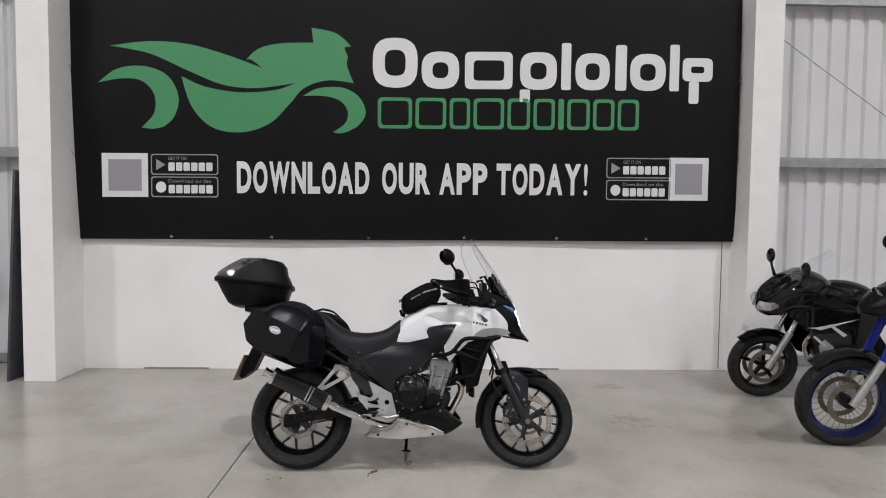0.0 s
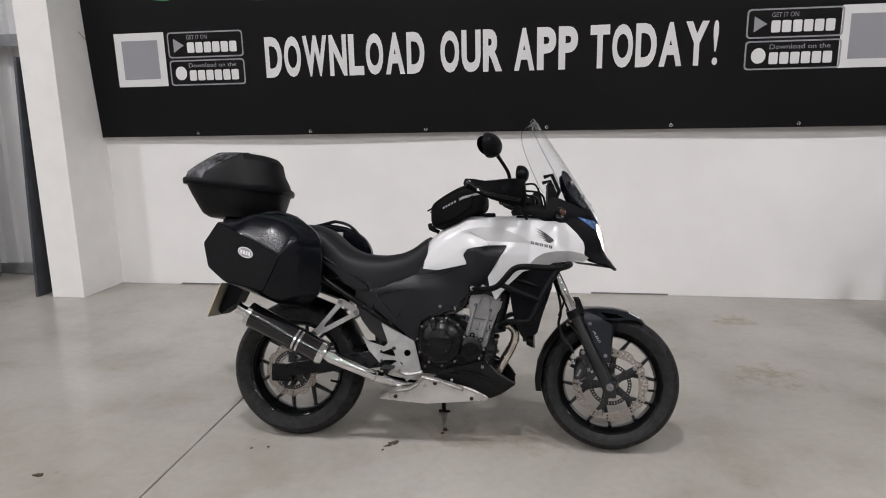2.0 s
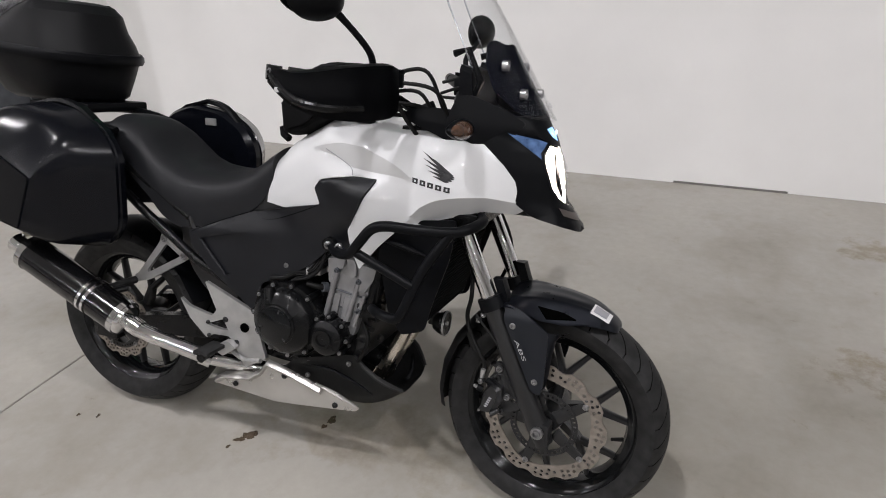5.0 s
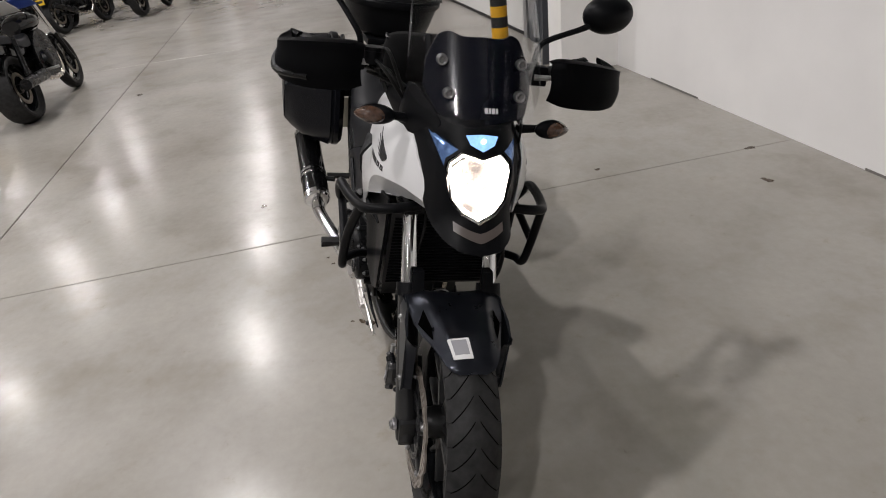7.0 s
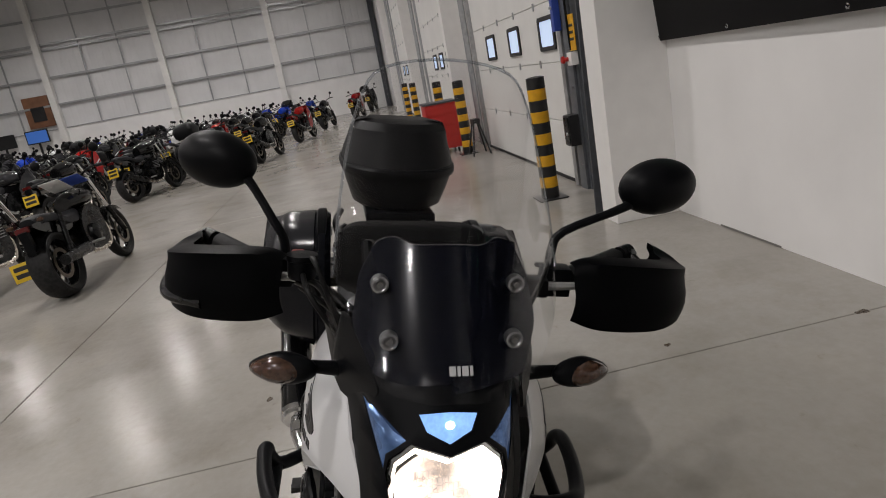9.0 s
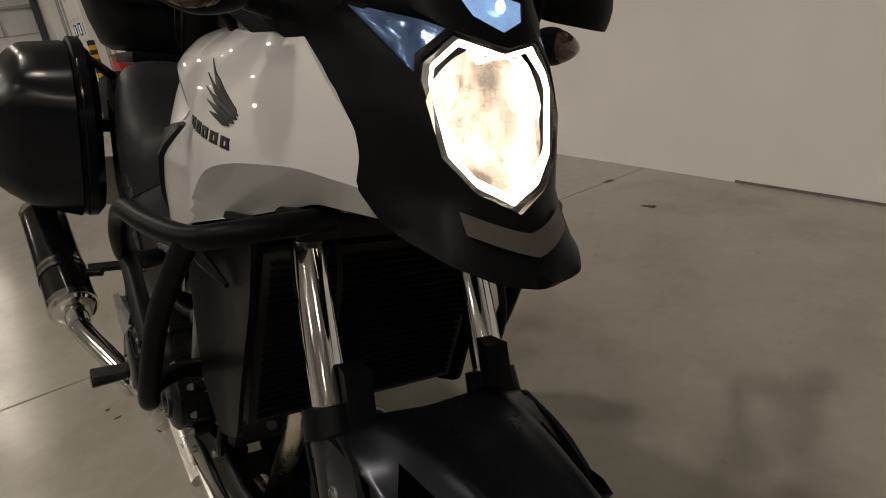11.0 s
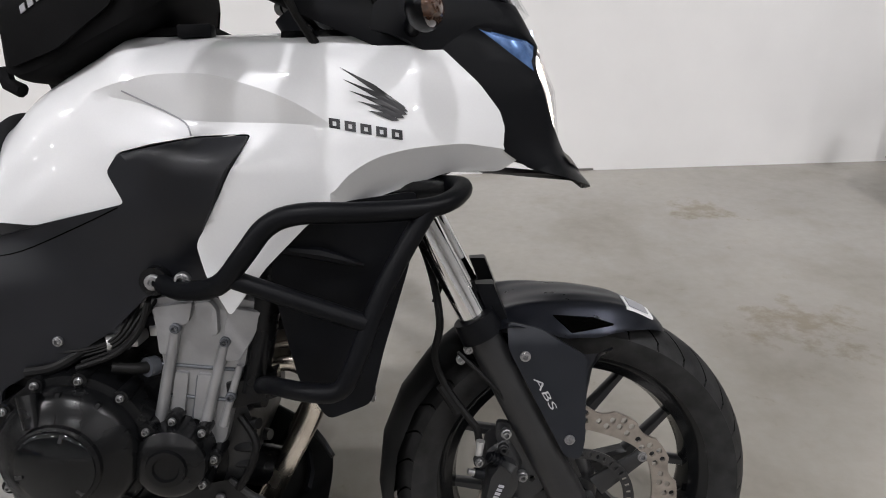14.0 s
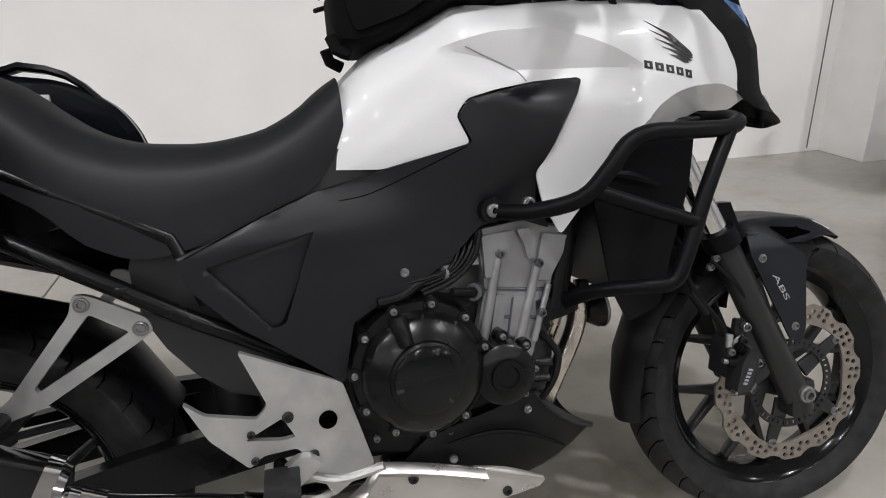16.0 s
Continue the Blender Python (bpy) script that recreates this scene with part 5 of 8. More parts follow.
for k, q in enumerate(((0.10, 0.612), (0.086, 0.628), (0.062, 0.600), (0.050, 0.622), (0.038, 0.596))):
    part("connector", box(q[0] - 0.012, q[0] + 0.012, -0.128 - 0.004 * k, -0.095, q[1] - 0.008, q[1] + 0.008, 0.003), (M_ALU, M_MATTE, M_ALU, M_DKSTEEL, M_MATTE)[k], eng)
for k in range(4):
    part("engine_wire", tube([(0.11 - 0.012 * k, -0.13, 0.665), (0.088 - 0.01 * k, -0.148, 0.632 - 0.004 * k), (0.06 - 0.012 * k, -0.150, 0.600), (0.0 - 0.02 * k, -0.145, 0.578 + 0.004 * k)], 0.003, 6, smooth=4), M_HOSE, eng)
CL = (-0.015, 0.462)
part("clutch_cover", lathe([(0.001, -0.222), (0.050, -0.222), (0.056, -0.219), (0.058, -0.214), (0.062, -0.212), (0.084, -0.200), (0.092, -0.190), (0.094, -0.172), (0.106, -0.170), (0.108, -0.12)], (CL[0], 0, CL[1]), "Y", 64, closed=False), M_SATIN, eng, "round black clutch cover")
part("cover_cap", lathe([(0.001, -0.2265), (0.046, -0.2265), (0.051, -0.2235), (0.052, -0.2195)], (CL[0], 0, CL[1]), "Y", 48, closed=False), M_GLOSS, eng, "glossy raised clutch cap")
for k in range(3):
    a = math.radians(-50 + 120 * k)
    part("cap_notch", beam((0.040, a, -0.2266), (0.050, a, -0.2245), 0.0022, 0.0030, 0.0012, 0.0012, (CL[0], 0, CL[1])), M_BLK, eng)
for k in range(5):
    a = math.radians(20 + 34 * k)
    part("cover_fin", beam((0.060, a, -0.206), (0.092, a, -0.186), 0.0035, 0.0045, 0.008, 0.008, (CL[0], 0, CL[1])), M_SATIN, eng)
part("oil_filler", tube([(CL[0] - 0.034, -0.195, CL[1] + 0.092), (CL[0] - 0.026, -0.208, CL[1] + 0.052)], [0.015, 0.012], 14), M_SATIN, eng)
for k in range(11):
    a = math.radians(12 + 32.7 * k)
    part("bolt_boss", tube([(CL[0] + 0.103 * math.cos(a), -0.175, CL[1] + 0.103 * math.sin(a)), (CL[0] + 0.103 * math.cos(a), -0.12, CL[1] + 0.103 * math.sin(a))], 0.0105, 12), M_SATIN, eng)
    bolt(eng, CL[0] + 0.103 * math.cos(a), -0.176, CL[1] + 0.103 * math.sin(a), 0.0055, 0.006)
AL = (0.114, 0.436)
part("timing_cover", lathe([(0.001, -0.194), (0.016, -0.194), (0.018, -0.198), (0.026, -0.198), (0.028, -0.193), (0.042, -0.190), (0.049, -0.184), (0.053, -0.120)], (AL[0], 0, AL[1]), "Y", 40, closed=False), M_SATIN, eng, "small round black cover")
for k in range(5):
    a = math.radians(-50 + 45 * k)
    part("bolt_boss", tube([(AL[0] + 0.056 * math.cos(a), -0.165, AL[1] + 0.056 * math.sin(a)), (AL[0] + 0.056 * math.cos(a), -0.12, AL[1] + 0.056 * math.sin(a))], 0.010, 12), M_SATIN, eng)
    bolt(eng, AL[0] + 0.056 * math.cos(a), -0.166, AL[1] + 0.056 * math.sin(a), 0.0055, 0.007)
# lower front of the crankcase: filter, sensors, brackets
part("oil_filter", tube([(0.165, -0.03, 0.352), (0.245, -0.03, 0.332)], 0.034, 20), M_SATIN, eng, "black oil filter")
part("front_casting", side_loft([(y, rounded([(0.14, 0.36), (0.205, 0.375), (0.222, 0.44), (0.205, 0.50), (0.15, 0.48)], 0.01, 2)) for y in (-0.118, 0.118)]), M_CAST, eng, sharp=25)
for x, yy, z, r in ((0.212, -0.112, 0.455, 0.012), (0.205, -0.118, 0.42, 0.010), (0.218, -0.09, 0.48, 0.014), (0.20, -0.118, 0.392, 0.008), (0.215, -0.06, 0.41, 0.012)):
    part("sensor", tube([(x - 0.02, yy + 0.01, z), (x + 0.012, yy - 0.006, z + 0.003)], [r, r * 0.7], 12), M_CAST, eng)
part("engine_hose", tube([(0.20, -0.125, 0.475), (0.222, -0.138, 0.44), (0.212, -0.142, 0.40), (0.19, -0.135, 0.365)], 0.006, 8, smooth=5), M_HOSE, eng)
part("front_mount", loft([[(x, y, z) for y, z in ((-0.142, zz - 0.02), (-0.118, zz - 0.022), (-0.118, zz + 0.02), (-0.142, zz + 0.018))] for x, zz in ((0.19, 0.515), (0.235, 0.522), (0.262, 0.53))]), M_SATIN, eng, smooth=False)
part("frame_down_tube", tube([(0.265, -0.125, 0.70), (0.245, -0.128, 0.60), (0.225, -0.130, 0.515)], 0.019, 14), M_SATIN, bike)
part("frame_down_tube", tube([(0.265, 0.125, 0.70), (0.245, 0.128, 0.60), (0.225, 0.130, 0.515)], 0.019, 14), M_SATIN, bike)
for x, z in ((0.155, 0.40), (0.16, 0.47), (-0.09, 0.345), (0.03, 0.335), (0.17, 0.435)):
    bolt(eng, x, -0.126, z, 0.006, 0.007)
part("coolant_pipe", tube([(0.055, -0.135, 0.595), (0.02, -0.14, 0.60), (-0.03, -0.15, 0.575), (-0.07, -0.155, 0.57)], 0.008, 10, smooth=5), M_HOSE, eng)
part("hose_clip", tube([(0.06, -0.13, 0.60), (0.035, -0.145, 0.602)], 0.012, 12), M_ALU, eng)
part("throttle_body", box(0.03, 0.10, -0.10, 0.10, 0.60, 0.69, 0.012), M_MATTE, eng)
part("injector_rail", tube([(0.075, -0.12, 0.655), (0.075, 0.12, 0.655)], 0.012, 12), M_ALU, eng)
part("engine_wire", tube([(0.10, -0.15, 0.66), (0.085, -0.155, 0.62), (0.05, -0.155, 0.59), (0.0, -0.16, 0.575)], 0.0045, 8, smooth=5), M_HOSE, eng)
part("frame_core", side_loft([(y, soft([(-0.40, 0.58), (-0.25, 0.44), (0.0, 0.56), (0.10, 0.66), (0.24, 0.72), (0.36, 0.86), (0.0, 0.82), (-0.36, 0.74)], 4)) for y in (-0.115, 0.115)]), M_BLK, bike)
# exhaust headers
for y in (-0.050, 0.045):
    part("exhaust_header", tube([(0.205, y, 0.525), (0.262, y, 0.530), (0.294, y, 0.510), (0.302, y, 0.477), (0.288, y, 0.432), (0.247, y, 0.358), (0.208, y, 0.288), (0.186, y, 0.250), (0.10, y * 0.8, 0.225)], 0.0182, 22, smooth=5), M_PIPE, bike, "heat-tinted steel exhaust header")
# radiator with its shroud
rad = part("radiator", loft([[(0.356 + dx, y, 0.515), (0.386 + dx, y, 0.515), (0.455 + dx, y, 0.755), (0.425 + dx, y, 0.755)] for y, dx in ((-0.155, 0), (0.155, 0))]), M_BLK, bike, smooth=False)
for k in range(22):
    z = 0.524 + 0.0102 * k
    x = 0.377 + (z - 0.475) * 0.2857
    part("radiator_fin", box(x - 0.002, x + 0.003, -0.145, 0.145, z, z + 0.0045), M_RADI, rad, smooth=False)
for s in (-1, 1):
    sh = rounded([(0.285, 0.755), (0.34, 0.785), (0.47, 0.800), (0.455, 0.70), (0.415, 0.58), (0.395, 0.505), (0.335, 0.485), (0.30, 0.55), (0.275, 0.69)], 0.012, 3)
    sp = part("radiator_shroud", shell_side(sh, lambda x, z: 0.172 + 0.02 * sstep((0.36 - x) / 0.1), s, 0.006), M_MATTE, bike, "black radiator side shroud")
    part("shroud_ridge", tube([(0.285, s * 0.195, 0.735), (0.34, s * 0.190, 0.725), (0.395, s * 0.178, 0.705)], [0.004, 0.009, 0.003], 8), M_MATTE, sp)
horn = part("horn", lathe([(0.001, 0.012), (0.024, 0.012), (0.030, 0.015), (0.034, 0.012), (0.034, 0.0), (0.022, -0.022), (0.001, -0.024)], (0.374, 0.02, 0.457), "X", 32, closed=False), M_SATIN, bike, "round black horn")
part("horn_rim", lathe([(0.0315, 0.0125), (0.0335, 0.0155), (0.0355, 0.012), (0.0355, 0.009), (0.0335, 0.009)], (0.374, 0.02, 0.457), "X", 32), M_ALU, horn, "thin bare metal rim")
part("horn_centre", lathe([(0.001, 0.016), (0.007, 0.016), (0.009, 0.0115), (0.001, 0.0115)], (0.374, 0.02, 0.457), "X", 20), M_ALU, horn)
part("horn_bracket", box(0.335, 0.358, 0.008, 0.032, 0.45, 0.52, 0.004), M_SATIN, bike)

# belly: black cowl and scuffed aluminium plate on each side, closed below
pla = [(-0.290, 0.200), (-0.250, 0.240), (-0.160, 0.250), (-0.118, 0.262), (-0.092, 0.312), (-0.030, 0.290), (0.070, 0.262), (0.192, 0.217), (0.180, 0.206), (-0.080, 0.186)]
for s in (-1, 1):
    pp = part("skid_plate_side", shell_side(rounded(pla, 0.006, 3), lambda x, z: 0.146 - 0.10 * max(0, x), s, 0.004), M_BRUSH, bike, "scuffed bare aluminium skid plate")
    for x, z in ((-0.041, 0.276), (0.118, 0.214), (-0.214, 0.213)):
        bolt(pp, x, s * (0.148 - 0.10 * max(0, x)), z, 0.0085, 0.005, sgn=s, material=M_CAST)
belly = [(-0.05, 0.128, 0.200, 0.300, 0.300), (-0.01, 0.133, 0.198, 0.333, 0.333), (0.05, 0.136, 0.196, 0.350, 0.350), (0.11, 0.137, 0.194, 0.364, 0.364), (0.155, 0.137, 0.194, 0.378, 0.378), (0.178, 0.135, 0.196, 0.380, 0.382), (0.205, 0.130, 0.203, 0.347, 0.365), (0.235, 0.122, 0.216, 0.320, 0.348), (0.265, 0.110, 0.234, 0.299, 0.330), (0.285, 0.098, 0.249, 0.286, 0.308), (0.302, 0.084, 0.262, 0.275, 0.286)]
rings = []
for x, w, zb, zr, zl in belly:
    rings.append([(x, w * math.copysign(abs(a) ** 0.62, a) * (1 - 0.06 * (1 - abs(a))), zb + ((zl if a > 0 else zr) - zb) * abs(a) ** 3.2) for a in [-1 + k / 14 for k in range(29)]])
bm = loft(rings, caps=False, closed_ring=False)
bmesh.ops.solidify(bm, geom=bm.faces[:], thickness=0.007)
pc = part("belly_cowl", bm, M_COWL, bike, "black plastic belly fairing scoop", sharp=50)
for s in (-1, 1):
    part("cowl_crease", tube([(0.02, s * 0.137, 0.318), (0.10, s * 0.138, 0.325), (0.17, s * 0.136, 0.305), (0.23, s * 0.123, 0.268)], [0.002, 0.005, 0.005, 0.002], 8, smooth=4), M_MATTE, pc)
    bolt(pc, 0.03, s * 0.137, 0.290, 0.007, 0.004, sgn=s)
    bolt(pc, 0.163, s * 0.138, 0.352, 0.007, 0.004, sgn=s)
    part("cowl_rim", tube([(x, s * (w - 0.003), zl if s > 0 else zr) for x, w, zb, zr, zl in belly[5:]], [0.004, 0.006, 0.007, 0.007, 0.006, 0.005], 10), M_COWL, pc)
    part("scoop_rib", loft([[(x, s * y, z - 0.005), (x + 0.006, s * y, z), (x, s * y, z + 0.005), (x - 0.006, s * y, z)] for x, y, z in ((0.252, 0.108, 0.300), (0.262, 0.070, 0.262), (0.258, 0.045, 0.245))]), M_MATTE, pc, smooth=False)
    # polished upper lip of the skid plate
    part("plate_lip", loft([[(x, s * (0.150 + dy * 0.5), z), (x, s * (0.158 + dy), z + 0.010), (x, s * (0.150 + dy), z + 0.020), (x, s * 0.142, z + 0.022), (x, s * 0.140, z + 0.002)] for x, z, dy in ((-0.285, 0.200, 0.0), (-0.250, 0.222, 0.008), (-0.200, 0.232, 0.012), (-0.150, 0.240, 0.012), (-0.118, 0.262, 0.006), (-0.096, 0.292, 0.0), (-0.060, 0.285, 0.0), (0.0, 0.270, 0.0), (0.08, 0.245, 0.0))]), M_BRUSH, bike, sharp=60)
    part("plate_lip", tube([(0.06, s * 0.142, 0.272), (0.12, s * 0.136, 0.250), (0.185, s * 0.130, 0.222)], [0.003, 0.007, 0.003], 8, smooth=4), M_BRUSH, bike)

# crash bars
for s in (-1, 1):
    cb = part("crash_bar", tube([(0.115, s * 0.150, 0.690), (0.165, s * 0.205, 0.688), (0.225, s * 0.250, 0.704), (0.262, s * 0.266, 0.742), (0.292, s * 0.268, 0.776), (0.330, s * 0.268, 0.789), (0.400, s * 0.260, 0.787), (0.478, s * 0.240, 0.786), (0.515, s * 0.215, 0.794), (0.530, s * 0.160, 0.802), (0.505, s * 0.10, 0.80)], 0.0128, 14, smooth=4), M_MATTE, bike, "black tubular crash bar")
    part("down_tube", tube([(0.480, s * 0.240, 0.784), (0.424, s * 0.258, 0.695), (0.385, s * 0.264, 0.605), (0.362, s * 0.262, 0.566), (0.320, s * 0.252, 0.562), (0.265, s * 0.20, 0.552), (0.235, s * 0.13, 0.522)], 0.0122, 14, smooth=4), M_MATTE, cb)
    part("cross_tube", tube([(0.245, s * 0.256, 0.712), (0.400, s * 0.264, 0.652)], 0.0115, 14), M_MATTE, cb)
    part("bar_clamp", tube([(0.118, s * 0.125, 0.692), (0.118, s * 0.168, 0.692)], [0.022, 0.019], 18), M_SATIN, cb)
    bolt(cb, 0.118, s * 0.170, 0.692, 0.011, 0.006, sgn=s)

# ---- rear: rider plate, brackets, swingarm, exhaust ----
heel = [(-0.277, 0.536), (-0.135, 0.457), (-0.100, 0.318), (-0.166, 0.282), (-0.200, 0.357), (-0.212, 0.374), (-0.260, 0.376), (-0.280, 0.362), (-0.328, 0.418), (-0.356, 0.480), (-0.330, 0.455), (-0.262, 0.432), (-0.246, 0.450)]
hole1 = [(-0.282, 0.405), (-0.228, 0.425), (-0.212, 0.392), (-0.232, 0.392)]
for s in (-1, 1):
    hp = part("footrest_hanger", shell_side(rounded(heel, 0.006, 3), lambda x, z: 0.152 + 0.20 * max(0.0, -0.12 - x), s, 0.012, holes=[rounded(hole1, 0.004, 2)], step=0), M_ALU, bike, "bare cast aluminium footrest hanger", sharp=25)
    for x, z, r in ((-0.220, 0.425, 0.0085), (-0.273, 0.412, 0.006), (-0.272, 0.372, 0.006), (-0.190, 0.357, 0.0085)):
        bolt(hp, x, s * (0.153 + 0.20 * (-0.12 - x)), z, r, 0.005, sgn=s, material=M_CAST)
    bolt(hp, -0.163, s * 0.162, 0.406, 0.014, 0.005, sgn=s, material=M_VOID)
    part("footrest", tube([(-0.24, s * 0.15, 0.345), (-0.235, s * 0.265, 0.338)], [0.011, 0.013], 10), M_SATIN, hp, "folding black footrest")
    part("footrest_lug", side_loft([(s * yy, rounded([(-0.196, 0.366), (-0.176, 0.350), (-0.222, 0.318), (-0.244, 0.330), (-0.240, 0.348), (-0.214, 0.366)], 0.005, 2)) for yy in (0.170, 0.190)]), M_ALU, hp, "cast aluminium footrest lug", sharp=40)
    part("footrest_rubber", box(-0.262, -0.212, s * 0.222 - 0.042, s * 0.222 + 0.042, 0.344, 0.356, 0.005), M_RUBBER, hp)
    part("foot_pedal", tube([(-0.225, s * 0.16, 0.335), (-0.16, s * 0.175, 0.315), (-0.09, s * 0.19, 0.33)], 0.007, 8, smooth=4), M_ALU, hp)
    brk = rounded([(-0.445, 0.648), (-0.425, 0.645), (-0.352, 0.602), (-0.346, 0.582), (-0.365, 0.570), (-0.505, 0.492), (-0.560, 0.478), (-0.566, 0.498), (-0.545, 0.512), (-0.452, 0.622)], 0.008, 3)
    bh = rounded([(-0.428, 0.618), (-0.378, 0.585), (-0.508, 0.515), (-0.512, 0.522)], 0.005, 2)
    brk, bh = [[(a - 0.045, b - 0.014) for a, b in q] for q in (brk, bh)]
    pb = part("pillion_bracket", shell_side(brk, lambda x, z: 0.118, s, 0.012, holes=[bh], step=0), M_ALU, bike, "bare aluminium pillion footrest bracket", sharp=25)
    bolt(pb, -0.479, s * 0.120, 0.619, 0.011, 0.005, sgn=s, material=M_BOLT)
    bolt(pb, -0.408, s * 0.120, 0.574, 0.011, 0.005, sgn=s, material=M_BOLT)
    part("pillion_footrest", tube([(-0.60, s * 0.125, 0.473), (-0.61, s * 0.215, 0.470)], 0.012, 10), M_RUBBER, pb)
    part("subframe_tube", tube([(-0.78, s * 0.11, 0.86), (-0.52, s * 0.14, 0.700), (-0.335, s * 0.150, 0.585), (-0.20, s * 0.12, 0.50)], 0.013, 12), M_SATIN, bike)
    part("subframe_tube", tube([(-0.60, s * 0.13, 0.84), (-0.345, s * 0.145, 0.70), (-0.31, s * 0.150, 0.605)], 0.011, 12), M_SATIN, bike)
    part("swingarm", loft([[(x, s * (yy - 0.018), z - h), (x, s * (yy + 0.018), z - h), (x, s * (yy + 0.018), z + h), (x, s * (yy - 0.018), z + h)] for x, yy, z, h in ((-0.18, 0.10, 0.385, 0.040), (-0.45, 0.115, 0.350, 0.034), (-0.74, 0.122, 0.306, 0.026))]), M_SATIN, bike, smooth=False)
part("rear_caliper", box(-0.79, -0.69, -0.135, -0.085, 0.255, 0.335, 0.014), M_SATIN, bike, "black rear brake caliper")
part("chain_guard", side_loft([(y, [(-0.20, 0.42), (-0.45, 0.425), (-0.66, 0.40), (-0.66, 0.385), (-0.45, 0.40), (-0.20, 0.395)]) for y in (0.085, 0.115)]), M_MATTE, bike)
part("chain", tube([(-0.22, 0.10, 0.415), (-0.70, 0.10, 0.365), (-0.765, 0.10, 0.306), (-0.70, 0.10, 0.25), (-0.22, 0.10, 0.35)], 0.008, 6), M_DKSTEEL, bike)
part("shock_absorber", tube([(-0.30, 0, 0.38), (-0.34, 0, 0.70)], 0.035, 16), M_BLK, bike)
part("battery_box", box(-0.35, -0.26, -0.10, 0.10, 0.48, 0.70, 0.02), M_MATTE, bike)
part("rear_hugger", loft([[(RC[0] + (0.335 - 0.02 * abs(-1 + k / 4) ** 2) * math.cos(math.radians(p)), 0.095 * (-1 + k / 4), RC[2] + (0.335 - 0.02 * abs(-1 + k / 4) ** 2) * math.sin(math.radians(p))) for k in range(9)] for p in (20, 40, 60, 80, 100)], caps=False, closed_ring=False), M_MATTE, bike)
tail = part("tail_unit", side_loft([(y, soft([(-1.02, 0.86), (-0.95, 0.92), (-0.6, 0.93), (-0.45, 0.76), (-0.62, 0.72), (-0.9, 0.80)], 4)) for y in (-0.11, 0.11)]), M_MATTE, bike)
part("plate_hanger", side_loft([(y, [(-0.98, 0.84), (-0.90, 0.82), (-1.0, 0.60), (-1.075, 0.545), (-1.09, 0.56)]) for y in (-0.05, 0.05)]), M_MATTE, bike)
npl = part("number_plate", box(-0.002, 0.001, -0.105, 0.105, -0.08, 0.08, 0.0012), M_PLATE_Y, bike, "yellow rear number plate")
part("plate_back", box(0.0012, 0.0045, -0.109, 0.109, -0.084, 0.084, 0.001), M_GREYBACK, npl, "pale grey back of the plate")
npl.matrix_basis = pose(-1.085, 0, 0.615, 0, 22, 0)
part("luggage_rack", box(-1.06, -0.80, -0.12, 0.12, 0.955, 0.985, 0.01), M_MATTE, bike)
part("rack_arm", tube([(-0.62, -0.13, 0.93), (-0.80, -0.15, 0.965), (-1.02, -0.13, 0.965)], 0.011, 10, smooth=3), M_MATTE, bike)
part("rack_arm", tube([(-0.62, 0.13, 0.93), (-0.80, 0.15, 0.965), (-1.02, 0.13, 0.965)], 0.011, 10, smooth=3), M_MATTE, bike)

# silencer
MA, MB = Vector((-0.825, -0.285, 0.566)), Vector((-0.518, -0.262, 0.412))
md = (MB - MA).normalized()
def along(d):
    return tuple(MA + md * d)
sil = part("silencer", tube([along(0.0), along(0.355)], 0.0515, 40), M_CARBON, bike, "black carbon-look round silencer", sharp=60)
for d0, d1, r in ((-0.010, 0.010, 0.0535), (0.338, 0.356, 0.0535), (0.222, 0.231, 0.0535), (0.241, 0.250, 0.0535)):
    part("silencer_band", tube([along(d0), along(d1)], r, 40), M_CHROME, sil, "polished steel band")
part("silencer_cone", tube([along(0.354), along(0.366), along(0.372)], [0.050, 0.046, 0.027], 32), M_CHROME, sil, "polished steel cone")
part("tail_pipe", tube([along(-0.062), along(-0.054), along(-0.012)], [0.029, 0.024, 0.023], 28), M_CHROME, sil, "polished tail pipe")
part("tail_pipe_bore", tube([along(-0.0635), along(-0.02)], 0.0205, 24), M_BLK, sil)
part("pipe_joint", tube([along(0.385), along(0.415)], 0.0255, 24), M_CHROME, sil)
for d0 in (0.236,):
    part("silencer_clamp", tube([along(d0 - 0.018), along(d0 + 0.018)], 0.0532, 40), M_SATIN, sil)
part("silencer_bracket", tube([along(0.236), (-0.565, -0.19, 0.47)], 0.010, 10), M_SATIN, sil)
part("link_pipe", tube([along(0.36), along(0.42), (-0.37, -0.222, 0.340), (-0.285, -0.180, 0.300), (-0.18, -0.11, 0.262), (0.0, -0.05, 0.235)], 0.0225, 20, smooth=4), M_CHROME, bike, "bright steel link pipe")
part("pipe_clamp", tube([(-0.295, -0.195, 0.308), (-0.268, -0.181, 0.294)], 0.0255, 20), M_CHROME, bike)
# side stand on the far side, foot on the floor
part("side_stand", tube([(-0.03, 0.13, 0.25), (-0.045, 0.20, 0.14), (-0.05, 0.262, 0.068)], [0.013, 0.011, 0.011], 12), M_SATIN, bike)
part("stand_foot", tube([(-0.075, 0.268, 0.0645), (-0.02, 0.262, 0.063)], 0.0065, 8), M_SATIN, bike)

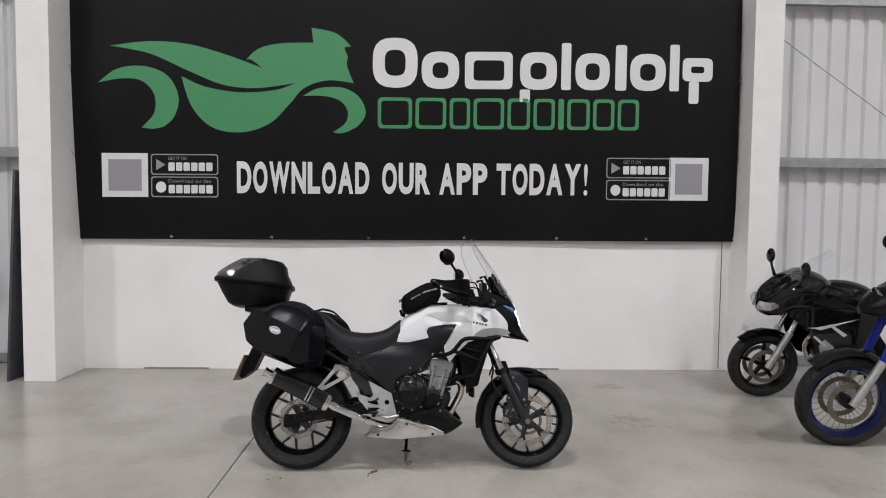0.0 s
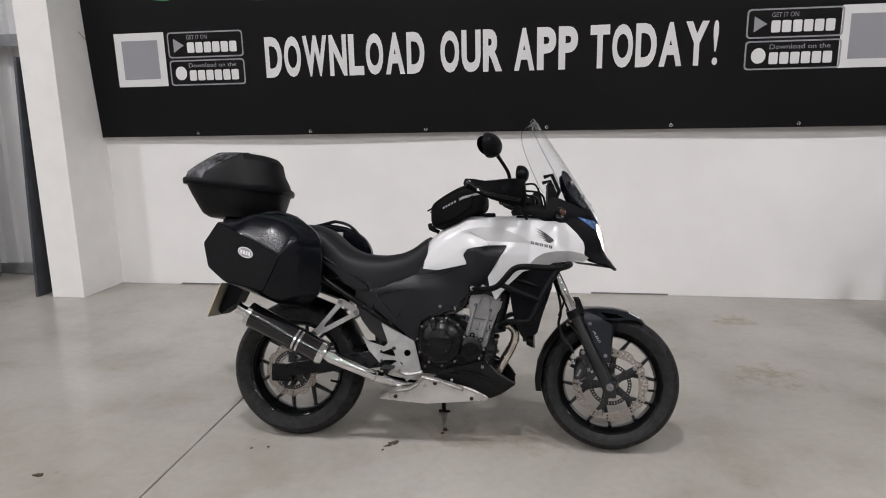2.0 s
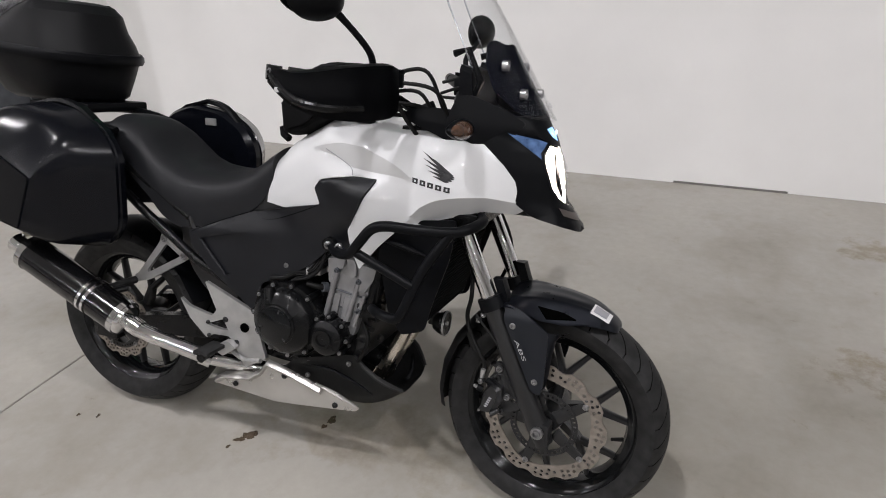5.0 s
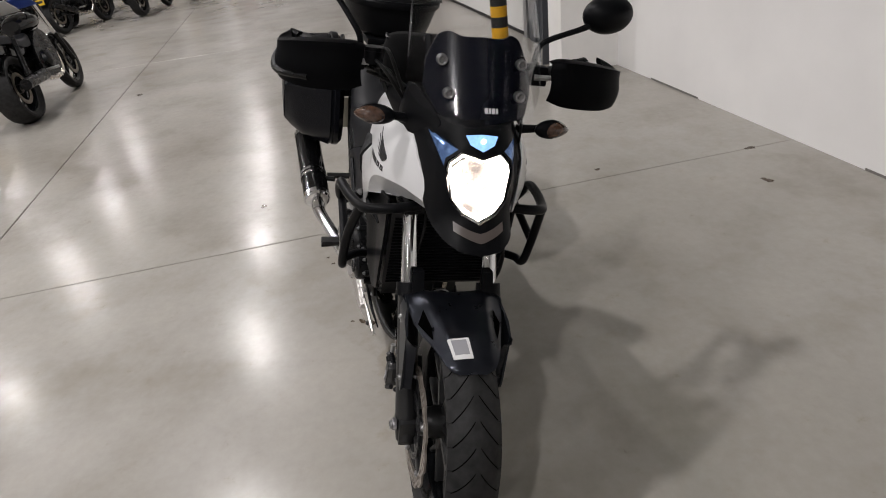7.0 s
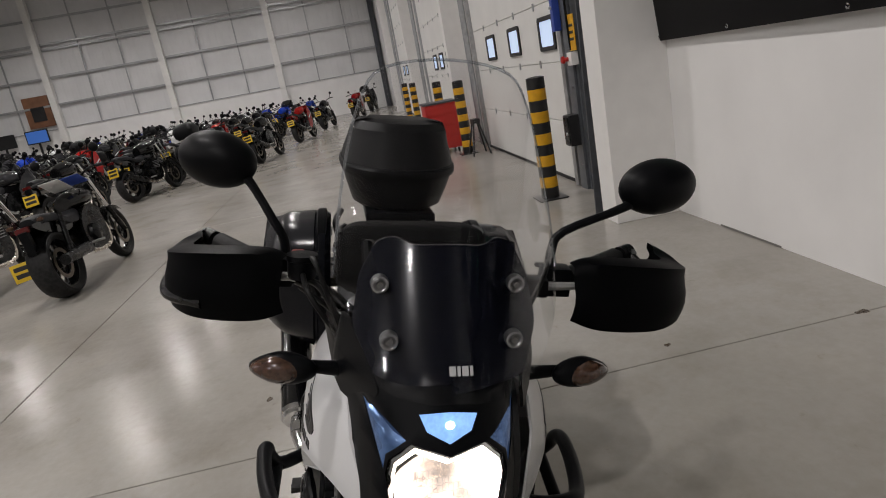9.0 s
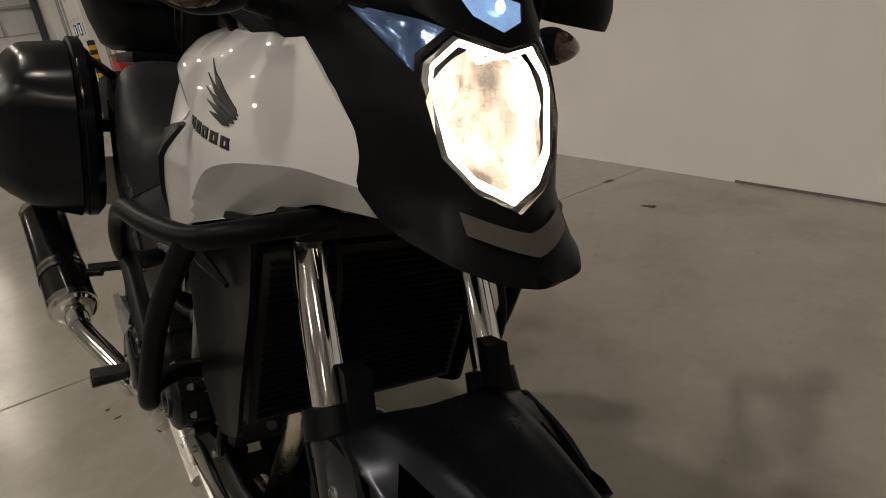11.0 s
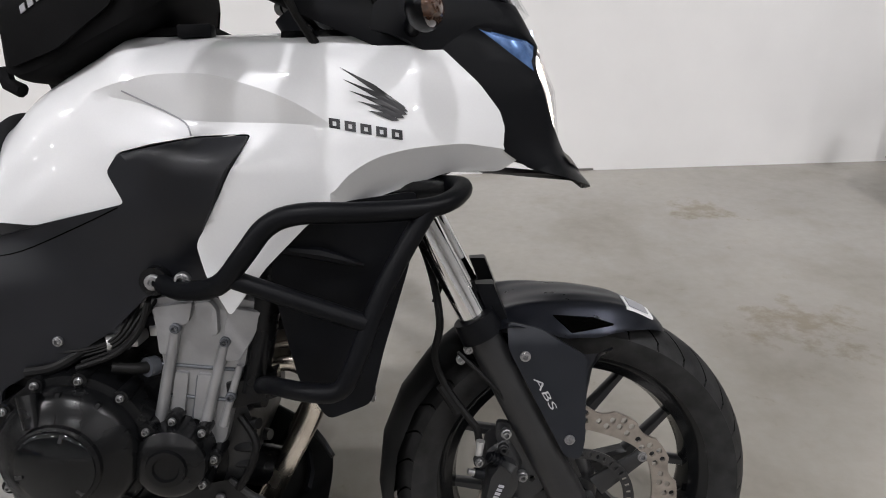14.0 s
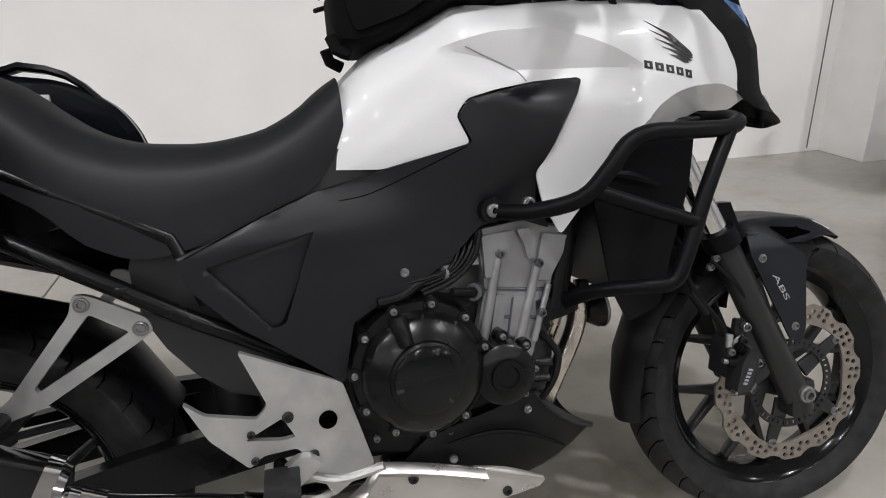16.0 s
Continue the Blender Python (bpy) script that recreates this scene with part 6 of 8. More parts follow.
# ---- luggage ----
outp = [(-0.965, 0.865), (-0.945, 0.905), (-0.885, 0.962), (-0.77, 0.998), (-0.655, 0.975), (-0.578, 0.920), (-0.558, 0.860), (-0.588, 0.645), (-0.645, 0.605), (-0.87, 0.690), (-0.944, 0.756)]
inp = [(-0.945, 0.865), (-0.92, 0.915), (-0.865, 0.972), (-0.765, 1.008), (-0.63, 0.988), (-0.545, 0.935), (-0.505, 0.865), (-0.514, 0.655), (-0.58, 0.585), (-0.85, 0.676), (-0.92, 0.758)]
for s in (-1, 1):
    def scaled(p, k):
        return [((a + 0.76) * k - 0.76, (b - 0.83) * k + 0.83) for a, b in p]
    face = [(-0.962, 0.866), (-0.942, 0.894), (-0.900, 0.956), (-0.812, 0.909), (-0.722, 0.863), (-0.628, 0.815), (-0.640, 0.785), (-0.680, 0.696), (-0.695, 0.664), (-0.866, 0.704), (-0.940, 0.766)]
    def between(p, q, t):
        return [(a + (c - a) * t, b + (d - b) * t) for (a, b), (c, d) in zip(p, q)]
    rings = [(0.215, scaled(inp, 0.93), 0.03), (0.232, inp, 0.04), (0.250, inp, 0.04), (0.254, scaled(inp, 0.985), 0.04), (0.262, scaled(inp, 0.985), 0.04), (0.266, inp, 0.04), (0.310, between(inp, outp, 0.5), 0.04), (0.352, outp, 0.035), (0.372, between(outp, face, 0.14), 0.03), (0.405, between(outp, face, 0.55), 0.02), (0.428, between(outp, face, 0.93), 0.012), (0.433, face, 0.010)]
    sx, sz, sy = (0.075, -0.012, 0.04) if s > 0 else (0.0, 0.0, 0.0)
    case = part("side_case", side_loft([(s * (y + sy), [(a + sx, b + sz) for a, b in rounded(p, r, 4)]) for y, p, r in rings]), M_CASEG, bike, "black hard plastic side case", sharp=32)
    case.location = Vector((-0.035, 0.05, 0.004)) if s < 0 else Vector((0, 0, 0))
    lid = rounded([(-0.958, 0.868), (-0.898, 0.950), (-0.634, 0.812), (-0.698, 0.671), (-0.864, 0.709), (-0.935, 0.768)], 0.010, 3)
    part("case_panel", slab(lid, (), lambda u, v, t: (u + sx, s * (0.4362 + sy - t), v + sz), 0.006, step=0), M_CASE, case, "textured black outer panel", sharp=45)
    badge = [(-0.776 + 0.034 * math.cos(t) * 0.95 + 0.004 * math.sin(t), 0.827 - 0.011 * math.cos(t) + 0.021 * math.sin(t)) for t in [2 * math.pi * k / 28 for k in range(28)]]
    part("badge", slab(badge, (), lambda u, v, t: (u + sx, s * (0.4385 + sy - t), v + sz), 0.004), M_DECALG, case, "oval silver badge", smooth=False)
    inner = [(-0.776 + (a + 0.776) * 0.82, 0.827 + (b - 0.827) * 0.78) for a, b in badge]
    part("badge_field", slab(inner, (), lambda u, v, t: (u + sx, s * (0.4392 + sy - t), v + sz), 0.003), M_GREY_PRINT, case, smooth=False)
    for k in range(4):
        u0 = -0.797 + 0.0115 * k
        zz = 0.8335 - 0.0032 * k
        part("badge_mark", slab([(u0, zz + 0.006), (u0 + 0.008, zz + 0.004), (u0 + 0.008, zz - 0.012), (u0, zz - 0.010)], (), lambda u, v, t: (u + sx, s * (0.4398 + sy - t), v + sz), 0.002), M_WHITE_PRINT, case, smooth=False)
    up = 0.016 if s > 0 else 0.003
    part("case_handle", loft([[(x + sx, s * (0.243 + sy + dy), z + sz + dz + lift) for dy, dz in ((-0.016, -0.004), (-0.012, 0.005), (0.012, 0.005), (0.016, -0.004), (0.012, -0.010), (-0.012, -0.010))] for x, z, lift in ((-0.835, 0.975, 0.0), (-0.80, 0.996, 0.0), (-0.75, 1.008, 0.0), (-0.705, 1.006, up * 0.9), (-0.66, 0.996, up), (-0.63, 0.984, up), (-0.60, 0.964, up * 0.8), (-0.565, 0.938, 0.0), (-0.545, 0.922, 0.0))]), M_MATTE, case, "arched black carrying handle")
    part("case_lock", tube([(-0.655 + sx, s * (0.285 + sy), 0.965 + sz), (-0.651 + sx, s * (0.300 + sy), 0.972 + sz)], 0.009, 14), M_ALU, case, "small metal lock")
    part("lock_plate", box(-0.70 + sx, -0.655 + sx, s * (0.216 + sy) - 0.006, s * (0.216 + sy) + 0.006, 0.938 + sz, 0.962 + sz, 0.003), M_ALU, case, "pale metal latch plate")
    part("case_bracket", box(-0.86, -0.60, min(s * 0.14, s * 0.22), max(s * 0.14, s * 0.22), 0.80, 0.83, 0.006), M_SATIN, bike)


def rrect(x0, x1, hw, z, r, shear=-0.10):
    pts = rounded([(x0, -hw * 0.80), (x0 + 0.16, -hw), (x1 - 0.10, -hw * 0.92), (x1, -hw * 0.45), (x1, hw * 0.45), (x1 - 0.10, hw * 0.92), (x0 + 0.16, hw), (x0, hw * 0.80)], r, 4)
    return [(a, b, z + shear * (a + 1.02)) for a, b in pts]


low = [(-1.145, -0.835, 0.14, 0.991, 0.05), (-1.175, -0.820, 0.165, 1.007, 0.06), (-1.215, -0.805, 0.19, 1.07, 0.08), (-1.24, -0.795, 0.203, 1.115, 0.09), (-1.245, -0.790, 0.206, 1.128, 0.09)]
top = part("top_case", loft([rrect(*v, shear=-0.02 - 0.08 * i / 4) for i, v in enumerate(low)]), M_CASE, bike, "black hard plastic top case with textured lid", sharp=50)
part("case_lip", loft([rrect(-1.260, -0.780, 0.212, 1.126, 0.095), rrect(-1.263, -0.776, 0.215, 1.136, 0.095), rrect(-1.263, -0.776, 0.215, 1.150, 0.095), rrect(-1.257, -0.782, 0.211, 1.158, 0.095)]), M_MATTE, top)
lidr = [(-1.252, -0.788, 0.207, 1.152, 0.09), (-1.24, -0.80, 0.202, 1.185, 0.09), (-1.195, -0.82, 0.188, 1.225, 0.09), (-1.148, -0.830, 0.176, 1.266, 0.08), (-1.108, -0.852, 0.158, 1.292, 0.07), (-1.085, -0.89, 0.125, 1.301, 0.05)]
part("case_lid", loft([rrect(*v, shear=-0.10 if i < 3 else -0.05) for i, v in enumerate(lidr)]), M_CASE, top, "textured black lid", sharp=22)
lens_rings = []
for i, v in enumerate(lidr[:5]):
    ring = rrect(*v, shear=-0.10 if i < 3 else -0.05)
    lens_rings.append([(a - 0.003, b, z + 0.003) for a, b, z in ring[-7:] + ring[:7]])
lens = loft(lens_rings, caps=False, closed_ring=False)
bmesh.ops.solidify(lens, geom=lens.faces[:], thickness=0.004)
part("rear_lens", lens, M_CLEARL, top, "clear and smoked rear reflector lens")
part("case_base", box(-1.07, -0.86, -0.085, 0.085, 0.984, 1.006, 0.006), M_MATTE, top)
part("lock_cap", lathe([(0.001, 0.004), (0.012, 0.003), (0.014, 0.0)], (-1.055, -0.05, 0.985), "X", 16, closed=False), M_CHROME, top)

for o in bike.children:
    if o.name.split(".")[0] in ("top_case", "luggage_rack"):
        o.location += Vector((-0.02, 0.072, 0.010))

# tank bag
BAG = [(-0.084, 1.046, 0.998, 0.045), (-0.076, 1.064, 0.966, 0.078), (-0.045, 1.086, 0.955, 0.104), (0.0, 1.113, 0.962, 0.122), (0.05, 1.138, 0.984, 0.134), (0.09, 1.151, 1.002, 0.142), (0.13, 1.150, 1.022, 0.150), (0.158, 1.124, 1.046, 0.140), (0.168, 1.102, 1.068, 0.110)]


def bag_w(x, k=3):
    return lerp_table([(q[0], q[k]) for q in BAG], x)


rings = []
for i in range(24):
    x = BAG[0][0] + (BAG[-1][0] - BAG[0][0]) * i / 23
    zt, zb, hw = bag_w(x, 1), bag_w(x, 2), bag_w(x, 3)
    ring = []
    for j in range(32):
        a = 2 * math.pi * j / 32
        cc, ss = math.cos(a), math.sin(a)
        ring.append((x, hw * math.copysign(abs(cc) ** 0.33, cc), (zt + zb) / 2 + (zt - zb) / 2 * math.copysign(abs(ss) ** 0.36, ss) - 0.010 * (abs(cc) > 0.9)))
    rings.append(ring)
bag = part("tank_bag", loft(rings), M_FABRIC, bike, "small black nylon tank bag", sharp=60)
for s in (-1, 1):
    part("bag_piping", tube([(x, s * (bag_w(x) * 0.93 + 0.002), bag_w(x, 1) - 0.010) for x in [-0.10 + 0.02 * k for k in range(13)]], 0.004, 6), M_VINYL, bag)
    pk = rounded([(-0.070, 1.040), (0.06, 1.108), (0.115, 1.112), (0.105, 1.045), (0.02, 0.992), (-0.055, 0.972)], 0.012, 3)
    part("bag_pocket", slab(pk, (), lambda u, v, t: (u, s * (bag_w(u) + 0.006 - t), v), 0.014, step=0.02), M_FABRIC, bag)
    part("reflective_strip", slab([(0.050, 1.082), (0.070, 1.092), (0.140, 1.108), (0.142, 1.099), (0.073, 1.082), (0.053, 1.073)], (), lambda u, v, t: (u, s * (bag_w(u) + 0.008 - t), v), 0.004, step=0.02), M_GREY_PRINT, bag, "grey reflective strip", smooth=False)
    for k in range(5):
        u0, zz = -0.022 + 0.0125 * k, 1.042 + 0.0062 * k
        part("bag_lettering", slab([(u0, zz + 0.004), (u0 + 0.008, zz + 0.008), (u0 + 0.009, zz - 0.001), (u0 + 0.001, zz - 0.005)], (), lambda u, v, t: (u, s * (bag_w(u) + 0.008 - t), v), 0.003), M_GREY_PRINT, bag, "grey lettering bar", smooth=False)
    part("bag_strap", tube([(-0.088, s * 0.06, 0.975), (-0.082, s * 0.065, 0.955), (-0.062, s * 0.07, 0.945)], 0.010, 8), M_FABRIC, bag)
    part("bag_buckle", box(0.165, 0.21, s * 0.10 - 0.012, s * 0.10 + 0.012, 1.005, 1.022, 0.004), M_MATTE, bag)
part("bag_base", side_loft([(y, [(0.0, 0.965), (0.10, 1.02), (0.20, 1.025), (0.20, 1.016), (0.10, 1.008), (0.0, 0.95)]) for y in (-0.08, 0.08)]), M_FABRIC, bag)

# the steering is turned a little to the right
STEER_AXIS = Vector((-0.40, 0, 0.917)).normalized()


def steered(names, pivot, degrees, axis=STEER_AXIS, shift=(0, 0, 0)):
    p = Vector(pivot)
    m = Matrix.Translation(Vector(shift)) @ Matrix.Translation(p) @ Matrix.Rotation(radians(degrees), 4, axis) @ Matrix.Translation(-p)
    for o in bike.children:
        if o.name.split(".")[0] in names:
            o.matrix_basis = m @ o.matrix_basis


FRONT_END = {"front_wheel", "fork_leg", "fork_stanchion", "dust_seal", "fork_post", "axle_clamp", "fender_side", "front_fender", "rear_mudguard_flap", "front_caliper", "caliper_bracket"}
steered(FRONT_END, (0.70, -0.14, 0.29), -3.5, STEER_AXIS, (0, -0.010, 0))
# no steering here: the front end is tipped sideways to fit the camera's view
steered(FRONT_END, (0.70, 0.0, 0.75), -1.6, Vector((1, 0, 0)))
steered({"handlebar", "grip", "bar_end", "switch_block", "lever", "knuckle_guard", "mirror_stalk", "mirror_head", "clutch_perch", "kill_switch", "brake_reservoir"}, (0.20, -0.38, 1.10), -8, Vector((0, 0, 1)))

# ABS lettering on both fender plates
def text_mesh(words, u0, u1, v0, v1, offset=0.0):
    cu = bpy.data.curves.new("lettering", "FONT")
    cu.body, cu.offset, cu.resolution_u = words, offset, 4
    tmp = new("lettering", cu)
    bpy.context.view_layer.update()
    me = bpy.data.meshes.new_from_object(tmp.evaluated_get(bpy.context.evaluated_depsgraph_get()))
    bpy.data.objects.remove(tmp)
    bpy.data.curves.remove(cu)
    co = [v.co.copy() for v in me.vertices]
    ax, bx = min(c.x for c in co), max(c.x for c in co)
    ay, by = min(c.y for c in co), max(c.y for c in co)
    for v, c in zip(me.vertices, co):
        v.co = ((u0 + (u1 - u0) * (c.x - ax) / (bx - ax)), 0, v0 + (v1 - v0) * (c.y - ay) / (by - ay))
    return me


for o in list(bike.children):
    if o.name.split(".")[0] == "fender_side":
        s = -1 if o.data.vertices[0].co.y < 0 else 1
        me = text_mesh("ABS", 0.0, 0.056, -0.0046, 0.0046, 0.0)
        for v in me.vertices:
            a, b = v.co.x, v.co.z
            v.co = (0.630 + 0.47 * a + 1.05 * b, s * 0.1422, 0.520 - 0.88 * a + 0.25 * b)
        me.materials.append(M_DECALM)
        w = new("lettering", me)
        w.parent = o
        w["label"] = "small grey letters reading ABS"

# ---- banner print ----
def view_pt(a, b):
    """Positions in the opening camera view to metres on the sheet."""
    return (-3.40 + (a - 118) * 0.005556, 1.335 + (423 - b) * 0.00543)


def view_pts(run):
    return [view_pt(a, b) for a, b in run]


green = part("emblem", slab(bez([view_pts([(198, 82), (262, 74), (330, 78), (400, 97), (458, 118)]), view_pts([(458, 118), (440, 104), (430, 104)]), view_pts([(430, 104), (452, 84), (490, 74), (546, 72)]), view_pts([(546, 72), (543, 46)]), view_pts([(543, 46), (585, 55), (612, 78)]), view_pts([(612, 78), (600, 80), (606, 96)]),
             view_pts([(606, 96), (604, 112), (616, 142)]), view_pts([(616, 142), (570, 138), (530, 152), (505, 180), (470, 215), (420, 231), (370, 222), (336, 186), (319, 134)]), view_pts([(319, 134), (360, 152), (420, 161), (480, 156), (516, 143)]), view_pts([(516, 143), (450, 153), (390, 148), (330, 124), (265, 95), (198, 82)])]), (), on_banner(), 0.0008, step=0.12), M_GREEN, banner, "green leaf-like emblem shape", smooth=False)
printed("emblem_wheel", bez([view_pts([(177, 146), (210, 122), (255, 117), (295, 133), (314, 170), (306, 205), (288, 222)]), view_pts([(288, 222), (270, 226), (250, 224)]), view_pts([(250, 224), (272, 198), (272, 165), (250, 142), (215, 139), (177, 146)])]), M_GREEN, label="green crescent shape")
printed("emblem_wheel", bez([view_pts([(527, 166), (555, 152), (595, 150), (625, 166), (637, 194), (625, 216), (605, 228)]), view_pts([(605, 228), (592, 231), (580, 229)]), view_pts([(580, 229), (602, 212), (605, 190), (590, 172), (560, 165), (527, 166)])]), M_GREEN, label="green crescent shape")


def block(a0, a1, b0, b1, r, hollow=0.0, material=None, label="plain white block of a company name"):
    out = rounded(view_pts([(a0, b1), (a1, b1), (a1, b0), (a0, b0)]), r, 5)
    holes = []
    if hollow:
        k = hollow
        holes = [rounded(view_pts([(a0 + k, b1 - k), (a1 - k, b1 - k), (a1 - k, b0 + k), (a0 + k, b0 + k)]), r * 0.7, 5)]
    return printed("name_block", out, material or M_WHITE_PRINT, holes, label, step=0.0 if hollow else 0.1)


for a0, a1, b0, b1, r, k in ((649, 727, 61, 149, 0.2, 21), (734, 800, 84, 150, 0.17, 19), (810, 894, 84, 150, 0.06, 15), (907, 972, 84, 150, 0.14, 18), (907, 925, 150, 172, 0.02, 0), (980, 997, 67, 150, 0.02, 0), (1005, 1066, 84, 150, 0.16, 18), (1076, 1096, 69, 150, 0.03, 0), (1102, 1166, 84, 150, 0.16, 18), (1173, 1190, 67, 150, 0.02, 0), (1196, 1250, 90, 132, 0.06, 15), (1208, 1226, 132, 172, 0.03, 0)):
    block(a0, a1, b0, b1, r, k)
x = 658
for w in (66, 60, 42, 60, 46, 44, 16, 46, 44, 44):
    block(x, x + w - 6, 166, 221, 0.05, 6 if w > 20 else 0, M_GREEN, "plain green block of a company name")
    x += w


def banner_words(words, a0, a1, b0, b1, offset, material, label):
    (u0, v1), (u1, v0) = view_pt(a0, b0), view_pt(a1, b1)
    me = text_mesh(words, u0, u1, v0, v1, offset)
    for v in me.vertices:
        v.co = (v.co.x, banner_y(v.co.x, v.co.z) - 0.005, v.co.z + tilt_b(v.co.x))
    me.materials.append(material)
    ob = new("lettering", me)
    ob.parent = banner
    ob["label"] = label
    return ob


WIDE = {"W": 1.42, "!": 0.42, "L": 0.86, "T": 0.94, "Y": 1.08, "A": 1.08}


def condensed_word(word, a0, a1, label):
    """One word in narrow heavy capitals of even width."""
    gap = 0.12
    total = sum(WIDE.get(c, 1.0) for c in word) + gap * (len(word) - 1)
    k = (a1 - a0) / total
    verts, faces, at = [], [], a0
    for c in word:
        w = WIDE.get(c, 1.0) * k
        inset = 0.2 * w if c == "!" else 0.0
        (u0, v1), (u1, v0) = view_pt(at + inset, 282), view_pt(at + w - inset, 339)
        me = text_mesh(c, u0, u1, v0, v1, 0.0 if c == "!" else 0.042)
        n = len(verts)
        verts += [(v.co.x, banner_y(v.co.x, v.co.z) - 0.005, v.co.z + tilt_b(v.co.x)) for v in me.vertices]
        faces += [[n + i for i in p.vertices] for p in me.polygons]
        bpy.data.meshes.remove(me)
        at += w + gap * k
    me = bpy.data.meshes.new("words")
    me.from_pydata(verts, [], faces)
    me.materials.append(M_WHITE_PRINT)
    ob = new("lettering", me)
    ob.parent = banner
    ob["label"] = label


for word, a0, a1 in (("DOWNLOAD", 413, 644), ("OUR", 666, 751), ("APP", 767, 852), ("TODAY!", 868, 1033)):
    condensed_word(word, a0, a1, "heavy white capitals reading " + word.strip("!").lower())
for a0, a1 in ((181, 260), (1177, 1248)):
    block(a0, a1, 269, 347, 0.004, 0, M_WHITE_PRINT, "plain white square panel")
    printed("grey_square", rounded(view_pts([(a0 + 11, 336), (a1 - 11, 336), (a1 - 11, 280), (a0 + 11, 280)]), 0.002, 2), M_GREY_PRINT, (), "plain grey square", step=0.1, off=0.0042)
for a0, tip in ((265, "g"), (1064, "g")):
    for b0, words in ((270, "GET IT ON"), (310, "Download on the")):
        out = rounded(view_pts([(a0, b0 + 37), (a0 + 116, b0 + 37), (a0 + 116, b0), (a0, b0)]), 0.03, 4)
        inn = rounded(view_pts([(a0 + 2, b0 + 35), (a0 + 114, b0 + 35), (a0 + 114, b0 + 2), (a0 + 2, b0 + 2)]), 0.025, 4)
        printed("store_frame", out, M_GREY_PRINT, [inn], "thin grey rounded frame", step=0)
        banner_words(words, a0 + 30, a0 + (62 if b0 < 300 else 103), b0 + 5, b0 + 11, 0.0, M_GREY_PRINT, "small grey words")
        for k in range(6):
            printed("store_bar", rounded(view_pts([(a0 + 30 + 13 * k, b0 + 30), (a0 + 41 + 13 * k, b0 + 30), (a0 + 41 + 13 * k, b0 + 15), (a0 + 30 + 13 * k, b0 + 15)]), 0.012, 3), M_WHITE_PRINT, (), "white bar in place of a shop name", step=0)
        if b0 < 300:
            printed("store_sign", view_pts([(a0 + 9, b0 + 29), (a0 + 25, b0 + 19), (a0 + 9, b0 + 9)]), M_GREY_PRINT, (), "small grey triangle", step=0)
        else:
            printed("store_sign", [view_pt(a0 + 17 + 9 * math.cos(t), b0 + 19 + 10 * math.sin(t)) for t in [-2 * math.pi * k / 16 for k in range(16)]], M_WHITE_PRINT, (), "small white disc", step=0)
for a in (123, 299, 473, 643, 812, 977, 1138, 1298):
    u, v = view_pt(a, 418)
    part("eyelet", lathe([(0.006, -0.002), (0.014, -0.003), (0.015, 0.0), (0.006, 0.001)], (u, banner_y(u, v) - 0.003, v + tilt_b(u)), "Y", 14), M_CHROME, banner, "metal eyelet")
for b in (275, 128):
    for a in (121, 1300):
        u, v = view_pt(a, b)
        part("eyelet", lathe([(0.006, -0.002), (0.012, -0.003), (0.013, 0.0), (0.006, 0.001)], (u, banner_y(u, v) - 0.003, v + tilt_b(u)), "Y", 14), M_CHROME, banner, "metal eyelet")
        part("tie", tube([(u, banner_y(u, v) - 0.004, v + tilt_b(u)), ((-3.34 if a < 500 else 3.18), 2.40, v + 0.02)], 0.003, 6), M_BLK, banner)

# the sheet's foot is bent back to lose a shadow band; widths are scaled to fit the camera's view
for o in banner.children:
    for v in o.data.vertices:
        v.co.x = max(-3.327, v.co.x * (1 + (v.co.y - BY) / 6.3))

# ---- west door bays ----
DY = 2.44
M_DOORW = mat("white_sectional_door", (0.74, 0.735, 0.71), 0.4, bump=0.06, bscale=30, vary=0.04, vscale=2)
M_SEAL = mat("black_rubber_seal", (0.012, 0.012, 0.013), 0.6)
M_BLUEP = mat("blue_plastic", (0.03, 0.07, 0.35), 0.4)


def sectional_door(name, x0, x1, windows, wz=1.55):
    d = new(name)
    tagged(d, "white sectional overhead door with a row of small windows", "door", "", "structure")
    part("door_seal", box(x0, x1, DY - 0.01, DY + 0.03, 0.0, 0.03), M_SEAL, d, smooth=False)
    z = 0.032
    while z < 5.0:
        top = min(z + 0.61, 5.0)
        part("door_section", box(x0, x1, DY, DY + 0.045, z, top - 0.006, 0.004, segs=1), M_DOORW, d, smooth=False)
        n = 5
        for k in range(1, n):
            xx = x0 + (x1 - x0) * k / n
            part("hinge", box(xx - 0.02, xx + 0.02, DY - 0.012, DY - 0.0005, top - 0.05, top + 0.03, 0.002, segs=1), M_STEEL, d, smooth=False)
        z = top
    for xc in windows:
        fr = part("window_frame", slab(rounded([(xc - 0.27, wz - 0.175), (xc + 0.27, wz - 0.175), (xc + 0.27, wz + 0.175), (xc - 0.27, wz + 0.175)], 0.05, 4), [rounded([(xc - 0.225, wz - 0.13), (xc + 0.225, wz - 0.13), (xc + 0.225, wz + 0.13), (xc - 0.225, wz + 0.13)], 0.03, 4)], flat_xz(DY - 0.022), 0.021), M_SEAL, d, "black rubber window frame", smooth=False)
        part("pane", box(xc - 0.235, xc + 0.235, DY - 0.010, DY - 0.004, wz - 0.14, wz + 0.14), M_PANE, fr, "bright daylight in the window pane", smooth=False)
    for xx in (x0, x1):
        part("door_track", box(xx - 0.05, xx + 0.05, DY - 0.05, DY + 0.10, 0.0, 5.0, 0.006), M_STEEL, d, "galvanised vertical door track")
    return d


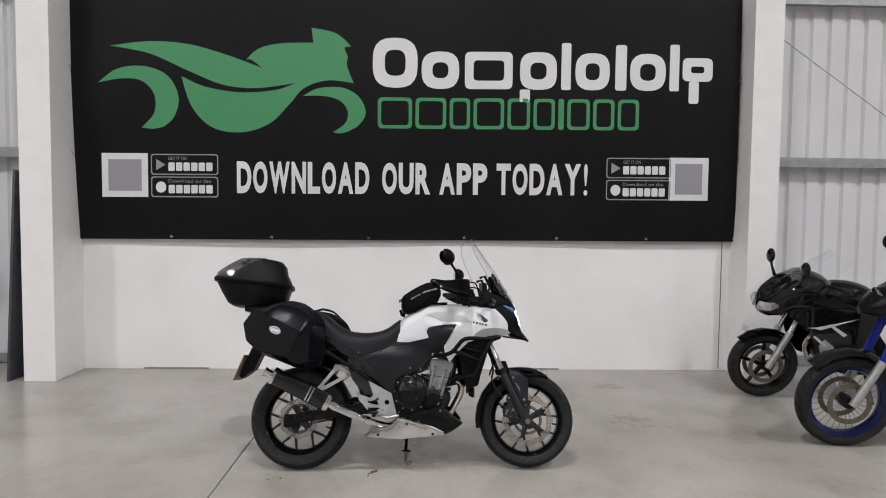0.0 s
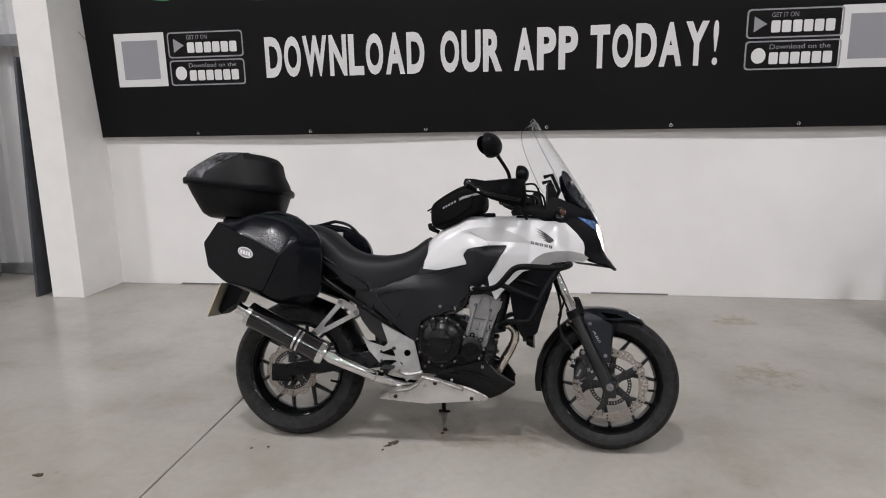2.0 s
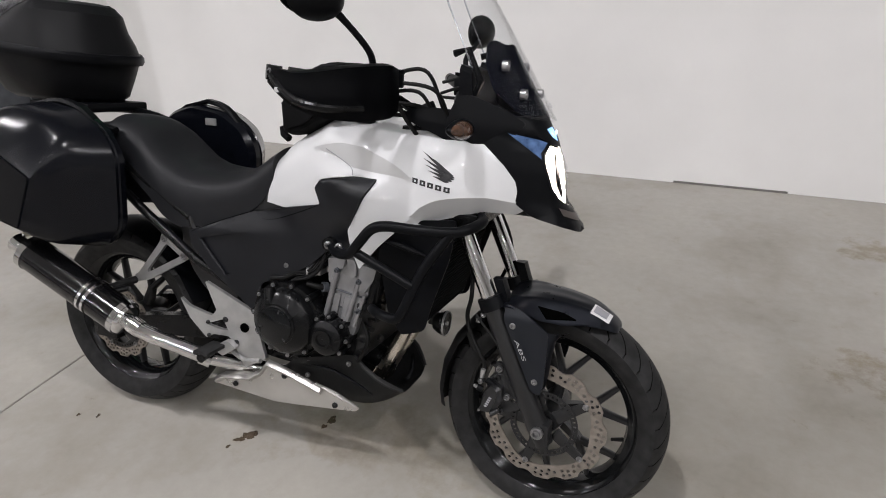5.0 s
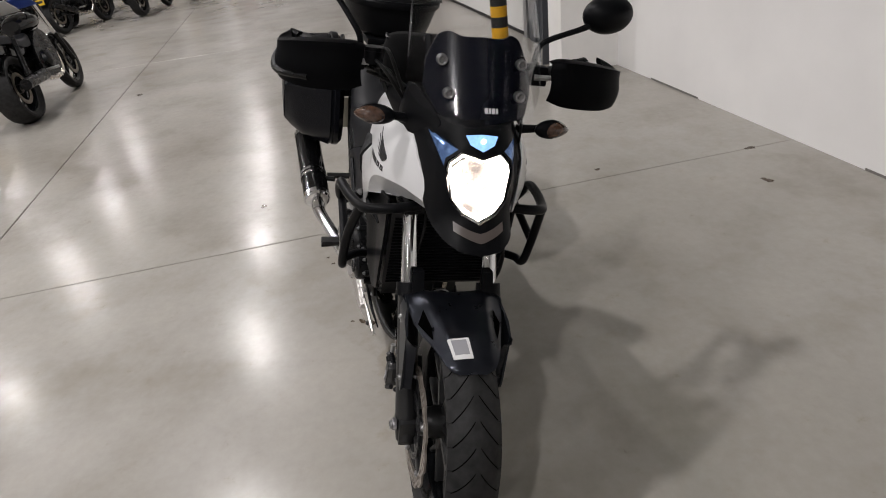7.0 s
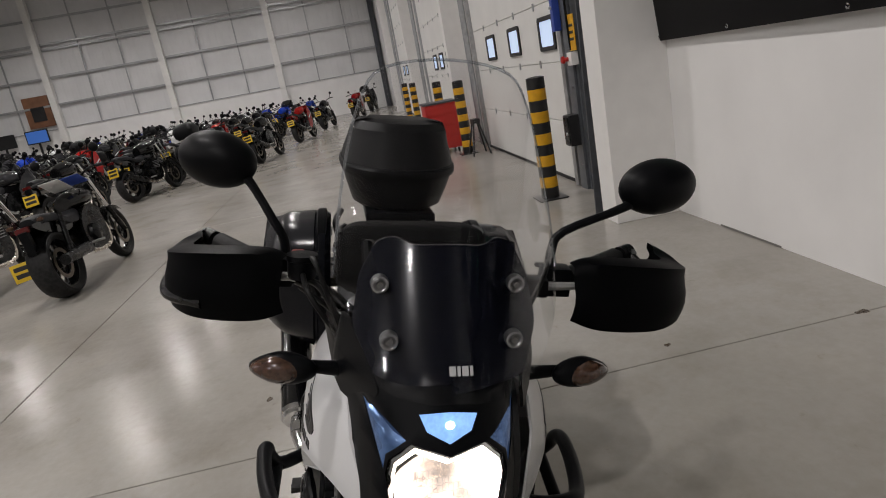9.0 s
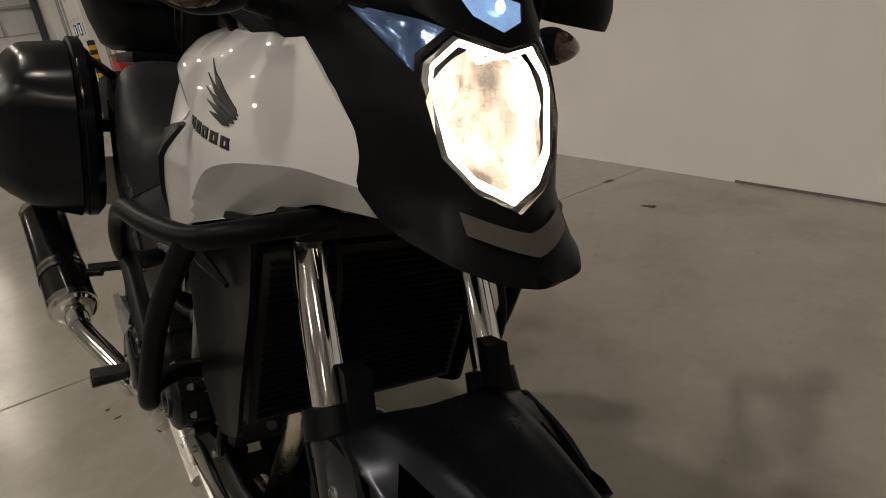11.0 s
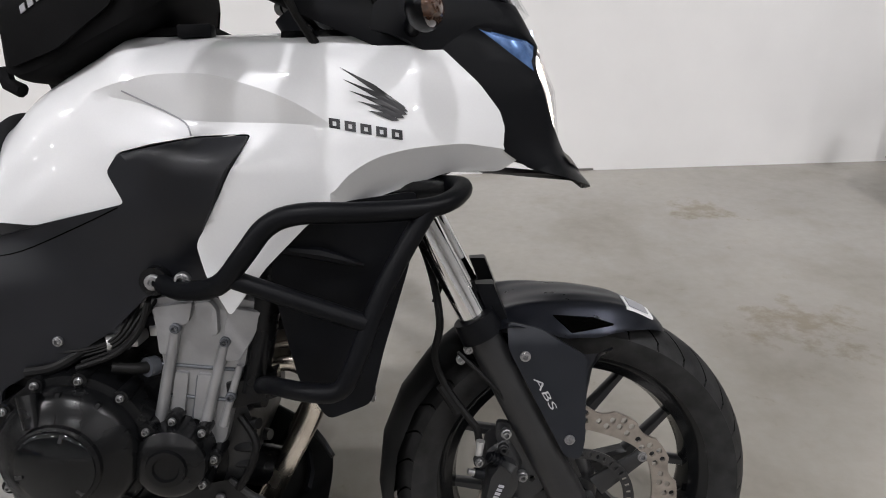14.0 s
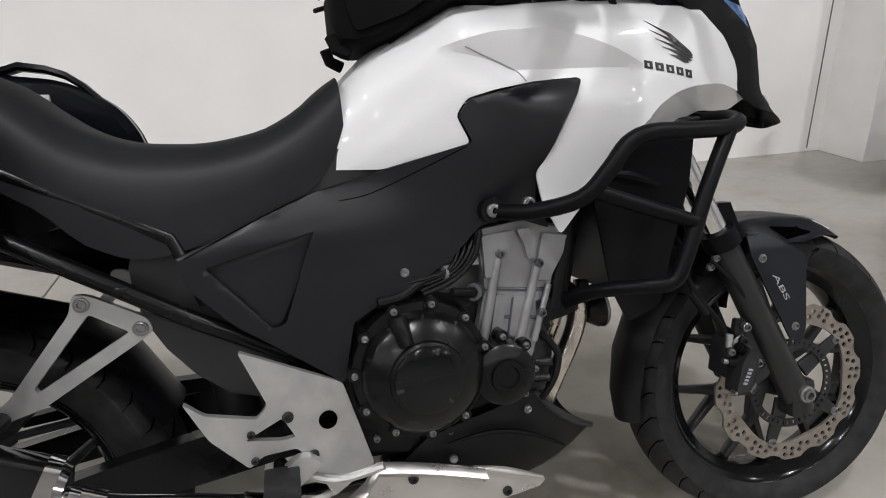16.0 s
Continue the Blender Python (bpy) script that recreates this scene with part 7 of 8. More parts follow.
sectional_door("door_1", -9.42, -5.02, (-5.52, -6.88, -8.2))
sectional_door("door_2", -16.2, -11.8, (-12.2, -13.2, -14.2))
sectional_door("door_3", -24.0, -19.6, (-20.2, -21.4, -22.6))
for i, (a, b) in enumerate(((-11.75, -9.47), (-19.55, -16.25), (-34.0, -24.05))):
    structure("wall_pier", box(a, b, 2.50, 2.66, 0.0, 8.2), M_WALL, "white wall panel between loading doors", "wall")
structure("wall_over_doors", box(-24.05, -5.0, 2.62, 2.75, 5.0, 8.2), M_CLAD, "pale cladding above the loading doors", "wall")
structure("wall_behind_doors", box(-34.0, -5.0, 2.76, 2.9, 0.0, 5.0), M_WALL, "plain closing wall behind the doors", "wall")
for xx in (-10.6, -17.9, -26.0):
    structure("column_between_doors", box(xx - 0.12, xx + 0.12, 2.15, 2.50, 0, 8.2, 0.006), M_COL, "white steel column between loading doors", "column")
    structure("down_pipe", tube([(xx + 0.55, 2.44, 0), (xx + 0.55, 2.44, 8)], 0.05, 14), M_STEEL, "grey vertical pipe on the wall", "pipe", True)

# dark steel guide post of the first door with its controls
M_POST = mat("blue_grey_steel", (0.13, 0.14, 0.155), 0.42, metal=0.3, vary=0.2, vscale=10)
post = new("door_post")
tagged(post, "dark grey steel guide post of the loading door", "post", "", "structure")
part("post_web", box(-4.86, -4.68, 2.42, 2.74, 0.0, 5.2, 0.006), M_POST, post)
part("post_face", box(-4.90, -4.72, 2.39, 2.42, 0.0, 5.2, 0.004), M_POST, post)
for z in (0.25, 0.6, 1.0, 1.35):
    bolt(post, -4.78, 2.388, z, 0.012, 0.006)
cb = thing("control_box", pose(-4.80, 2.33, 0.60), "black wall-mounted door control box", "control box")
part("housing", box(-0.085, 0.085, -0.05, 0.055, -0.15, 0.15, 0.012), M_BLK, cb)
part("cover_plate", box(-0.07, 0.07, -0.056, -0.049, -0.13, 0.13, 0.006), M_SATIN, cb)
part("button", lathe([(0.001, -0.068), (0.016, -0.066), (0.018, -0.055)], (0.02, 0, -0.03), "Y", 14, closed=False), M_DECALG, cb)
ys_ = thing("warning_sign", pose(-4.60, 2.37, 1.50), "yellow warning sign on the door post", "sign")
part("sign_plate", box(-0.085, 0.085, -0.004, 0.004, -0.16, 0.16, 0.003), M_YEL, ys_)
for k in range(3):
    part("sign_bar", box(-0.06, 0.06, -0.0065, -0.0042, 0.05 - 0.06 * k, 0.075 - 0.06 * k), M_BLK, ys_, "dark bar of small print", smooth=False)
bb = thing("switch_unit", pose(-4.93, 2.35, 1.70), "blue switch unit on the door post", "switch")
part("housing", box(-0.04, 0.04, -0.035, 0.035, -0.16, 0.16, 0.01), M_BLUEP, bb)
part("knob", lathe([(0.001, -0.06), (0.014, -0.058), (0.016, -0.036)], (0, 0, 0.06), "Y", 14, closed=False), M_DECALG, bb)
rs = thing("isolator_switch", pose(-4.66, 2.36, 1.27), "white isolator with a red knob", "switch")
part("housing", box(-0.06, 0.06, -0.02, 0.05, -0.06, 0.06, 0.008), M_COL, rs)
part("knob", lathe([(0.001, -0.085), (0.03, -0.083), (0.036, -0.06), (0.02, -0.05), (0.02, -0.018)], (-0.03, 0, 0.0), "Y", 18, closed=False), M_RED, rs, "red rotary knob")
dc = thing("door_cable", pose(0, 0, 0), "black cable hanging down the door post", "cable")
part("cable", tube([(-4.70, 2.37, 5.0), (-4.71, 2.36, 3.2), (-4.66, 2.36, 1.66), (-4.66, 2.37, 1.35)], 0.012, 8, smooth=4), M_HOSE, dc)
bd = thing("leaning_board", pose(-3.70, 2.30, 0), "dark grey board leaning beside the white column", "board")
b0 = box(-0.012, 0.012, -0.20, 0.32, 0.0, 1.95, 0.004)
bo = part("board", b0, M_DKSTEEL, bd)
bo.matrix_basis = pose(-0.06, 0.0, 0.0, 0, 3.0, 0)


def bollard(x, y):
    b = thing("bollard", pose(x, y, 0), "black and yellow striped steel safety bollard", "bollard", "striped bollards")
    part("base_plate", box(-0.14, 0.14, -0.14, 0.14, 0, 0.012, 0.003), M_BLK, b)
    n = 11
    for k in range(n):
        part("band", lathe([(0.0005, 0.012 + 1.15 * k / n), (0.086, 0.012 + 1.15 * k / n), (0.086, 0.012 + 1.15 * (k + 1) / n), (0.0005, 0.012 + 1.15 * (k + 1) / n)], (0, 0, 0), "Z", 28, closed=False), M_YEL if k % 2 else M_BLK, b)
    part("cap", lathe([(0.0005, 1.175), (0.06, 1.17), (0.086, 1.16)], (0, 0, 0), "Z", 28, closed=False), M_BLK, b)
    return b


b1 = bollard(-4.70, 2.0)
for xy in ((-9.1, 2.0), (-11.6, 2.0), (-16.4, 2.0), (-18.8, 2.0)):
    copy_thing(b1, pose(xy[0], xy[1], 0))
red = thing("tool_cabinet", pose(-9.9, 1.74, 0), "red steel tool cabinet with a dark top", "cabinet")
part("body", box(-0.3, 0.3, -0.27, 0.27, 0.08, 0.84, 0.01), M_RED, red)
part("top", box(-0.32, 0.32, -0.29, 0.29, 0.842, 0.87, 0.006), M_DKSTEEL, red, "dark rubber top")
for k in range(4):
    part("drawer", box(0.3005, 0.312, -0.25, 0.25, 0.12 + 0.18 * k, 0.27 + 0.18 * k, 0.004), M_RED, red)
for sx in (-1, 1):
    for sy in (-1, 1):
        part("castor", lathe([(0.001, -0.015), (0.04, -0.015), (0.04, 0.015), (0.001, 0.015)], (0.24 * sx, 0.2 * sy, 0.04), "Y", 16, closed=False), M_RUBBER, red)
tr = thing("trestle", pose(-8.75, 2.12, 0), "small black steel trestle stand", "stand")
for sx in (-1, 1):
    for sy in (-1, 1):
        part("leg", tube([(0.06 * sx, 0.04 * sy, 0.50), (0.20 * sx, 0.14 * sy, 0.0)], 0.014, 8), M_BLK, tr)
part("head", box(-0.1, 0.1, -0.06, 0.06, 0.49, 0.56, 0.01), M_BLK, tr)

# ---- far end wall ----
structure("wall_far_block", box(FAR_X - 0.2, FAR_X, BACK_Y, 3.0, 0, 1.95), M_WALL, "white painted lower wall at the far end", "wall")
structure("wall_far_cladding", corrugated(BACK_Y, 3.0, FAR_X - 0.10, 1.95, ROOF_Z, 0.33, -0.004, "y"), M_CLAD, "pale corrugated upper wall at the far end", "wall")
for z in (3.1, 4.4, 5.7, 5.95, 7.1):
    structure("far_rail", box(FAR_X, FAR_X + 0.08, BACK_Y, 3.0, z - 0.05, z + 0.05), M_STEEL, "grey horizontal rail on the far wall", "rail")
structure("far_rail", box(FAR_X, FAR_X + 0.05, BACK_Y, 3.0, 1.93, 1.97), M_STEEL, "grey horizontal rail on the far wall", "rail")
for y in (-19.6, -14.0, -8.4, -2.9):
    structure("far_column", box(FAR_X, FAR_X + 0.3, y - 0.15, y + 0.15, 0, ROOF_Z, 0.01), M_COL, "white steel column at the far wall", "column")
    for k in (1.9, 3.75):
        structure("far_mullion", box(FAR_X, FAR_X + 0.05, y + k - 0.03, y + k + 0.03, 1.95, ROOF_Z), M_STEEL, "thin grey vertical sheeting post", "post")
structure("far_corner_post", box(FAR_X, FAR_X + 0.3, 2.2, 2.45, 0, ROOF_Z), M_DKSTEEL, "dark corner post", "post")
M_WOOD = mat("brown_board", (0.20, 0.09, 0.045), 0.6, vary=0.2, vscale=3)
wb = thing("display_board", pose(FAR_X + 0.03, -14.9, 2.9), "brown wooden display board with a black panel", "board")
part("board", box(-0.03, 0.03, -0.62, 0.62, -0.75, 0.75, 0.01), M_WOOD, wb)
part("panel", box(0.031, 0.07, -0.32, 0.32, -0.45, 0.25, 0.01), M_BLK, wb)
M_SCREENB = mat("blue_screen", (0.02, 0.05, 0.2), 0.3, emit=(0.06, 0.22, 0.7, 0.45))
for y, z, m in ((-15.2, 1.75, M_SCREENB), (-16.8, 1.75, M_BLK)):
    tv = thing("television", pose(FAR_X + 0.35, y, z), "flat television on the far wall", "television")
    part("housing", box(-0.04, 0.03, -0.55, 0.55, -0.33, 0.33, 0.01), M_BLK, tv)
    part("screen", box(0.0305, 0.034, -0.5, 0.5, -0.28, 0.28), m, tv, smooth=False)
    part("stand", box(-0.03, 0.02, -0.05, 0.05, -z, -0.33), M_BLK, tv)


# ---- parked motorcycles ----
def paint(name, color):
    return mat(name, color, 0.07, spec=0.4, vary=0.05, vscale=20)


P_BLACK, P_RED, P_BLUE, P_WHITE, P_GREY = paint("black_bike_paint", (0.0045, 0.0045, 0.005)), paint("red_bike_paint", (0.30, 0.012, 0.010)), paint("blue_bike_paint", (0.012, 0.05, 0.40)), paint("white_bike_paint", (0.7, 0.7, 0.7)), paint("grey_bike_paint", (0.022, 0.022, 0.025))

P_WINE = paint("wine_bike_paint", (0.03, 0.008, 0.01))
M_DKDISC = mat("dull_disc_steel", (0.16, 0.14, 0.11), 0.45, metal=0.7, vary=0.2, vscale=40)
M_TAIL = mat("dark_red_lens", (0.10, 0.006, 0.006), 0.2, vary=0.2)
P_NAVYF = paint("blue_anodised_paint", (0.008, 0.02, 0.26))
P_NAVY = paint("dark_blue_rim_paint", (0.004, 0.007, 0.05))


def simple_wheel(bike_, name, x, R, half, rim, knobs=False, rim_mat=None, spokes=5):
    c = (x, 0, R)
    w = part(name, lathe([(0.015, -0.06), (0.04, -0.06), (0.045, 0), (0.04, 0.06), (0.015, 0.06)], c, "Y", 16), M_SATIN, bike_)
    if knobs:
        part("tyre", tyre(R, half, rim + 0.006, c, 24), [M_RUBBER, M_GROOVE], w, "chunky black tyre", sharp=28)
    else:
        part("tyre", lathe([(R, 0), (R - 0.008, half * 0.55), (R - 0.028, half * 0.95), (R - 0.05, half), (rim, half * 0.8), (rim, -half * 0.8), (R - 0.05, -half), (R - 0.028, -half * 0.95), (R - 0.008, -half * 0.55)], c, "Y", 48), M_RUBBER, w)
    part("rim", lathe(rim_profile(rim - 0.006, half * 0.75), c, "Y", 48), rim_mat or M_GLOSS, w)
    for k in range(spokes):
        part("spoke", beam((0.03, k * 2 * math.pi / spokes + 0.3, 0), (rim - 0.02, k * 2 * math.pi / spokes + 0.3, 0), 0.018 if spokes < 8 else 0.0016, 0.012 if spokes < 8 else 0.0016, 0.02 if spokes < 8 else 0.0016, 0.012 if spokes < 8 else 0.0016, c), M_DKSTEEL if spokes > 8 else (rim_mat or M_GLOSS), w)
    for s in (-1, 1):
        part("brake_disc", lathe([(0.112, s * 0.062), (0.148, s * 0.062), (0.148, s * 0.067), (0.112, s * 0.067)], c, "Y", 40), M_DKDISC, w)
    return w


def parked_bike(label, style, body, group="parked motorcycles"):
    b = thing("parked_motorcycle", pose(0, 0, 0), label, "motorcycle", group)
    adv, cruiser, tour, sport = style == "adventure", style == "cruiser", style == "tourer", style == "sport"
    fx, rx = 0.72, -0.72
    R = 0.33 if adv else 0.30
    simple_wheel(b, "front_wheel", fx, R, 0.055, R - 0.075, adv, P_NAVY if adv else None, 28 if adv else 5)
    simple_wheel(b, "rear_wheel", rx, 0.315, 0.105 if cruiser else 0.085, 0.225, adv, P_NAVY if adv else None, 28 if adv else 5)
    hz = 1.0 if not adv else 1.15
    for s in (-1, 1):
        part("fork_leg", tube([(fx, s * 0.1, R), (fx - 0.16, s * 0.1, R + 0.32)], 0.028, 14), M_ALU if adv else (M_SATIN if cruiser or style == "naked" else M_ALU), b)
        part("fork_tube", tube([(fx - 0.16, s * 0.1, R + 0.32), (fx - 0.32, s * 0.1, hz - 0.03)], 0.023 if not adv else 0.027, 14), P_NAVYF if adv else M_CHROME, b)
        part("handlebar", tube([(fx - 0.33, s * 0.04, hz), (fx - 0.36, s * 0.2, hz + 0.06), (fx - 0.46, s * 0.38, hz + 0.05)], 0.013, 10, smooth=3), M_SATIN, b)
        part("grip", tube([(fx - 0.42, s * 0.30, hz + 0.056), (fx - 0.465, s * 0.39, hz + 0.05)], 0.018, 10), M_RUBBER, b)
        mz = hz + (0.22 if not sport else 0.17)
        mx0 = fx - 0.34 if not sport else fx - 0.16
        part("mirror_stalk", tube([(mx0 - 0.02, s * 0.22, hz + 0.03), (mx0, s * 0.30, mz)], 0.009, 8), M_MATTE, b)
        bm = bmesh.new()
        bmesh.ops.create_uvsphere(bm, u_segments=14, v_segments=10, radius=1, matrix=Matrix.Translation((mx0, s * 0.32, mz + 0.02)) @ Matrix.Diagonal((0.030, 0.05, 0.05, 1)))
        part("mirror_head", bm, M_MATTE, b)
        bm = bmesh.new()
        bmesh.ops.create_uvsphere(bm, u_segments=12, v_segments=8, radius=1, matrix=Matrix.Translation((rx - 0.16, s * 0.14, 0.76)) @ Matrix.Diagonal((0.022, 0.035, 0.022, 1)))
        part("rear_indicator", bm, M_ORANGE, b)
        part("swingarm", box(rx - 0.05, -0.15, s * 0.12 - 0.02, s * 0.12 + 0.02, 0.30, 0.36, 0.01), M_SATIN, b)
        part("shock_absorber", tube([(rx + 0.08, s * 0.14, 0.40), (rx + 0.2, s * 0.13, 0.74)], 0.026, 12), M_SATIN, b)
        part("footrest", tube([(-0.2, s * 0.12, 0.36), (-0.2, s * 0.27, 0.36)], 0.013, 8), M_ALU, b)
    # front mudguard
    rings = []
    for p in (45, 65, 85, 105, 125, 145):
        a = math.radians(p)
        rr = R + (0.03 if not adv else 0.05)
        rings.append([(fx + (rr - 0.03 * abs(u) ** 2) * math.cos(a), 0.075 * u, R + (rr - 0.03 * abs(u) ** 2) * math.sin(a)) for u in (-1, -0.6, 0, 0.6, 1)])
    bm = loft(rings, caps=False, closed_ring=False)
    bmesh.ops.solidify(bm, geom=bm.faces[:], thickness=0.005)
    part("front_mudguard", bm, body, b)
    # tank, seat, tail
    tz = 0.80 if cruiser else 0.90
    rings = []
    for k in range(13):
        t = k / 12
        x = -0.12 + 0.52 * t
        wv, hv = 0.16 * math.sin(math.pi * (0.12 + 0.80 * t)) ** 0.6, (0.17 if not cruiser else 0.11) * math.sin(math.pi * (0.10 + 0.75 * t)) ** 0.5
        rings.append([(x, wv * math.cos(a), tz + (hv if math.sin(a) > 0 else 0.09) * math.sin(a)) for a in [2 * math.pi * j / 16 for j in range(16)]])
    part("fuel_tank", loft(rings), body, b)
    sz = 0.70 if cruiser else 0.80
    rings = []
    for x, zt, hw in ((-0.86, sz + 0.09, 0.07), (-0.75, sz + 0.11, 0.11), (-0.55, sz + 0.08, 0.13), (-0.40, sz + 0.01, 0.14), (-0.22, sz, 0.13), (-0.10, sz + 0.04, 0.10)):
        rings.append([(x, -hw * math.copysign(abs(math.cos(a)) ** 0.6, math.cos(a)), zt - 0.09 + 0.09 * math.sin(a) ** 0.5) for a in [math.pi * j / 10 for j in range(11)]])
    part("seat", loft(rings), M_VINYL, b)
    part("tail", side_loft([(y, soft([(-0.95, sz + 0.04), (-0.55, sz + 0.02), (-0.2, sz - 0.06), (-0.4, sz - 0.14), (-0.8, sz - 0.06)], 3)) for y in (-0.09, 0.09)]), body, b)
    part("tail_lamp", box(-0.985, -0.95, -0.06, 0.06, sz - 0.01, sz + 0.04, 0.008), M_TAIL, b, "red tail lamp")
    rg = loft([[(rx + (0.345 - 0.02 * u * u) * math.cos(math.radians(p)), 0.1 * u, 0.315 + (0.345 - 0.02 * u * u) * math.sin(math.radians(p))) for u in (-1, -0.5, 0, 0.5, 1)] for p in (70, 95, 120, 145)], caps=False, closed_ring=False)
    bmesh.ops.solidify(rg, geom=rg.faces[:], thickness=0.005)
    part("rear_mudguard", rg, body if cruiser else M_MATTE, b)
    part("plate_hanger", box(-1.0, -0.94, -0.04, 0.04, sz - 0.22, sz, 0.008), M_MATTE, b)
    pl = part("number_plate", box(-0.006, 0.0, -0.11, 0.11, -0.085, 0.085, 0.004), M_PLATE_Y, b, "yellow number plate")
    pl.matrix_basis = pose(-1.01, 0, sz - 0.17, 0, 12, 0)
    for k in range(2):
        pb = part("plate_bar", box(-0.0085, -0.0065, -0.085, 0.085, 0.015 - 0.065 * k, 0.055 - 0.065 * k), M_BLK, pl, smooth=False)
    # engine, frame, exhaust
    part("engine", side_loft([(y, soft([(-0.20, 0.30), (0.12, 0.28), (0.26, 0.40), (0.22, 0.66), (0.0, 0.72), (-0.22, 0.55)], 3)) for y in (-0.14, 0.14)]), M_SATIN, b)
    for s in (-1, 1):
        part("engine_cover", lathe([(0.001, s * 0.19), (0.06, s * 0.188), (0.09, s * 0.17), (0.1, s * 0.13)], (-0.05, 0, 0.44), "Y", 24, closed=False), M_SATIN, b)
    for k in range(5):
        part("cooling_fin", box(0.03, 0.21, -0.155, 0.155, 0.52 + 0.03 * k, 0.53 + 0.03 * k, 0.004), M_SILVER if body is P_WINE or style in ("naked", "adventure") else M_SATIN, b)
    part("frame_tube", tube([(0.36, 0, 0.92), (0.26, 0, 0.40), (0.0, 0, 0.27), (-0.25, 0, 0.33)], 0.02, 10), M_SATIN, b)
    part("exhaust", tube([(0.24, -0.08, 0.58), (0.32, -0.1, 0.45), (0.2, -0.13, 0.27), (-0.2, -0.17, 0.27), (-0.40, -0.19, 0.33)], 0.022, 12, smooth=3), M_PIPE, b)
    part("silencer", tube([(-0.38, -0.19, 0.32), (-0.45, -0.20, 0.35), (-0.95, -0.21, 0.50 if not cruiser else 0.36)], [0.03, 0.055, 0.05], 18), M_CHROME if cruiser and body is P_WINE else M_SATIN, b)
    part("side_stand", tube([(-0.08, 0.12, 0.30), (-0.12, 0.24, 0.045)], 0.012, 8), M_SATIN, b)
    if sport or tour:
        fair = [(0.02, 0.40), (0.20, 0.30), (0.36, 0.42), (0.44, 0.62), (0.66, 0.78), (0.70, 0.88), (0.60, 1.0), (0.46, 1.06), (0.36, 0.98), (0.20, 0.90), (0.05, 0.72)]
        for s in (-1, 1):
            fp = part("side_fairing", shell_side(rounded(fair, 0.02, 3), lambda x, z: 0.235 - 0.9 * max(0, x - 0.42) ** 1.25 * 1.0 - 0.25 * max(0, z - 0.85) - 0.2 * max(0, 0.5 - z), s, 0.006, step=0.035), body, b, sharp=60)
            part("side_mark", shell_side([(0.10, 0.66), (0.38, 0.76), (0.40, 0.74), (0.12, 0.63)], lambda x, z: 0.238 - 0.25 * max(0, z - 0.85), s, 0.002, step=0), M_DECALG, fp, "slim silver stripe", smooth=False)
            part("headlamp", side_loft([(s * 0.03, [(0.685, 0.80), (0.72, 0.84), (0.66, 0.89), (0.64, 0.84)]), (s * 0.115, [(0.62, 0.82), (0.645, 0.85), (0.60, 0.89), (0.58, 0.85)])]), M_UNLIT, b, "unlit clear headlamp", smooth=False)
        rings = []
        for x, zc, hw, hh in ((0.80, 0.83, 0.03, 0.03), (0.75, 0.85, 0.09, 0.07), (0.62, 0.90, 0.15, 0.11), (0.52, 0.95, 0.175, 0.12), (0.42, 0.98, 0.17, 0.09)):
            rings.append([(x, hw * math.cos(a), zc + hh * math.sin(a)) for a in [2 * math.pi * j / 20 for j in range(20)]])
        part("nose_fairing", loft(rings), body, b, sharp=60)
        sc = loft([[(0.64 - 0.30 * t - 0.12 * u * u, 0.17 * u * (1 - 0.3 * t), 0.98 + (0.30 if tour else 0.2) * t) for u in (-1, -0.66, -0.33, 0, 0.33, 0.66, 1)] for t in (0, 0.33, 0.66, 1)], caps=False, closed_ring=False)
        bmesh.ops.solidify(sc, geom=sc.faces[:], thickness=0.004)
        part("windscreen", sc, M_SCREEN, b, "clear windscreen")
    else:
        part("headlamp", lathe([(0.001, 0.07), (0.085, 0.06), (0.095, 0.03), (0.07, -0.05), (0.001, -0.08)], (fx - 0.18, 0, hz - 0.10), "X", 24, closed=False), M_GLOSS, b)
        part("headlamp_lens", lathe([(0.001, 0.082), (0.05, 0.08), (0.086, 0.064)], (fx - 0.18, 0, hz - 0.10), "X", 24, closed=False), M_CHROME, b, "clear headlamp glass")
    if adv:
        sc = loft([[(0.56 - 0.2 * t - 0.5 * u * u * 0.3, 0.15 * u, 1.10 + 0.28 * t) for u in (-1, -0.5, 0, 0.5, 1)] for t in (0, 0.5, 1)], caps=False, closed_ring=False)
        bmesh.ops.solidify(sc, geom=sc.faces[:], thickness=0.004)
        part("windscreen", sc, M_SCREEN, b)
        part("nose_fairing", loft([[(x, hw * math.cos(a), zc + hh * math.sin(a)) for a in [2 * math.pi * j / 16 for j in range(16)]] for x, zc, hw, hh in ((0.70, 0.98, 0.03, 0.03), (0.62, 1.02, 0.12, 0.08), (0.50, 1.06, 0.16, 0.12), (0.38, 1.05, 0.15, 0.08))]), M_SATIN, b, sharp=60)
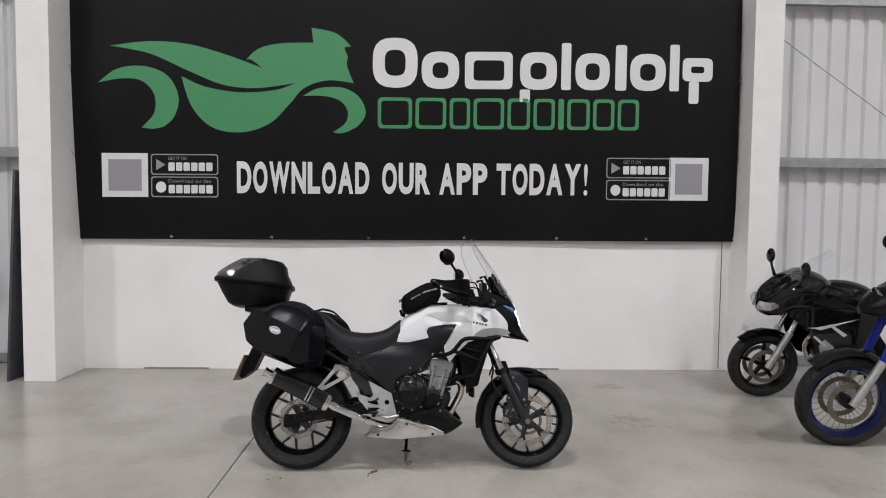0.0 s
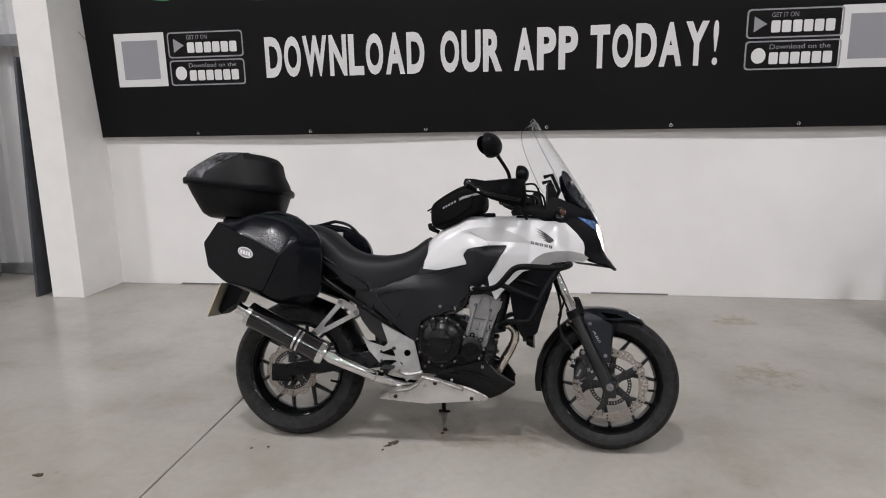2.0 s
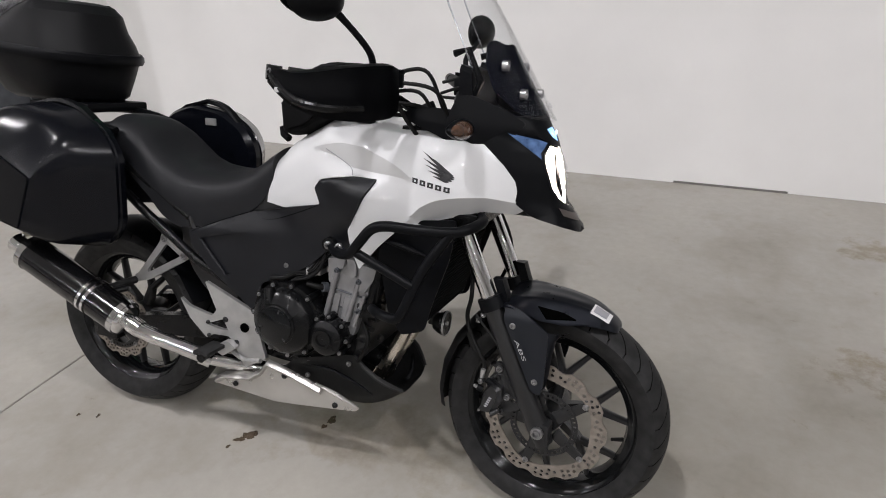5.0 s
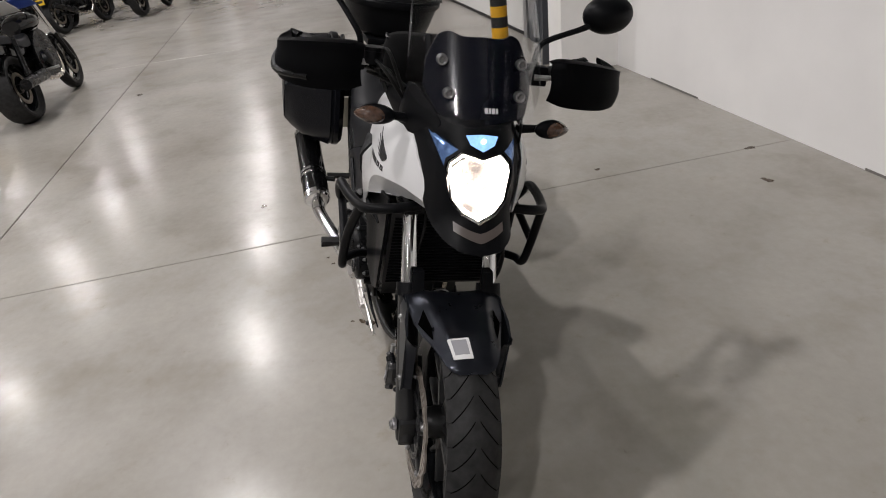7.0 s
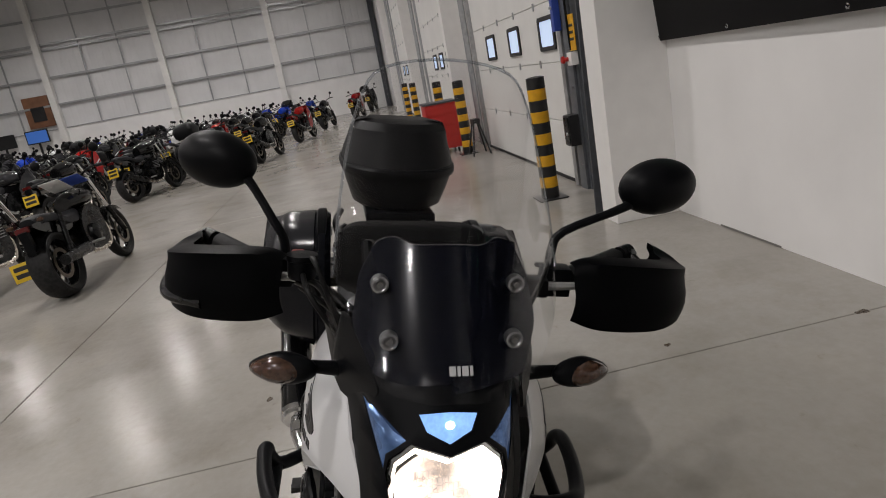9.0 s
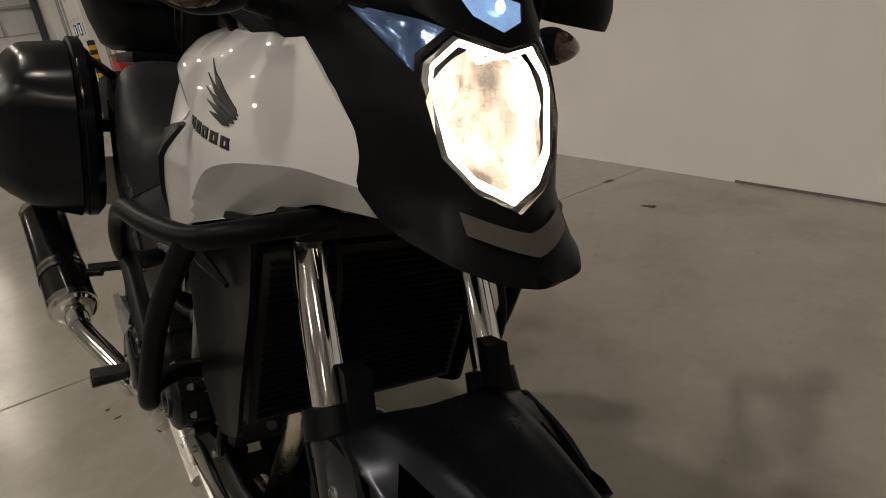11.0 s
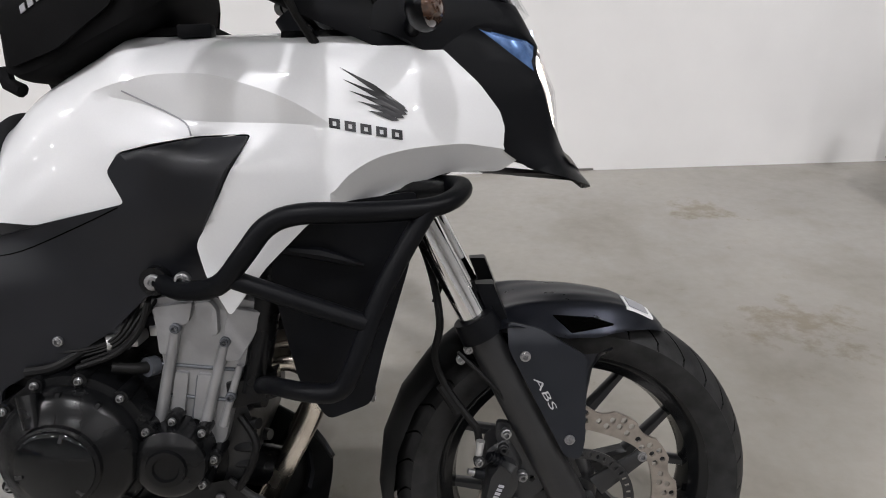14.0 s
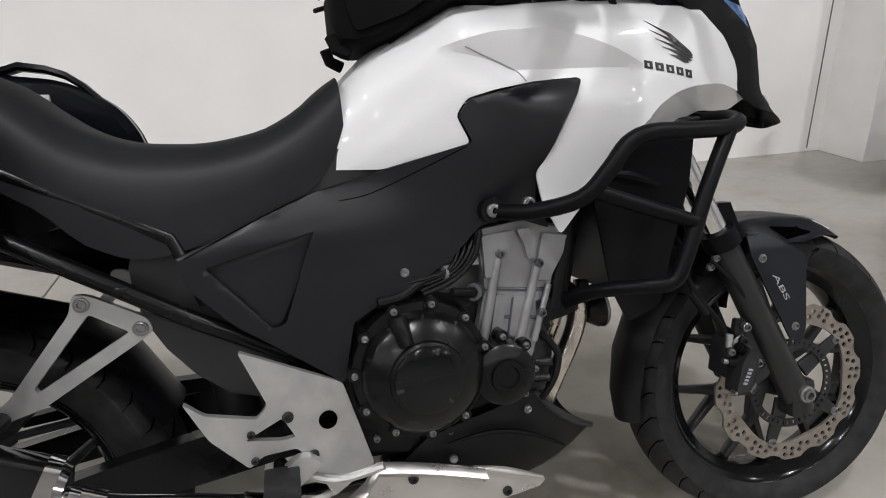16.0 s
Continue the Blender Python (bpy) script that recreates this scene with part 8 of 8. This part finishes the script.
    if tour:
        part("top_box", loft([rr_ for rr_ in ([(a - 0.0, c, z) for a, c in rounded([(-1.12 - g, -0.2 - g), (-0.72 + g, -0.2 - g), (-0.72 + g, 0.2 + g), (-1.12 - g, 0.2 + g)], 0.08, 3)] for z, g in ((0.98, -0.04), (1.02, 0.0), (1.14, 0.02), (1.24, -0.02), (1.29, -0.09)))]), M_CASE, b, "black top box")
        for s in (-1, 1):
            part("side_case", side_loft([(s * y, soft(p, 3)) for y, p in ((0.20, [(-1.0, 0.55), (-0.55, 0.55), (-0.52, 0.82), (-0.95, 0.86)]), (0.36, [(-1.0, 0.55), (-0.55, 0.55), (-0.52, 0.82), (-0.95, 0.86)]), (0.40, [(-0.96, 0.6), (-0.6, 0.6), (-0.58, 0.78), (-0.92, 0.81)]))]), M_CASE, b, "black side case")
    return b


def lean(x, y, heading, roll=-8):
    return pose(x, y, 0.0, 0, 0, heading) @ pose(0, 0, 0, roll, 0, 0)


def by_front(x, y, heading, roll=-8, reach=0.72):
    h = radians(heading)
    return lean(x - reach * math.cos(h), y - reach * math.sin(h), heading, roll)


def tourer_front(b):
    """Full front fairing with a glass lamp, tall screen and mirrors of the near sports tourer."""
    for o in [q for q in b.children if q.name.split(".")[0] in ("nose_fairing", "windscreen", "headlamp", "mirror_stalk", "mirror_head", "side_fairing")]:
        for c in list(o.children):
            bpy.data.objects.remove(c)
        bpy.data.objects.remove(o)
    secs = ((0.815, 0.86, 0.03, 0.05), (0.80, 0.875, 0.10, 0.10), (0.755, 0.90, 0.165, 0.145), (0.67, 0.94, 0.215, 0.175), (0.56, 0.985, 0.24, 0.175), (0.46, 0.99, 0.245, 0.14), (0.38, 0.97, 0.22, 0.10))
    part("nose_fairing", loft([[(x - 0.12 * max(0, math.sin(a)) ** 2, hw * math.copysign(abs(math.cos(a)) ** 0.75, math.cos(a)), zc + hh * math.copysign(abs(math.sin(a)) ** 0.85, math.sin(a))) for a in [2 * math.pi * j / 32 for j in range(32)]] for x, zc, hw, hh in secs]), P_BLACK, b, "gloss black front fairing", sharp=60)
    fair = [(-0.02, 0.42), (0.18, 0.32), (0.34, 0.36), (0.42, 0.50), (0.47, 0.66), (0.66, 0.82), (0.72, 0.92), (0.60, 1.0), (0.42, 1.02), (0.20, 0.92), (-0.04, 0.84), (-0.12, 0.62)]
    for s in (-1, 1):
        def wf(x, z):
            return 0.262 - 0.55 * max(0, x - 0.44) ** 1.4 - 0.5 * max(0, z - 0.88) ** 1.2 - 0.30 * max(0, 0.55 - z) - 0.25 * max(0, 0.10 - x)
        fp = part("side_fairing", shell_side(rounded(fair, 0.03, 3), wf, s, 0.006, step=0.03), P_BLACK, b, "gloss black side fairing", sharp=60)
        for out in ([(0.10, 0.80), (0.40, 0.700), (0.50, 0.715), (0.42, 0.725)], [(0.18, 0.66), (0.30, 0.74), (0.33, 0.735), (0.21, 0.645)], [(0.34, 0.57), (0.44, 0.65), (0.455, 0.64), (0.36, 0.56)]):
            part("side_mark", shell_side(out, wf, s, 0.003, step=0.03, off=0.003), M_DECALG, fp, "slim silver stripe", smooth=False)
        part("side_vent", shell_side([(0.22, 0.44), (0.34, 0.42), (0.40, 0.56), (0.36, 0.62), (0.28, 0.56)], wf, s, 0.003, step=0.03, off=0.003), M_GREY_PRINT, fp, "grey grille", smooth=False)
        lamp_ = part("headlamp", loft([[(x, s * y, z) for x, y, z in ((0.832 - 0.022 * k, y0, 0.815 + dz), (0.842 - 0.022 * k, y0 + 0.004, 0.845 + dz), (0.822 - 0.03 * k, y0, 0.885 + dz), (0.76 - 0.03 * k, y0 - 0.01, 0.85 + dz))] for k, (y0, dz) in enumerate(((0.045, 0.0), (0.12, 0.006), (0.19, 0.024)))]), M_UNLIT, b, "unlit clear headlamp", smooth=False)
        part("mirror_stalk", tube([(0.60, s * 0.20, 1.06), (0.60, s * 0.26, 1.12), (0.60, s * 0.29, 1.17)], [0.016, 0.010, 0.012], 10), P_BLACK, b)
        bm = bmesh.new()
        bmesh.ops.create_uvsphere(bm, u_segments=18, v_segments=12, radius=1, matrix=Matrix.Translation((0.60, s * 0.305, 1.215)) @ Matrix.Diagonal((0.032, 0.055, 0.065, 1)))
        part("mirror_head", bm, P_BLACK, b)
    sc = loft([[(0.66 - 0.40 * t - (0.26 - 0.1 * t) * u * u, 0.20 * u * (1 - 0.28 * t * t), 1.05 + 0.28 * t - 0.05 * u * u) for u in [-1 + k / 6 for k in range(13)]] for t in (0, 0.25, 0.5, 0.75, 0.92, 1)], caps=False, closed_ring=False)
    bmesh.ops.solidify(sc, geom=sc.faces[:], thickness=0.004)
    part("windscreen", sc, M_SCREEN, b, "tall clear windscreen")
    stick = part("sticker", box(-0.035, 0.035, -0.002, 0.002, -0.03, 0.03, 0.001), M_WHITE_PRINT, b, "small white sticker")
    stick.matrix_basis = pose(0.86, -0.085, 0.60, 30, -30, 10)


nb = parked_bike("black sports tourer with silver stripes parked beside the column", "sport", P_BLACK, "")
nb.matrix_world = by_front(3.05, 1.68, 176)
tourer_front(nb)
ab = parked_bike("black and blue adventure motorcycle with blue spoked wheels", "adventure", P_GREY, "")
ab.matrix_world = by_front(2.98, 0.47, 174)

kinds = [parked_bike("black naked roadster parked in a row", "naked", P_BLACK), parked_bike("dark touring motorcycle with black cases", "tourer", P_GREY), parked_bike("red sports motorcycle parked in a row", "sport", P_RED),
         parked_bike("blue sports motorcycle parked in a row", "sport", P_BLUE), parked_bike("black cruiser with chrome silencer parked in a row", "cruiser", P_BLACK), parked_bike("white roadster parked in a row", "naked", P_WHITE), parked_bike("grey roadster parked in a row", "naked", P_GREY), parked_bike("dark cruiser with bright chrome silencer parked in a row", "cruiser", P_WINE)]
first = dict.fromkeys(range(len(kinds)), True)


def put_bike(kind, rear_x, rear_y, heading):
    h = radians(heading)
    m = lean(rear_x + 0.72 * math.cos(h), rear_y + 0.72 * math.sin(h), heading)
    if first[kind]:
        kinds[kind].matrix_world = m
        first[kind] = False
    else:
        copy_thing(kinds[kind], m)


side_plate = parked_bike("black cruiser with a side-mounted number plate", "cruiser", P_BLACK)
side_plate.matrix_world = lean(-4.85 - 0.72, -2.62, 178)
for o in side_plate.children:
    if o.name.split(".")[0] == "number_plate":
        o.matrix_basis = pose(-0.80, 0.24, 0.36, 0, 8, 12)
rear_row = [(7, -5.05, -3.75, 176), (1, -12.9, -2.95, 168), (0, -14.75, -2.1, 166), (6, -12.6, -4.25, 166), (2, -19.3, -1.45, 165), (0, -23.6, -0.8, 166), (2, -26.3, 0.45, 165), (1, -31.2, 1.3, 168)]
for k in rear_row:
    put_bike(*k)
rng = random.Random(11)
for row in range(9):
    for col in range(10):
        x = -6.6 - 2.55 * col - 0.45 * row + rng.uniform(-0.25, 0.25)
        y = -4.9 - 1.25 * row + 0.36 * col + rng.uniform(-0.12, 0.12)
        if y > -2.6 - 0.02 * x and col < 3:
            y -= 0.8
        if x < -31:
            continue
        kind = rng.choice((0, 0, 0, 1, 1, 1, 2, 3, 4, 6, 6, 0, 5))
        put_bike(kind, x, y, 168 + rng.uniform(-8, 8))
for k, used in first.items():
    if used:
        put_bike(k, -9.0 - 2 * k, -17.5, 170)
paper = thing("price_card", lean(-4.85 - 0.62, -2.62, 178, -8) @ pose(0.12, 0.0, 0.93, 62, 0, -90), "white and blue price card propped on the seat", "card")
part("card", box(-0.10, 0.10, -0.002, 0.002, -0.02, 0.24, 0.001), M_WHITE_PRINT, paper)
part("card", box(0.11, 0.29, -0.003, 0.001, 0.02, 0.22, 0.001), M_BLUEP, paper, "blue card")

# ---- floor stains, thin dried spills on the concrete ----
M_STAIN = glass("oil_stain", (0.55, 0.50, 0.45), 0.2, 1.3)


def stain(x, y, r, material, seed, squash=0.7, turn=0.0, blobs=1):
    rg = random.Random(seed)
    for b in range(blobs):
        cx, cy = x + (rg.uniform(-1, 1) * r if b else 0), y + (rg.uniform(-1, 1) * r * squash if b else 0)
        rr = r * ((1.0 if blobs == 1 else 0.6) if b == 0 else rg.uniform(0.10, 0.45))
        out = []
        ph = [rg.uniform(0, 6.28) for _ in range(4)]
        for k in range(40):
            t = 2 * math.pi * k / 40
            q = rr * (1 + 0.22 * math.sin(2 * t + ph[0]) + 0.16 * math.sin(3 * t + ph[1]) + 0.10 * math.sin(7 * t + ph[2]) + 0.07 * math.sin(11 * t + ph[3]))
            u, v = q * math.cos(t), q * squash * math.sin(t)
            out.append((cx + u * math.cos(turn) - v * math.sin(turn), cy + u * math.sin(turn) + v * math.cos(turn)))
        ob = new("floor_stain", mesh_of(slab(out, (), lambda a, c, s: (a, c, 0.0008 + s), 0.0004), material, False))
        ob.visible_shadow = False
        tagged(ob, "dried stain on the concrete floor", "stain", "floor stains", "structure")


for i, (x, y, r) in enumerate(((-0.235, 0.005, 0.024), (-0.255, -0.022, 0.016), (-0.271, -0.061, 0.008), (-0.021, 0.155, 0.018), (-0.030, 0.120, 0.011), (-0.787, -0.096, 0.009), (-0.857, -0.115, 0.008), (-1.25, 1.46, 0.018), (-0.71, 2.15, 0.03), (-1.65, -0.43, 0.022), (-5.3, -1.75, 0.04), (-1.13, 2.35, 0.03))):
    stain(x, y, r, M_STAIN, 20 + i, 0.7, 0.4 * i)
